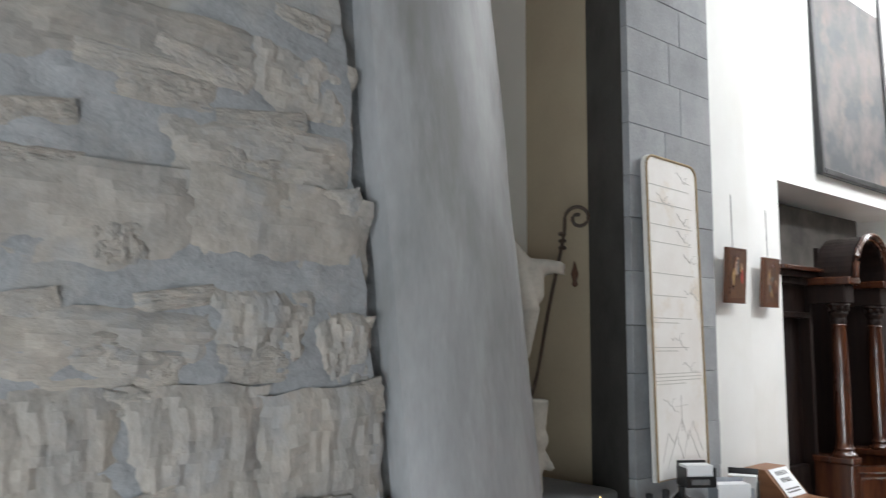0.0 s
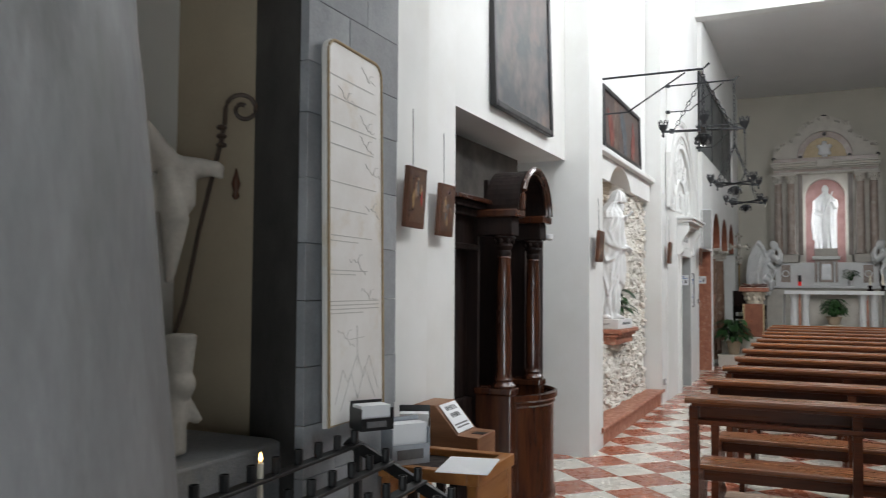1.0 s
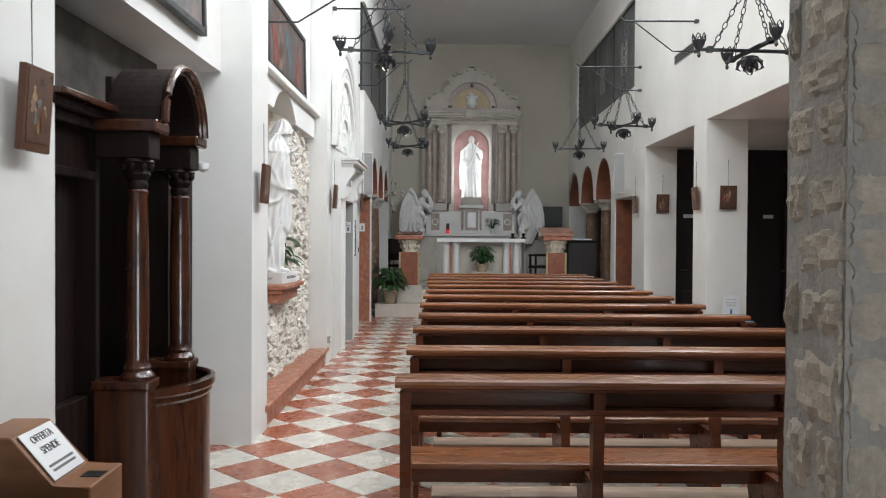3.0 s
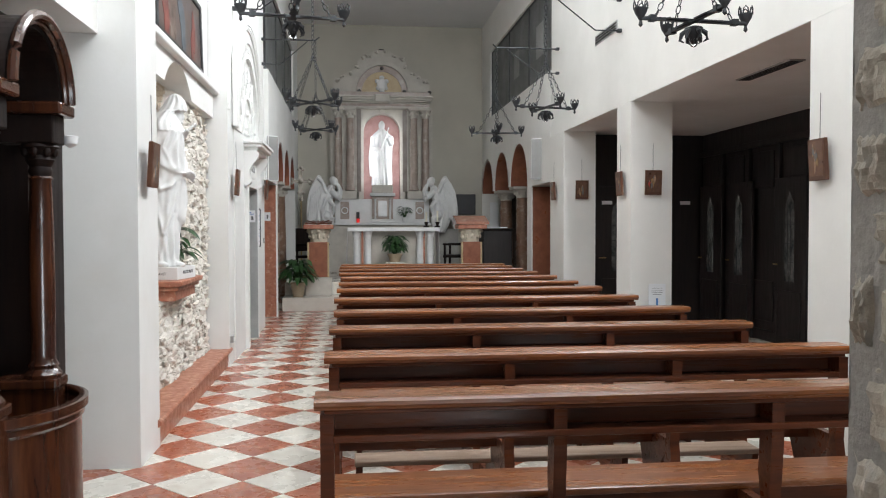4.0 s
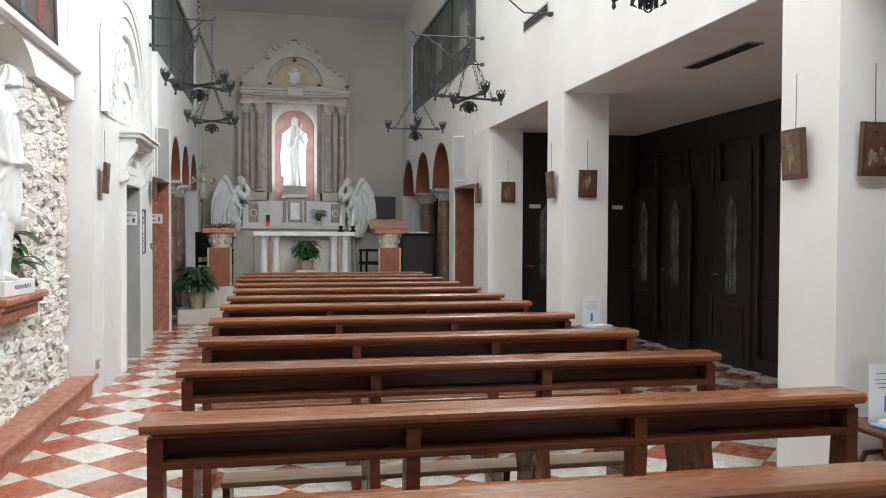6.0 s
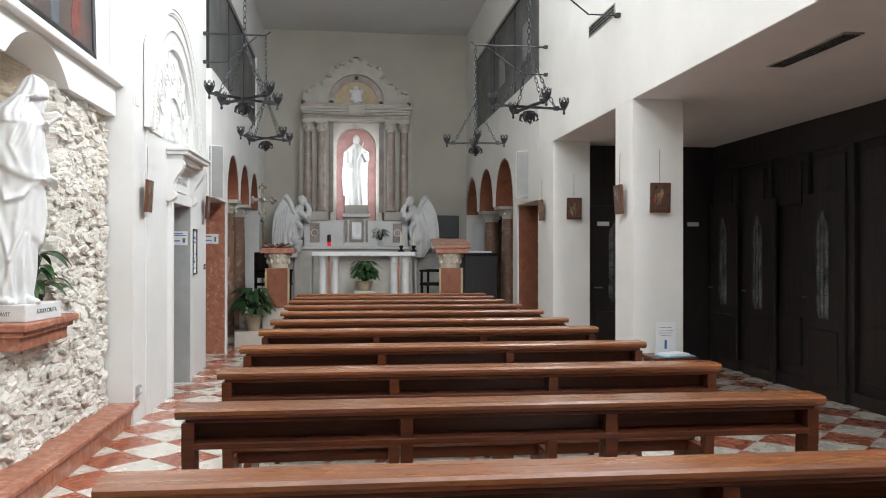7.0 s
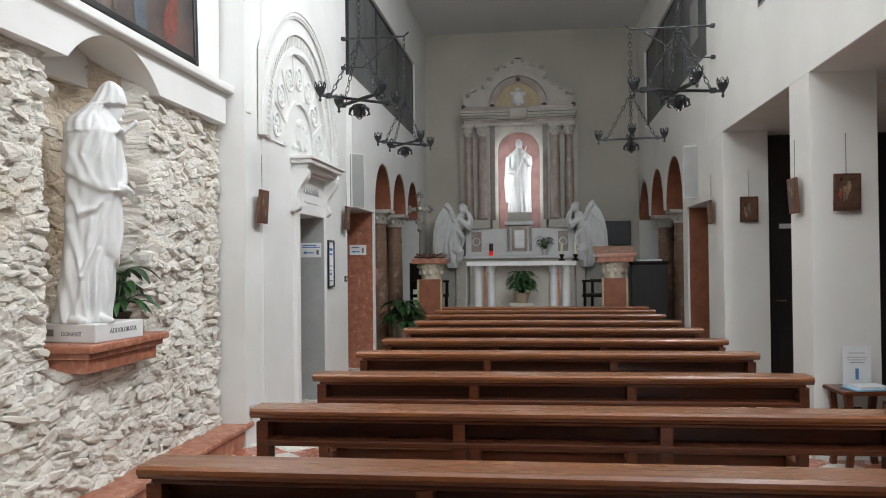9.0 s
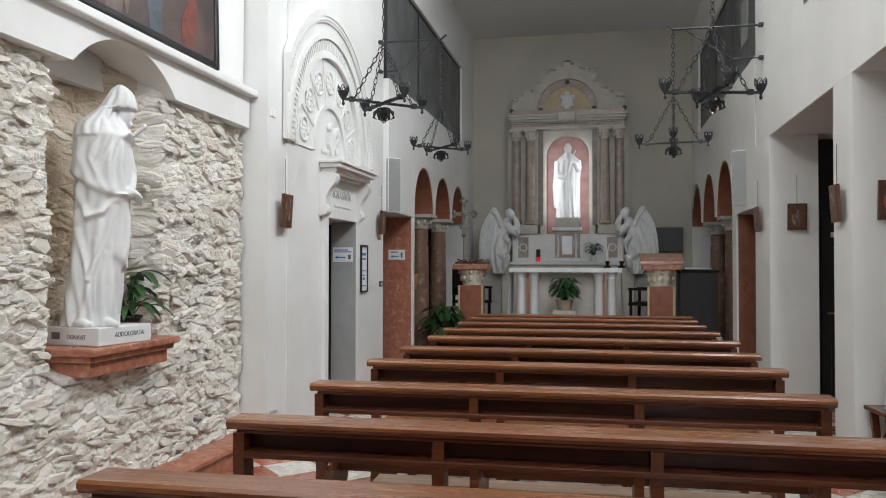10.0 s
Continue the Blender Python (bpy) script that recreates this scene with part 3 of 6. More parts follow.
# grey stone pilaster in coursed slabs
pil = thing("stone_pilaster", pose(0, .07, 0), "flat pilaster of coursed grey stone slabs", "pilaster", kind="structure")
rnd = random.Random(3)
z = 0.0
while z < 5.1:
    h = rnd.choice((0.19, 0.21, 0.24))
    cut = rnd.uniform(3.5, 3.85)
    for x0, x1 in ((3.37, cut), (cut, 4.058)):
        part("slab", box(x0 + 0.001, x1 - 0.001, 2.302 + rnd.uniform(-.002, .002), 2.34, z + 0.001, z + h - 0.001, 0.002, 1), GREYSTONE, pil)
    z += h

# inscribed marble tablet leaning on the pilaster
tab = thing("inscribed_tablet", pose(3.645, 2.335, 1.0, -1.0, 0, 4), "tall white marble tablet with engraved lines and landscape drawing", "tablet")
bm = bmesh.new()
w, h = 0.23, 1.44
pts = [(-w, 0), (w, 0)] + [(w - 0.06 + 0.06 * math.cos(a), h - 0.06 + 0.06 * math.sin(a)) for a in np.linspace(0, math.pi / 2, 6)] + [(-w + 0.06 + 0.06 * math.cos(a), h - 0.06 + 0.06 * math.sin(a)) for a in np.linspace(math.pi / 2, math.pi, 6)]
prism(bm, pts, "y", -0.022, 0.002)
bmesh.ops.bevel(bm, geom=[e for e in bm.edges if abs(e.verts[0].co.y - e.verts[1].co.y) < 1e-5 and e.verts[0].co.y < 0], offset=0.008, segments=2, affect="EDGES")
part("marble_slab", bm, mat("ivory_marble", (0.82, 0.80, 0.77), (0.75, 0.72, 0.68), 4, 0.5, 0.1, 0.1, 60, stain=(0.60, 0.50, 0.36), stain_scale=3, fine_mix=0.1), tab)
bm = bmesh.new()
tube(bm, [(x * 0.985, -0.024, z) for x, z in [(p[0], p[1] * 0.993 + 0.004) for p in pts]], 0.006, 6, close=True)
part("rim", bm, mat("ochre_rim", (0.40, 0.30, 0.17), (0.30, 0.21, 0.12), 20, 0.7, 0.1, 0.3, 60), tab, "ochre worn rim")
rnd = random.Random(8)
for zz, ww in ((1.30, .36), (1.22, .38), (1.12, .38), (1.04, .36), (0.90, .38), (0.80, .30), (0.70, .34), (0.68, .22), (0.57, .30), (0.555, .2), (0.455, .4), (0.44, .4), (0.425, .4), (0.41, .26)):
    part("text_line", box(-0.21, -0.21 + ww, -0.0235, -0.0215, zz, zz + 0.004), ENGRAVED, tab)
for k in range(9):
    bm = bmesh.new()
    zz = (1.38, 1.26, 1.18, 1.0, 0.84, 0.62, 0.5, 0.34, 1.1)[k]
    x = rnd.uniform(-0.18, 0.08) if k % 2 else rnd.uniform(0.02, 0.1)
    flat = rnd.uniform(.5, 1.4)
    pts2 = [(x + 0.011 * i, -0.0225, zz + 0.010 * math.sin(i * .55 * flat + k) + 0.006 * math.sin(i * 1.7 + 3 * k) - 0.004 * i) for i in range(13)]
    tube(bm, [pts2[6], (pts2[6][0] + .02, -.0225, pts2[6][2] + .028), (pts2[6][0] + .045, -.0225, pts2[6][2] + .032)], 0.0014, 5)
    tube(bm, pts2, 0.0013, 5)
    part("engraved_branch", bm, ENGRAVED, tab)
for pts2 in ([(-.18, .08), (-.12, .2), (-.08, .15), (0, .25), (.05, .16), (.1, .24), (.18, .1)], [(-.14, .05), (-.05, .18), (0, .08), (.06, .2), (.15, .07)]):
    bm = bmesh.new()
    tube(bm, [(x, -0.0225, z) for x, z in pts2], 0.0013, 5)
    part("engraved_hills", bm, ENGRAVED, tab)
bm = bmesh.new()
tube(bm, [(0.0, -.0225, .2), (0.0, -.0225, .36)], 0.0013, 5)
tube(bm, [(-.06, -.0225, .31), (.06, -.0225, .315)], 0.0013, 5)
part("engraved_cross", bm, ENGRAVED, tab)


def figure(bm, rows, folds=14, amp=0.018, seed=1, n=84, steps=90, c=(0, 0, 0), turn=0.0):
    """A draped standing body: rows of (z, x, y, rx, ry), smoothly joined, with falling folds."""
    rows = np.array(rows, float)
    t = np.linspace(rows[0, 0], rows[-1, 0], steps)
    f = [np.interp(t, rows[:, 0], rows[:, k]) for k in range(1, 5)]
    f = [np.convolve(np.pad(g, 3, mode="edge"), np.ones(7) / 7, "valid") for g in f]
    rings = []
    for i in range(steps):
        ring = []
        s = i / (steps - 1)
        fade = amp * (1.15 - 0.75 * s)
        for k in range(n):
            a = 2 * math.pi * k / n
            wav = math.sin(folds * a + 2.2 * math.sin(3 * s + seed) + 1.5 * math.sin(2 * a + seed)) * 0.6 + math.sin((folds * 0.5 + 1) * a - 5 * s + seed) * 0.4
            wav = wav - 0.5 * abs(wav)
            wav += 0.45 * math.sin((2 * folds + 3) * a + 4.0 * math.sin(2.3 * s + 2 * a + seed)) * (0.4 + 0.6 * math.sin(3 * a + 7 * s + seed) ** 2)
            d = fade * wav + 0.012 * fbm(a * 1.2 + seed, s * 6, seed)
            x, y = f[0][i] + (f[2][i] + d) * math.cos(a), f[1][i] + (f[3][i] + d) * math.sin(a)
            ct, st = math.cos(turn), math.sin(turn)
            ring.append(bm.verts.new((c[0] + ct * x - st * y, c[1] + st * x + ct * y, c[2] + t[i])))
        rings.append(ring)
    for a, b in zip(rings, rings[1:]):
        for k in range(n):
            bm.faces.new((a[k], a[(k + 1) % n], b[(k + 1) % n], b[k]))
    bm.faces.new(rings[0][::-1])
    bm.faces.new(rings[-1])


def limb(bm, pts, radii, n=14):
    """A soft limb through points."""
    q = [Vector(p) for p in pts]
    fine, rad = [], []
    for i in range(len(q) - 1):
        for s in np.linspace(0, 1, 6, endpoint=False):
            fine.append(q[i].lerp(q[i + 1], s))
            rad.append(radii[i] + (radii[i + 1] - radii[i]) * s)
    fine.append(q[-1])
    rad.append(radii[-1])
    tube(bm, fine, rad, n)


def statue(name, bm, material, label, m=None, voxel=0.012):
    ob = whole(name, bm, material, label, "statue", m=m)
    r = ob.modifiers.new("blend", "REMESH")
    r.mode, r.voxel_size, r.use_smooth_shade = "VOXEL", voxel, True
    s = ob.modifiers.new("soften", "SMOOTH")
    s.factor, s.iterations = 0.5, 1
    return ob


# bishop with crozier in the niche
bm = bmesh.new()
figure(bm, [(0, 0, 0, .22, .18), (.3, 0, 0, .2, .17), (.7, 0, 0, .19, .16), (.95, 0, 0, .2, .15), (1.12, 0, 0, .17, .12), (1.2, 0, 0, .07, .06), (1.24, 0, 0, .06, .06)], 12, 0.016, 4)
blob(bm, (0, -.01, 1.32), (.08, .09, .11))
limb(bm, [(.14, -.02, 1.17), (.24, -.1, 1.05), (.33, -.19, 1.055)], [.07, .05, .035])
blob(bm, (.345, -.2, 1.055), (.036, .03, .03))
for k in range(4):
    limb(bm, [(.33, -.215, 1.075 - .016 * k), (.368, -.222, 1.07 - .016 * k), (.375, -.195, 1.068 - .016 * k)], [.010, .009, .007])
limb(bm, [(.27, -.13, 1.05), (.25, -.14, .92), (.22, -.12, .80)], [.045, .05, .012])
limb(bm, [(.2, -.1, 1.07), (.2, -.16, .85), (.2, -.14, .62)], [.02, .05, .015])
blob(bm, (.20, -.2, .26), (.052, .052, .06))
limb(bm, [(.20, -.2, .44), (.20, -.2, .30)], [.055, .04])
limb(bm, [(.19, -.19, .22), (.17, -.18, .10), (.17, -.17, .02)], [.04, .06, .07])
limb(bm, [(.22, -.21, .19), (.25, -.24, .12)], [.025, .018])
statue("bishop_statue", bm, mat("grey_white_plaster_cast", (0.52, 0.49, 0.43), (0.40, 0.375, 0.33), 5, 0.7, 0.1, 0.1, 60), "pale plaster statue of a bishop in the niche", pose(2.86, 2.86, .931) @ Matrix.Diagonal((1, 1, .95, 1)))
bm = bmesh.new()
SH, SIDE = Vector((3.224, 2.644, 2.04)), Vector((.64, -.77, 0))
tube(bm, [(3.062, 2.812, .933), (3.10, 2.775, 1.22), (3.147, 2.732, 1.45), (3.18, 2.70, 1.71), SH], 0.0085, 8)
spiral = [SH + Vector((0, 0, .012 * i)) + SIDE * (.002 * i) for i in range(6)]
for i in range(24):
    a = math.pi - i * 0.36
    r = 0.062 * (1 - i / 30)
    spiral.append(SH + SIDE * (.074 + r * math.cos(a)) + Vector((0, 0, .115 + r * math.sin(a))))
tube(bm, spiral, 0.0085, 8)
for zz in (-.02, .012, .044):
    blob(bm, SH + Vector((0, 0, zz)), (.020, .020, .011), 6)
whole("crozier", bm, mat("dark_brown_crozier_wood", (.07, .045, .03), (.045, .03, .02), 8, .45, .1, .1, 50), "thin dark crozier with a spiral head beside the statue", "crozier", smooth=True)
bm = bmesh.new()
lathe(bm, [(.004, 0), (.014, .02), (.009, .05), (.017, .1), (.008, .16), (.003, .2)], n=10)
whole("wall_bolt", bm, FRAMEWOOD, "small dark spindle fixed on the niche wall", "ornament", m=pose(3.604, 2.888, 1.87) @ Matrix.Diagonal((1.2, 1.2, .65, 1)), smooth=True)

# ---------------------------------------------------------------- votive candle rack, side table, offertory box
rack = thing("votive_candle_rack", pose(3.06, 2.01, -.06, 0, 0, 3), "black iron votive candle rack with stepped rows", "candle rack")
for k in range(5):
    y, z = 0.24 - 0.13 * k, 0.985 - 0.058 * k
    part("tier", box(-0.56, 0.56, y - 0.022, y + 0.022, z - 0.012, z, 0.003), BLACK, rack)
    for i in range(9):
        bm = bmesh.new()
        lathe(bm, [(.013, 0), (.015, .01), (.015, .05), (.012, .05), (.012, .01)], (-0.52 + 0.13 * i, y, z), 10)
        part("candle_cup", bm, BLACK, rack)
for x in (-0.55, 0.55):
    bm = bmesh.new()
    prism(bm, [(0.30, 0.975), (0.27, 1.005), (-0.33, 0.725), (-0.31, 0.685)], "x", x - 0.012, x + 0.012)
    part("side_rail", bm, BLACK, rack)
    for y in (0.24, -0.26):
        part("leg", box(x - 0.013, x + 0.013, y - 0.013, y + 0.013, 0, 0.97 if y > 0 else 0.72, 0.003), BLACK, rack)
part("tray", box(-0.55, 0.55, -0.3, 0.28, 0.5, 0.515, 0.003), BLACK, rack)
candle = thing("candle", pose(2.97, 2.25, 0.83), "slim lit cream candle in the rack", "candle")
bm = bmesh.new()
lathe(bm, [(.009, 0), (.009, .14), (.004, .145)], n=12)
part("wax", bm, WAX, candle, smooth=True)
bm = bmesh.new()
lathe(bm, [(.001, .145), (.006, .153), (.005, .162), (.0005, .175)], n=10)
part("flame", bm, FLAME, candle, "small yellow flame", smooth=True)

table = thing("side_table", pose(4.07, 2.12, 0, 0, 0, 2), "honey-coloured wooden table with a recessed dark tray top", "table")
for y0, y1, x0, x1 in ((-.22, -.17, -.22, .22), (.17, .22, -.22, .22), (-.17, .17, -.22, -.17), (-.17, .17, .17, .22)):
    part("top_rim", box(x0, x1, y0, y1, 0.74, 0.79, 0.004), HONEY, table)
part("tray_base", box(-.17, .17, -.17, .17, 0.745, 0.76), WALNUT, table, "dark inset panel")
for y in (-.205, .185):
    part("apron", box(-.2, .2, y, y + .02, 0.62, 0.74, 0.002), HONEY, table)
for x in (-.21, .165):
    for y in (-.21, .165):
        part("leg", box(x, x + .045, y, y + .045, 0, 0.74, 0.004), HONEY, table)
sheet = whole("paper_sheet", box(-.15, .15, -.105, .105, 0, 0.002), WHITE, "white sheet of paper lying on the table", "paper", m=pose(3.98, 1.99, 0.791, 0, 0, 12))

obox = thing("offertory_box", pose(4.77, 2.43, 0.65, 0, 0, -88), "brown wooden offertory box with sloping front and notice", "offertory box")
bm = bmesh.new()
prism(bm, [(-.15, 0), (.20, 0), (.20, .12), (.09, .12), (-.03, .265), (-.15, .265)], "y", -.13, .13)
bmesh.ops.bevel(bm, geom=bm.edges[:], offset=0.004, segments=1, affect="EDGES")
part("body", bm, BOXWOOD, obox)
nt = part("notice", box(-.105, .105, -.001, .001, -.085, .085), WHITE, obox, "white printed notice")
nt.matrix_basis = pose(.034, 0, .197, 0, 0, 0) @ Matrix.Rotation(radians(-39.6), 4, "Y") @ pose(0, 0, 0, 0, 0, 90)
for k, (ww, zz) in enumerate(((.16, -.045), (.15, -.062))):
    b = part("print_bar", box(-ww / 2, ww / 2, -.0025, -.001, zz, zz + .008), INK, nt)
writing("OFFERTA", 0.036, pose(0, -.0015, .042, 90, 0, 0), INK, nt, squeeze=0.9)
writing("SPENDE", 0.036, pose(0, -.0015, .0, 90, 0, 0), INK, nt, squeeze=0.9)
std = thing("box_stand", pose(4.65, 2.39, 0, 0, 0, 3), "plain dark wooden stand under the offertory box", "stand")
part("top", box(-.25, .26, -.18, .18, .62, .648, .004), WALNUT, std)
for x in (-.2, .17):
    for y in (-.13, .09):
        part("leg", box(x, x + .04, y, y + .04, 0, .62), WALNUT, std)
part("coin_slot", box(.13, .19, -.03, .03, .1205, .1225), BLACK, obox)


def leaflet_box(m, w, h, d, material, label):
    t = thing("leaflet_holder", m, label, "leaflet holder", "leaflet holders by the candles")
    part("back", box(-w / 2, w / 2, d - .004, d, 0, h), material, t)
    part("base", box(-w / 2, w / 2, 0, d, 0, .006), material, t)
    for s in (-1, 1):
        part("cheek", box(s * w / 2 - .002, s * w / 2 + .002, 0, d, .006, h * 0.8), material, t)
    part("front", box(-w / 2, w / 2, -.003, 0, 0, h * 0.45), material, t)
    part("folded_leaflet", box(-w / 2 + .006, w / 2 - .006, .012, d - .01, .006, h * 0.9), WHITE, t, "stack of pale leaflets")
    part("printed_panel", box(-w / 2 + .02, w / 2 - .03, -.006, -.003, h * .12, h * .34), INK, t)
    return t


leaflet_box(pose(3.55, 2.17, 0.985, 0, 0, -34), .13, .10, .10, BLACK, "black leaflet holder with pale folded leaflets on the table")
leaflet_box(pose(3.90, 2.21, 0.79, 0, 0, -34), .17, .18, .10, mat("clear_grey_plastic", (0.42, 0.45, 0.48), (0.36, 0.38, 0.42), 5, 0.2, 0.05, 0.0, 60), "grey plastic leaflet holder with printed leaflets on the table")
leaflet_box(pose(4.37, 2.44, 0.65, 0, 0, -66), .15, .29, .10, BLACK, "black tall leaflet holder with picture cards on the table")

# ---------------------------------------------------------------- icons of the Way of the Cross


def icon(m, group="stations of the cross", w=0.20, h=0.275, tall=0.3, seed=0):
    """A small painted panel that leans forward from its hanging wire; it faces -y, origin at its lower back edge."""
    t = thing("icon", m, "small brown wooden icon panel with painted figures, hung by a wire", "icon", group)
    p = part("panel", box(-w / 2, w / 2, -.028, 0, 0, h, 0.004), FRAMEWOOD, t)
    part("painting", box(-w / 2 + .016, w / 2 - .016, -.0305, -.028, .03, h - .016), ICON, t, "painted scene with gilded figures")
    rnd = random.Random(seed)
    tones = (GOLDLEAF, INK, REDINK if seed % 3 == 0 else PALEPAINT, FRAMEWOOD, PALEPAINT, GOLDLEAF, INK)
    for k in range(7):
        bm = bmesh.new()
        cx, cz = rnd.uniform(-.055, .055), h * rnd.uniform(.28, .72)
        rx, rz, ph = rnd.uniform(.008, .017), rnd.uniform(.015, .045), rnd.uniform(0, 6)
        prism(bm, [(cx + rx * (1 + .3 * math.sin(3 * a + ph)) * math.cos(a), cz + rz * (1 + .25 * math.sin(2 * a + ph)) * math.sin(a)) for a in np.linspace(0, 2 * math.pi, 15)[:-1]], "y", -.0318 - .0002 * k, -.0305)
        part("painted_shape", bm, tones[k], t)
        if k % 2 == 0:
            bm = bmesh.new()
            blob(bm, (cx, -.0315, cz + rz * 1.1), (.009, .0015, .010), 5)
            part("painted_head", bm, PALEPAINT, t)
    bm = bmesh.new()
    tube(bm, [(0, .004, h - .01), (0, .026, h + tall)], .0022, 5)
    part("hanging_wire", bm, IRON, t)
    return t


LEAN = 3.5
spots = [((4.55, 2.595), 1.81, 0), ((5.22, 2.735), 1.81, 0), ((8.24, 2.57), 1.75, 0), ((12.02, 2.567), 1.845, 0), ((15.02, 2.555), 1.90, 0)]
for k, ((x, y), z, r) in enumerate(spots):
    icon(pose(x, y - .035, z, LEAN, 0, r), seed=k, h=0.305 if k < 2 else 0.285, w=0.20)
for k, (x, y, z, r) in enumerate(((7.66, -2.03, 1.80, -90), (7.95, S, 1.80, 180), (11.68, -2.09, 1.85, -90), (11.92, S, 1.85, 180), (14.55, -2.11, 1.90, -90), (14.98, S, 1.90, 180))):
    d = Matrix.Translation((x, y, z)) @ Matrix.Rotation(radians(r), 4, "Z") @ pose(0, -.03, 0, LEAN)
    icon(d, seed=k + 7, w=0.19)

# ---------------------------------------------------------------- paintings


def painting(name, m, w, h, canvas, label, colours):
    t = thing(name, m, label, "painting")
    for n_, b in (("frame_side", (-w / 2, -w / 2 + .05, -.05, 0, 0, h)), ("frame_side", (w / 2 - .05, w / 2, -.05, 0, 0, h)), ("frame_rail", (-w / 2 + .05, w / 2 - .05, -.05, 0, 0, .05)), ("frame_rail", (-w / 2 + .05, w / 2 - .05, -.05, 0, h - .05, h))):
        part(n_, box(*b, 0.008), BLACK, t)
    part("canvas", box(-w / 2 + .05, w / 2 - .05, -.03, -.005, .05, h - .05), canvas, t, "darkened oil canvas")
    rnd = random.Random(len(name) + int(w * 10))
    for c in colours:
        bm = bmesh.new()
        cx, cz, rx, rz = rnd.uniform(-w * .32, w * .32), rnd.uniform(.2, h * .6), rnd.uniform(.08, .16), rnd.uniform(.15, .3)
        ph, lean = rnd.uniform(0, 6), rnd.uniform(-.3, .3)
        rr = [1 + .22 * math.sin(3 * a + ph) + .12 * math.sin(5 * a + 2 * ph) for a in np.linspace(0, 2 * math.pi, 29)[:-1]]
        pts = [(cx + rx * r * math.cos(a) + lean * rz * math.sin(a), cz + rz * r * math.sin(a)) for r, a in zip(rr, np.linspace(0, 2 * math.pi, 29)[:-1])]
        prism(bm, pts, "y", -.0325, -.03)
        part("painted_shape", bm, c, t)
    return t


DIM = mat("dim_flesh_paint", (0.20, 0.145, 0.115), (0.13, 0.09, 0.075), 9, 0.45, 0.1, 0.05, 40)
DIMBLUE = mat("dim_blue_paint", (0.10, 0.12, 0.14), (0.07, 0.085, 0.10), 7, 0.45, 0.1, 0.05, 40)
DIMRED = mat("dim_red_paint", (0.22, 0.055, 0.04), (0.15, 0.04, 0.03), 7, 0.45, 0.1, 0.05, 40)
painting("oil_painting", pose(6.88, 2.79, 2.80, -1.5), 1.36, 1.75, PAINT_DARK, "large dark oil painting in a black frame", ())
painting("oil_painting", pose(10.24, 2.76, 2.995, -1.5), 1.90, 0.68, PAINT_RED, "large dark oil painting with red figures in a black frame", (DIMRED, DIM, DIMBLUE, DIMRED, DIM))

# ---------------------------------------------------------------- pews


def build_pew(m):
    """A pew that looks along +x; origin on the floor below the rear edge of its top rail, at mid length."""
    t = thing("pew", m, "long red-brown wooden pew with open back, book shelf and kneeler", "pew", "pews in the nave")
    L = 1.265
    bm = bmesh.new()
    prism(bm, [(0.0, .876), (.008, .868), (.012, .860), (.15, .860), (.165, .874), (.165, .890), (.155, .900), (.010, .900), (0.0, .890)], "y", -L - .045, L + .045)
    part("top_rail", bm, PEWTOP, t, "lighter brown top rail")
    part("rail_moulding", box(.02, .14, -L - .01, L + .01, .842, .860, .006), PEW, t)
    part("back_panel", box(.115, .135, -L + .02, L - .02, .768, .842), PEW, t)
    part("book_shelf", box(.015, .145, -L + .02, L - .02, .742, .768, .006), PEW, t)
    part("seat", box(.27, .58, -L - .02, L + .02, .435, .465, .01), PEWTOP, t, "lighter brown seat plank")
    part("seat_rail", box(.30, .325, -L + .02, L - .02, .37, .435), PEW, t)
    part("kneeler", box(-.38, -.19, -L + .10, L - .10, .185, .215, .008), KNEEL, t, "bare worn kneeler plank")
    for y in (L, .43, -.40, -L):
        bm = bmesh.new()
        prism(bm, [(.035, 0), (.115, 0), (.125, .14), (.105, .22), (.125, .32), (.10, .42), (.125, .56), (.115, .72), (.115, .842), (.022, .842), (.022, .72), (.035, .56), (.05, .42), (.03, .32), (.05, .22), (.025, .14)], "y", y - .024, y + .024)
        part("upright", bm, PEW, t)
        bm = bmesh.new()
        prism(bm, [(.12, 0), (.55, 0), (.555, .05), (.47, .12), (.44, .22), (.48, .32), (.56, .39), (.56, .435), (.12, .435), (.12, .36), (.18, .30), (.20, .2), (.16, .1)], "y", y - .02, y + .02)
        part("bench_bracket", bm, PEW, t)
        bm = bmesh.new()
        prism(bm, [(-.38, 0), (.04, 0), (.04, .06), (-.15, .08), (-.19, .185), (-.37, .185), (-.35, .09)], "y", y * .9 - .018, y * .9 + .018)
        part("kneeler_foot", bm, PEW, t)
    return t


PEWS = (5.73, 6.68, 7.69, 8.64, 9.66, 10.70, 11.57, 12.52, 13.42, 14.30, 15.08, 15.74)
pew = build_pew(pose(PEWS[0], 0.09, 0))
rnd = random.Random(4)
for k, x in enumerate(PEWS[1:]):
    copy_thing(pew, pose(x, 0.092 + rnd.uniform(-.012, .012) + (0.03 if k > 6 else 0), 0, 0, 0, rnd.uniform(-.35, .35)))

# ---------------------------------------------------------------- rubble masonry, shelf, statue of the sorrowing mother
rub = thing("rubble_wall", pose(.09, .11, .02), "rugged wall of pale broken limestone with a shallow niche", "wall", kind="structure")


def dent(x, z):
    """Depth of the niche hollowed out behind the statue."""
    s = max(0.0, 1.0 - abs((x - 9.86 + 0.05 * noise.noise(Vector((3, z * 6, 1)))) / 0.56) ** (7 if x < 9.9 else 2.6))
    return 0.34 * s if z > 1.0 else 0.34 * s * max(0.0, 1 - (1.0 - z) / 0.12)


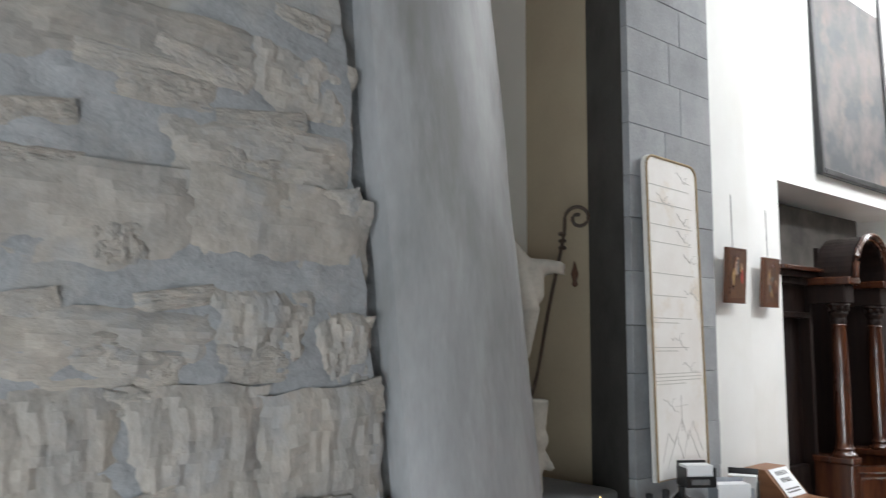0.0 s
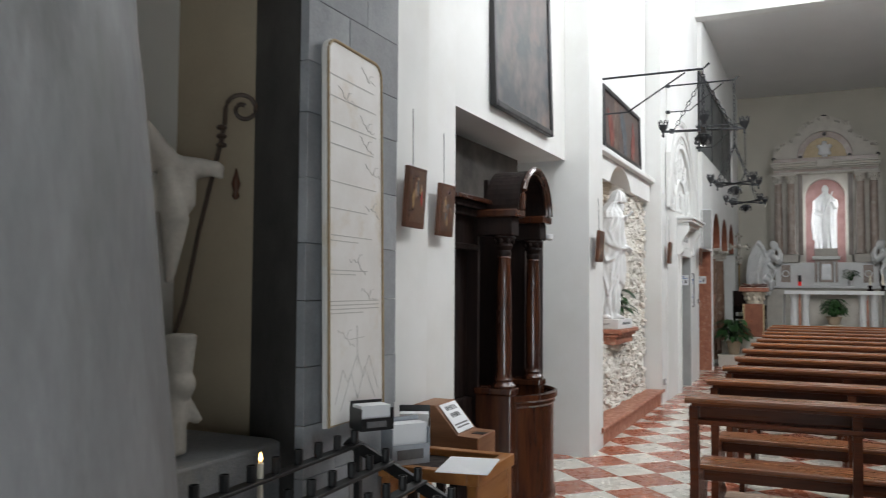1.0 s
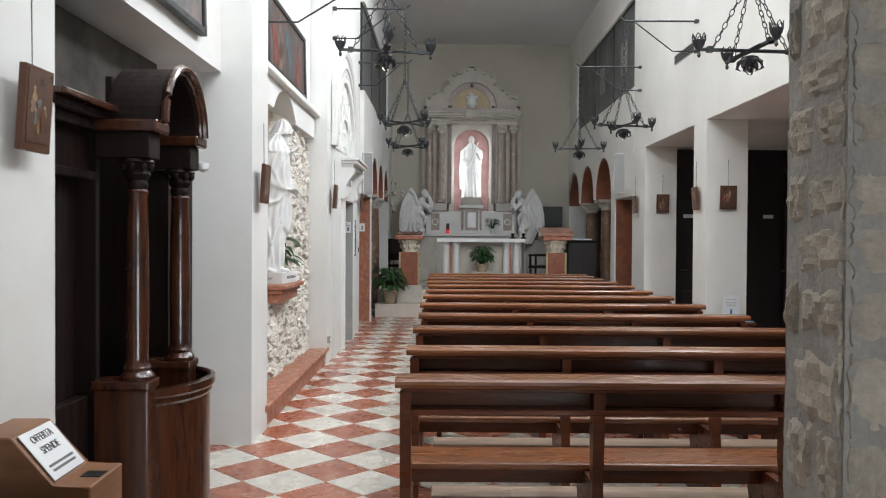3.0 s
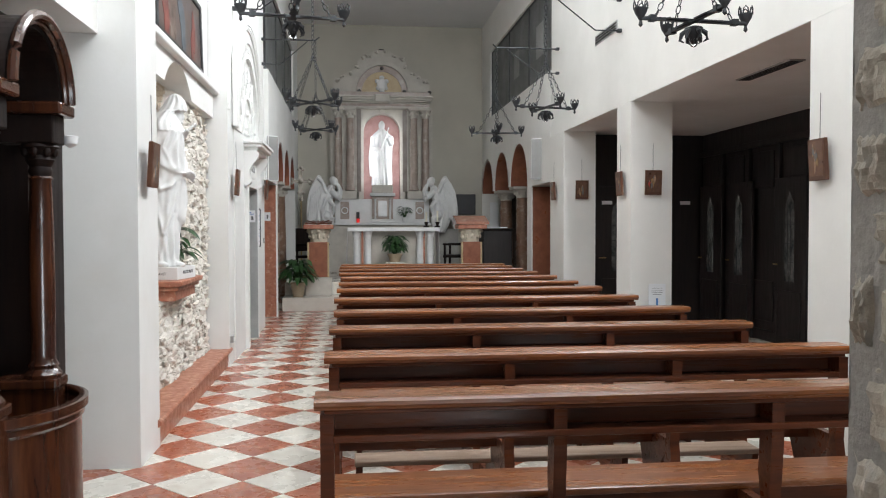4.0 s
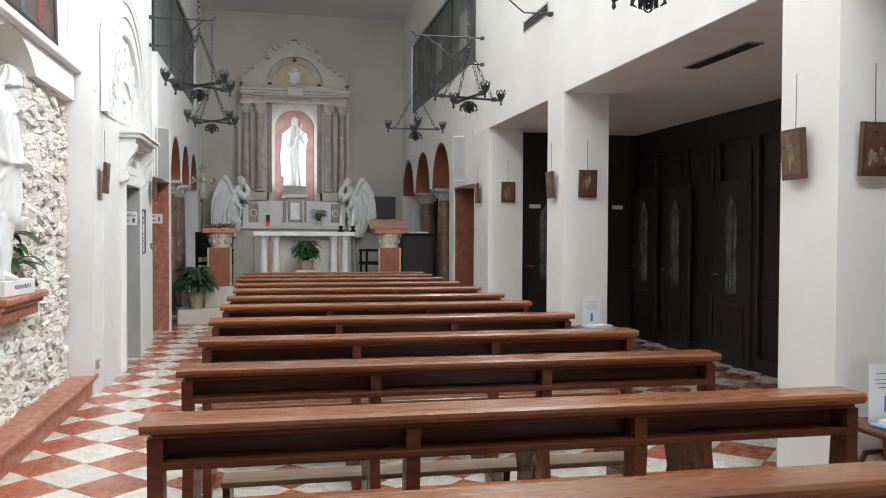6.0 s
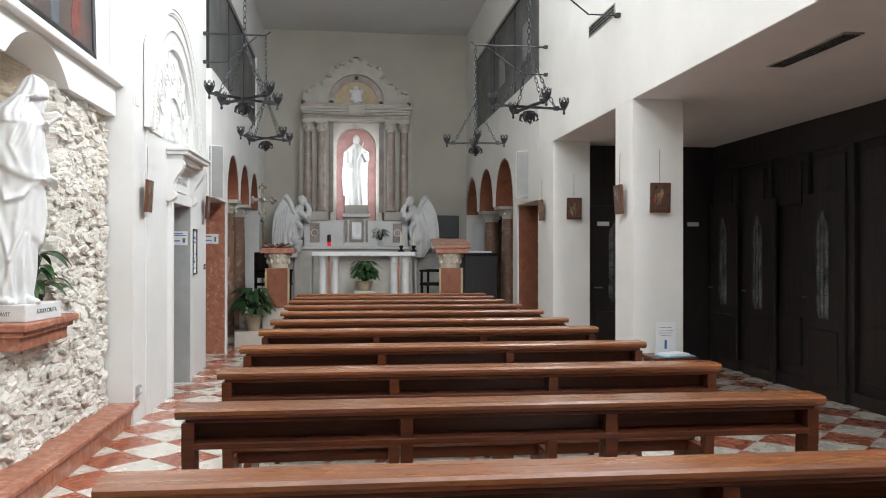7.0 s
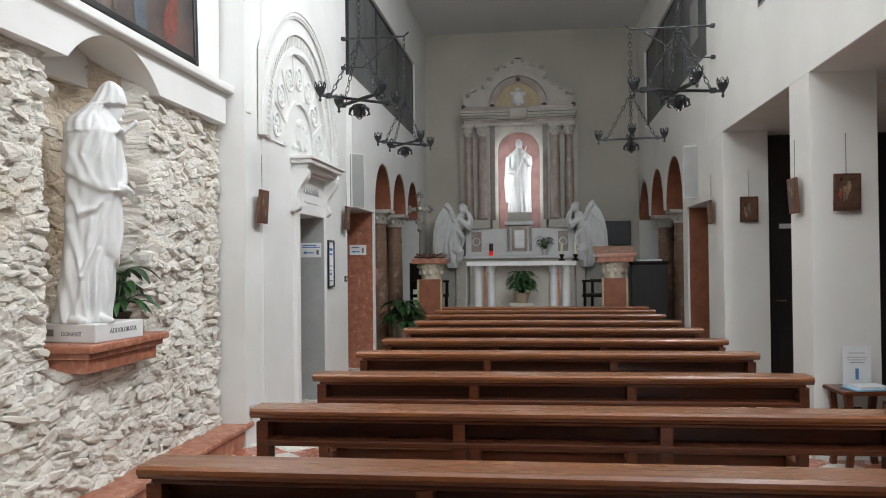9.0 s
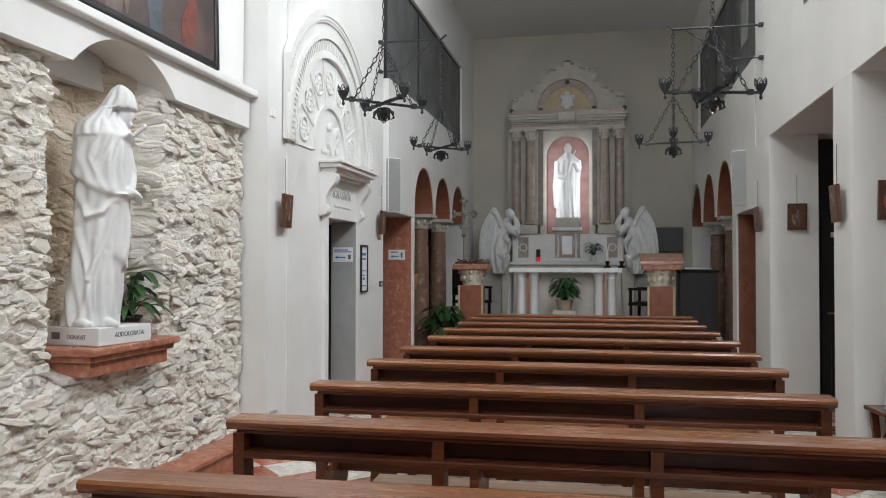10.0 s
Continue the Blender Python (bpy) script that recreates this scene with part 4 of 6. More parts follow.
def ruggedness(x, z):
    """Relief of broken stone: two sizes of tilted flakes with open joints between."""
    wx, wz = x + 0.05 * noise.noise(Vector((x * 5, z * 5, 2))), z + 0.035 * noise.noise(Vector((x * 5, z * 5, 8)))
    out = 0.0
    for sx, sz, high, seed in ((5.2, 10.0, 0.046, 3.0), (13.0, 27.0, 0.014, 11.0)):
        p = Vector((wx * sx, wz * sz, seed))
        dist, pts = noise.voronoi(p)
        c = pts[0]
        h1, h2, h3 = noise.cell(c * 3.1), noise.cell(c * 5.7 + Vector((9, 1, 4))), noise.cell(c * 2.3 + Vector((3, 7, 2)))
        gap = min(1.0, (dist[1] - dist[0]) * 6.0)
        out += high * (0.45 * h1 + 0.35 * h2 * (p.x - c.x) + 0.40 * h3 * (p.y - c.y)) * (0.4 + 0.6 * gap) - high * 0.34 * (1 - gap)
    return out + 0.006 * fbm(x * 26, z * 32, 7.0) + 0.02 * fbm(x * 1.6, z * 2.2, 1.0)


bm = bmesh.new()
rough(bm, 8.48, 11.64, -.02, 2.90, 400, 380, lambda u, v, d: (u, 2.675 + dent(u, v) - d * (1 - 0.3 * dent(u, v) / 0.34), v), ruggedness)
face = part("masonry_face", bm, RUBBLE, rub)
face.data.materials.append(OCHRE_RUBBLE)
# deeper faces of the hollow take the darker ochre colour, with an uneven border
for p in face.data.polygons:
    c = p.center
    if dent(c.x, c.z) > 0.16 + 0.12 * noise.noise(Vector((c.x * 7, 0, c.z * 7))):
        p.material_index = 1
rnd = random.Random(21)
flakes = [stone_mesh("stone", RUBBLE, 100 + k, 1, 1, 1, 5 + k % 3, 0.9) for k in range(18)]
rest = []
z = 0.16
while z < 2.60:
    h = rnd.uniform(0.024, 0.066)
    x = 8.53 + rnd.uniform(0, .08)
    while x < 11.58:
        w = rnd.uniform(0.07, 0.20)
        if rnd.random() < 0.2:
            w *= 0.5
        cx, cz = x + w / 2, z + h / 2 + rnd.uniform(-.012, .012)
        inside = dent(cx, cz) > 0.05
        if rnd.random() < (0.10 if inside else 0.30) and cx + w / 2 < 11.61:
            y = 2.68 + dent(cx, cz) - max(0.0, ruggedness(cx, cz)) * (0.3 if inside else 0.7)
            d = rnd.uniform(.008, .024) * (0.4 if inside else 1)
            rest.append((9.0 < cx < 11.0 and 0.5 < cz < 2.4, rnd.randrange(18), pose(cx, y, cz, rnd.uniform(-14, 14), rnd.uniform(-16, 16), rnd.uniform(-14, 14)) @ Matrix.Diagonal((w * 1.18, d, h * rnd.uniform(.8, 1.2), 1))))
        x += w
    z += h * 0.92
near = [r for r in rest if r[0]][::2][:290]
keep = set(id(r) for r in near)
for _, k, m in near:
    ob = new("stone", flakes[k])
    ob.parent = rub
    ob.matrix_basis = m
verts, faces = [], []
for r in rest:
    if id(r) in keep:
        continue
    me = flakes[r[1]]
    base = len(verts)
    verts += [r[2] @ v.co for v in me.vertices]
    faces += [[base + i for i in p.vertices] for p in me.polygons]
me = bpy.data.meshes.new("small_stones")
me.from_pydata([tuple(v) for v in verts], [], faces)
me.materials.append(RUBBLE)
ob = new("small_stones", me)
ob.parent = rub
ob["kind"] = "stuff"

step = thing("wall_step", pose(.02, .09, 0) @ Matrix.Diagonal((1, 1, 1.15, 1)), "red marble bench step along the foot of the rubble wall", "step", kind="structure")
bm = bmesh.new()
prism(bm, [(2.50, 0), (2.78, 0), (2.78, .165), (2.475, .165), (2.462, .155), (2.462, .135), (2.475, .125), (2.495, .115)], "x", 8.515, 11.86)
part("red_marble_curb", bm, RED_MARBLE, step)
shelf = thing("wall_shelf", pose(.24, .15, 0), "red marble shelf with moulded edge set in the rubble wall", "shelf")
part("slab", box(9.28, 10.22, 2.46, 3.05, 1.02, 1.065, .012, 3), RED_MARBLE, shelf)
part("moulding", box(9.31, 10.19, 2.49, 2.95, .985, 1.02, .008), RED_MARBLE, shelf)
part("corbel_block", box(9.34, 10.16, 2.52, 2.9, .90, .985, .01), RED_MARBLE, shelf)

plinth = thing("statue_plinth", pose(9.90, 2.83, 1.066, 0, 0, -8), "white marble statue base with carved letters", "plinth")
part("block", box(-.21, .23, -.19, .19, 0, .105, .006), MARBLE, plinth)
writing("ADDOLORATA", 0.040, pose(.04, -.1905, .045, 90, 0, 0), INK, plinth, squeeze=0.9)
part("letter_bar", box(-.212, -.21, .09, .15, .035, .075), INK, plinth)
writing("DONAVIT", 0.036, pose(-.2105, -.03, .038, 90, 0, -90), INK, plinth, squeeze=0.85)


def drape(bm, rows, ridges, steps, n=240, extra=None, pleats=0.0):
    """A draped body from rows (z, left, right, depth); cloth ridges follow lines in x and z on the near side."""
    rows = np.array(rows, float)
    z = np.linspace(rows[0, 0], rows[-1, 0], steps)
    lo, hi, ry = (np.interp(z, rows[:, 0], rows[:, k])[:, None] for k in (1, 2, 3))
    a = np.linspace(0, 2 * math.pi, n, endpoint=False)[None, :]
    cx, rx = (lo + hi) / 2, (hi - lo) / 2
    x, y, z = cx + rx * np.cos(a), ry * np.sin(a), z[:, None] + 0 * a
    near = np.clip(0.6 - np.sin(a) * 1.4, 0, 1)
    out = 0.006 * np.sin(11 * a + 2 * np.sin(5 * z)) + 0 * x
    if pleats:
        out = out + near * pleats * np.sin(x * 105 + 2.5 * np.sin(4 * z) + 3 * z) * np.clip((0.72 - z) / 0.5, 0, 1)
    for pts, amp, wide in ridges:
        best = np.full(x.shape, 9.0)
        along = np.zeros(x.shape)
        for k in range(len(pts) - 1):
            p, q = np.array(pts[k]), np.array(pts[k + 1])
            d = q - p
            s_ = np.clip(((x - p[0]) * d[0] + (z - p[1]) * d[1]) / (d @ d), 0, 1)
            dist = np.hypot(x - p[0] - s_ * d[0], z - p[1] - s_ * d[1])
            along = np.where(dist < best, (k + s_) / (len(pts) - 1), along)
            best = np.minimum(best, dist)
        swell = 0.35 + 0.65 * np.sin(math.pi * np.clip(along * 0.9 + 0.08, 0, 1))
        out += near * amp * swell * (1.35 * np.exp(-(best / wide) ** 2) - 0.6 * np.exp(-(best / wide / 2.1) ** 2))
    if extra:
        out += near * extra(x, z)
    g = [[bm.verts.new((float(x[i, k] + out[i, k] * np.cos(a[0, k])), float(y[i, k] + out[i, k] * np.sin(a[0, k])), float(z[i, k]))) for k in range(n)] for i in range(steps)]
    for p, q in zip(g, g[1:]):
        for k in range(n):
            bm.faces.new((p[k], p[(k + 1) % n], q[(k + 1) % n], q[k]))
    bm.faces.new(g[0][::-1])
    bm.faces.new(g[-1])


def gathered(x, z):
    """The cloak gathered up over the forearm, and the flap of cloth that hangs from the hands."""
    rim = 0.755 + 1.6 * np.clip(0.13 - x, 0, 1) ** 2 * 1.6
    over = 1 / (1 + np.exp(-(z - rim) / 0.006))
    lift = 0.040 * over * np.exp(-np.clip(z - rim, 0, 9) / 0.13)
    flap = 0.030 / (1 + np.exp(-(x - 0.125) / 0.006)) / (1 + np.exp(-(z - 0.40 + 1.6 * (x - 0.13)) / 0.006)) * (z < 0.77)
    return lift + flap


UPPER = [(((.10, 1.12), (.03, .95), (.03, .82)), .017, .017), (((.135, 1.10), (.09, .95), (.10, .80)), .017, .016), (((-.03, 1.15), (-.055, .98), (-.01, .83)), .015, .018),
         (((.05, 1.14), (-.01, .97), (.06, .80)), .014, .014), (((.17, 1.06), (.145, .92), (.155, .79)), .014, .014)]
LOWER = [(((-.085, .82), (-.025, .63), (.06, .66), (.12, .73)), .030, .020), (((-.085, .66), (-.02, .27), (.06, .45), (.115, .68)), .032, .018), (((-.075, .55), (-.12, .02)), .032, .020),
         (((-.015, .27), (-.045, .02)), .030, .020), (((.075, .42), (.04, .02)), .030, .018), (((.125, .36), (.11, .04)), .026, .018), (((.02, .50), (.0, .1)), .018, .014), (((.165, .74), (.175, .42)), .020, .014)]
bm = bmesh.new()
drape(bm, [(0, -.168, .165, .172), (.06, -.158, .165, .168), (.24, -.125, .172, .156), (.46, -.105, .190, .15), (.62, -.096, .190, .148), (.75, -.088, .188, .150), (.86, -.090, .205, .155), (1.0, -.094, .212, .165), (1.11, -.095, .208, .172), (1.17, -.085, .195, .15), (1.21, -.055, .165, .12), (1.25, .02, .16, .08)], UPPER + LOWER, 260, extra=gathered, pleats=0.011)
# veil: falls from the head to the shoulders, its front edge standing out over the bowed face
drape(bm, [(1.10, -.102, .110, .176), (1.16, -.096, .120, .160), (1.19, -.082, .125, .142), (1.225, -.035, .128, .122), (1.275, .025, .130, .108), (1.282, .03, .247, .104), (1.33, .062, .243, .098), (1.37, .085, .228, .086), (1.40, .105, .205, .068), (1.42, .125, .18, .045), (1.43, .143, .158, .015)],
      [(((.15, 1.41), (.06, 1.28), (-.05, 1.14)), .008, .014), (((.16, 1.40), (.11, 1.27), (.03, 1.12)), .010, .014), (((.17, 1.38), (.135, 1.26), (.10, 1.12)), .008, .012), (((.21, 1.40), (.225, 1.29)), .006, .012)], 120, 160)
blob(bm, (.170, .0, 1.245), (.052, .058, .075), 14)
blob(bm, (.222, -.006, 1.242), (.014, .012, .024), 8)
blob(bm, (.205, -.004, 1.195), (.022, .026, .016), 8)
limb(bm, [(.10, -.13, 1.13), (.15, -.12, 1.105), (.19, -.07, 1.12), (.20, 0, 1.15), (.185, .05, 1.2)], [.018, .022, .020, .018, .014])
# far sleeve, clasped hands, feet
limb(bm, [(.17, .05, 1.05), (.205, .02, .90), (.215, -.05, .80)], [.055, .05, .03])
blob(bm, (.212, -.085, .775), (.046, .044, .034), 12)
for k in range(4):
    limb(bm, [(.225, -.115 + .016 * k, .785 - .010 * k), (.262, -.125 + .018 * k, .765 - .014 * k), (.280, -.115 + .018 * k, .742 - .014 * k)], [.014, .010, .007])
for u, v in ((.105, -.15), (-.04, -.165)):
    limb(bm, [(u - .03, v + .03, .03), (u + .02, v - .02, .016), (u + .05, v - .035, .012)], [.03, .024, .012])
# dagger hilt at the breast
limb(bm, [(.175, -.06, 1.075), (.285, -.09, 1.170)], [.013, .015])
limb(bm, [(.205, -.12, 1.13), (.232, -.03, 1.07)], [.012, .012])
blob(bm, (.288, -.091, 1.173), (.018, .018, .018), 8)
statue("mourning_mother_statue", bm, MARBLE, "white marble statue of the veiled sorrowing mother on the shelf", pose(9.868, 2.865, 1.171, 0, 0, -56) @ Matrix.Diagonal((1, 1, 1.012, 1)), 0.0065)


def plant(m, label, spread, leaves, height, pot=True, leaf=0.16, seed=0, pot_r=.1, pot_h=.16, material=TERRA):
    t = thing("potted_plant", m, label, "plant")
    rnd = random.Random(seed)
    if pot:
        bm = bmesh.new()
        lathe(bm, [(pot_r * .7, 0), (pot_r, pot_h * .85), (pot_r * 1.1, pot_h * .87), (pot_r * 1.1, pot_h), (pot_r * .9, pot_h), (pot_r * .88, pot_h * .85)], n=28)
        part("pot", bm, material, t, smooth=True)
        bm = bmesh.new()
        lathe(bm, [(0.001, pot_h * .84), (pot_r * .89, pot_h * .84)], n=20)
        part("soil", bm, SOIL, t)
    for k in range(leaves):
        a, up = rnd.uniform(0, 2 * math.pi), rnd.uniform(.25, 1.0)
        out = spread * rnd.uniform(.35, 1.0) * (1.15 - .45 * up)
        L = leaf * rnd.uniform(.7, 1.25)
        W = L * rnd.uniform(.24, .36)
        z0 = pot_h * .84
        root = Vector((0.02 * math.cos(a), 0.02 * math.sin(a), z0))
        base = Vector((out * .55 * math.cos(a), out * .55 * math.sin(a), z0 + height * up))
        d = Vector((math.cos(a), math.sin(a), 0))
        side = Vector((-math.sin(a), math.cos(a), 0))
        bm = bmesh.new()
        tube(bm, [root, root.lerp(base, .6) + Vector((0, 0, height * .12)), base], .0035, 5)
        rows2 = []
        for i in range(7):
            s = i / 6
            wid = W * math.sin(math.pi * min(1, s * .92 + .06)) ** .8
            c = base + d * (L * s) + Vector((0, 0, L * (.35 * s - .75 * s * s)))
            rows2.append([bm.verts.new(c + side * wid * q + Vector((0, 0, abs(q) * wid * .35))) for q in (-.5, 0, .5)])
        for p, q in zip(rows2, rows2[1:]):
            for j in range(2):
                bm.faces.new((p[j], p[j + 1], q[j + 1], q[j]))
        part("leaf", bm, LEAF, t, smooth=True)
    return t


plant(pose(10.24, 2.86, 1.067), "green leafy pot plant on the marble shelf behind the statue", .30, 34, .30, leaf=.17, seed=3, pot_r=.085, pot_h=.14, material=mat("bronze_pot", (.10, .085, .065), (.07, .06, .045), 8, .5, .1, .1, 50))

# ---------------------------------------------------------------- confessional
con = thing("confessional", pose(.06, .07, 0), "carved dark walnut confessional with bowed half door and columns", "confessional")
Y0 = 2.66
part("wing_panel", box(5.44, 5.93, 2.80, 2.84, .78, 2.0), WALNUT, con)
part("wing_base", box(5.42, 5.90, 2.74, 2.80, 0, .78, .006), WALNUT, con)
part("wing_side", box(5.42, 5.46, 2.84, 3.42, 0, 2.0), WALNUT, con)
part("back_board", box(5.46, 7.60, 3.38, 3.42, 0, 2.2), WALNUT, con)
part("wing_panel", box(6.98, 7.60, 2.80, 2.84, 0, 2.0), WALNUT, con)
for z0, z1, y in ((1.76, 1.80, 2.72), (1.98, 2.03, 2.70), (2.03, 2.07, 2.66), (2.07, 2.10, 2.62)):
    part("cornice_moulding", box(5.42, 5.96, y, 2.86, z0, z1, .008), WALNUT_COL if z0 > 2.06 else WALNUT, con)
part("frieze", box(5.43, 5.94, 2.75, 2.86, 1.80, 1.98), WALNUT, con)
bm = bmesh.new()
prism(bm, [(5.42, 2.10), (7.5, 2.10), (7.5, 2.62), (6.1, 2.62), (5.8, 2.60), (5.6, 2.54), (5.42, 2.50)], "y", 3.00, 3.05)
part("back_crest", bm, mat("dusty_dark_wood", (.06, .05, .04), (.028, .023, .019), 4, .8, .1, .2, 40), con, "dusty dark crest board")
for x in (5.96, 6.56):
    part("pedestal", box(x - .06, x + .06, Y0 - .19, Y0 + .06, 0, .80, .008), WALNUT_COL, con)
    part("pedestal_cap", box(x - .075, x + .075, Y0 - .20, Y0 + .07, .80, .845, .010), WALNUT_COL, con)
    bm = bmesh.new()
    lathe(bm, [(.075, .845), (.078, .86), (.068, .875), (.058, .885), (.064, .90), (.054, .915), (.05, .94), (.053, 1.2), (.05, 1.5), (.043, 1.70), (.05, 1.71), (.043, 1.72)], (x, Y0 - .12, 0), 24)
    part("column", bm, WALNUT_COL, con, "polished walnut column", smooth=True)
    bm = bmesh.new()
    lathe(bm, [(.043, 1.72), (.05, 1.74), (.044, 1.76), (.06, 1.79), (.052, 1.81), (.078, 1.845), (.07, 1.86)], (x, Y0 - .12, 0), 16)
    for k in range(8):
        a = k * math.pi / 4
        leaf_bm = bmesh.new()
        blob(leaf_bm, (x + .062 * math.cos(a), Y0 - .12 + .062 * math.sin(a), 1.825), (.016, .016, .024), 5)
        part("acanthus_leaf", leaf_bm, WALNUT, con, smooth=True)
    part("capital", bm, WALNUT, con, "carved capital", smooth=True)
    part("impost_block", box(x - .07, x + .07, Y0 - .20, Y0 + .05, 1.86, 1.98, .006), WALNUT, con)
    part("impost_cornice", box(x - .09, x + .09, Y0 - .24, Y0 + .06, 1.98, 2.035, .012), WALNUT_COL, con)
# curved pediment: a barrel hood on the two columns
bm = bmesh.new()
cx, r0, r1 = 6.26, .30, .255
prism(bm, [(cx + r0 * math.cos(a), 2.03 + r0 * math.sin(a)) for a in np.linspace(0, math.pi, 25)] + [(cx + r1 * math.cos(a), 2.03 + r1 * math.sin(a)) for a in np.linspace(math.pi, 0, 25)], "y", Y0 - .22, Y0 + .02)
part("hood", bm, WALNUT, con, "curved hood board")
for rr, yy, w in ((.305, Y0 - .25, .02), (.278, Y0 - .235, .012)):
    bm = bmesh.new()
    tube(bm, [(cx + rr * math.cos(a), yy, 2.03 + rr * math.sin(a)) for a in np.linspace(0, math.pi, 28)], w, 8)
    part("hood_moulding", bm, WALNUT_COL, con, smooth=True)
part("tympanum", box(cx - .25, cx + .25, Y0 + .02, Y0 + .05, 2.04, 2.25), WALNUT, con)
# bowed half door
bm = bmesh.new()
prof = [(0, .0), (.02, .0), (.02, .10), (.008, .12), (.008, .70), (.02, .715), (.02, .735), (.035, .75), (.035, .785), (0, .79)]
cxd, cyd = 6.34, 2.70
rings = []
for i in range(33):
    a = math.pi + math.pi * i / 32
    rx, ry = .40, .36
    rings.append([bm.verts.new((cxd + (rx + p) * math.cos(a), cyd + (ry + p) * math.sin(a), z)) for p, z in prof])
for p, q in zip(rings, rings[1:]):
    for j in range(len(prof) - 1):
        bm.faces.new((p[j], q[j], q[j + 1], p[j + 1]))
bowed = part("half_door", bm, WALNUT_COL, con, "bowed polished half door", smooth=True)
sol = bowed.modifiers.new("thickness", "SOLIDIFY")
sol.thickness, sol.offset = 0.03, -1
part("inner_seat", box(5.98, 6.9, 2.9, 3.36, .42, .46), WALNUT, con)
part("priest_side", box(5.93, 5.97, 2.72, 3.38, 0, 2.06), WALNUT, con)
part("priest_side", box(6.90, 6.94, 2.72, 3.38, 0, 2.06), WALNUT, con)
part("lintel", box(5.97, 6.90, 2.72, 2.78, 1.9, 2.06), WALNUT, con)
sp = thing("loudspeaker", pose(6.76, 2.53, 1.86), "small white round loudspeaker fixed on the confessional", "loudspeaker")
bm = bmesh.new()
lathe(bm, [(.01, 0), (.03, .015), (.035, .05), (.01, .055)], n=16)
part("horn", bm, WHITE, sp, smooth=True)

# ---------------------------------------------------------------- holy stairs door with carved lunette
CX, SPR = 13.24, 2.57
door = thing("portal", Matrix.Diagonal((1, 1, 1.018, 1)), "white stone portal with hood, scroll brackets and carved arch", "doorway", kind="structure")
for x0, x1 in ((13.02, 13.12), (14.03, 14.13)):
    part("jamb", box(x0, x1, 2.515, 2.60, 0, 2.06, .006), PLASTER, door)
part("lintel", box(13.12, 14.03, 2.515, 2.60, 1.955, 2.06, .006), PLASTER, door)
part("jamb_reveal", box(14.012, 14.028, 2.522, 2.80, 0, 1.953), mat("grey_stone_reveal", (.40, .41, .40), (.34, .35, .34), 4, .6, .1, .1, 60), door, "grey stone door reveal")
part("frieze", box(13.08, 14.07, 2.535, 2.60, 2.06, 2.36), PLASTER, door)
for z0, z1, y in ((2.08, 2.10, 2.52), (2.36, 2.385, 2.48), (2.385, 2.43, 2.40), (2.43, 2.47, 2.345), (2.47, 2.50, 2.32)):
    part("hood_moulding", box(12.93 + (2.5 - z1), 14.22 - (2.5 - z1), y, 2.60, z0, z1, .005), PLASTER, door)
writing("SCALA SANTA", 0.115, pose(13.575, 2.534, 2.17, 90, 0, 0), STEEL, door, depth=.003, squeeze=.78)
for x in (12.95, 14.07):
    bm = bmesh.new()
    pts = [(2.60, 2.38), (2.40, 2.38), (2.385, 2.33), (2.41, 2.27), (2.46, 2.22), (2.50, 2.15), (2.50, 2.08), (2.47, 2.04), (2.47, 2.0), (2.52, 1.965), (2.60, 1.97)]
    prism(bm, pts, "x", x, x + .13)
    bmesh.ops.bevel(bm, geom=bm.edges[:], offset=.008, segments=2, affect="EDGES")
    part("scroll_bracket", bm, PLASTER, door)


def ring(bm, r0, r1, y0, y1, n=40, drop=0.0):
    for i in range(n):
        a, b = math.pi * i / n, math.pi * (i + 1) / n
        pts = [(max(12.06, CX + r * math.cos(q)), SPR + r * math.sin(q)) for r, q in ((r0, a), (r1, a), (r1, b), (r0, b))]
        if max(x for x, z in pts) > 12.061 and len({(round(x, 4), round(z, 4)) for x, z in pts}) == 4 and pts[0][0] > 12.06:
            prism(bm, pts, "y", y0, y1)
    bmesh.ops.remove_doubles(bm, verts=bm.verts[:], dist=1e-5)


for r0, r1, y in ((1.33, 1.39, 2.490), (1.27, 1.33, 2.505), (1.17, 1.27, 2.525), (1.12, 1.17, 2.505), (1.0, 1.12, 2.535), (0.94, 1.0, 2.515), (0.46, 0.50, 2.535)):
    bm = bmesh.new()
    ring(bm, r0, r1, y, 2.562)
    if r0 > 0.8:
        for s in (1,):
            bx(bm, min(CX + s * r0, CX + s * r1), max(CX + s * r0, CX + s * r1), y, 2.562, 2.42, SPR)
    part("archivolt", bm, PLASTER, door)
for k in range(96):
    a = math.pi * (k + .5) / 96
    if CX + 1.30 * math.cos(a) < 12.09:
        continue
    bm = bmesh.new()
    blob(bm, (0, 0, 0), (.019, .015, .019), 4)
    ob = part("bead", bm, PLASTER, door, smooth=True)
    ob.location = (CX + 1.30 * math.cos(a), 2.503, SPR + 1.30 * math.sin(a))
for k in range(64):
    a = math.pi * (k + .5) / 64
    ob = part("dentil", box(-.045, .045, -.012, .01, -.013, .013), PLASTER, door)
    ob.matrix_basis = pose(CX + 1.06 * math.cos(a), 2.533, SPR + 1.06 * math.sin(a)) @ Matrix.Rotation(-a, 4, "Y")
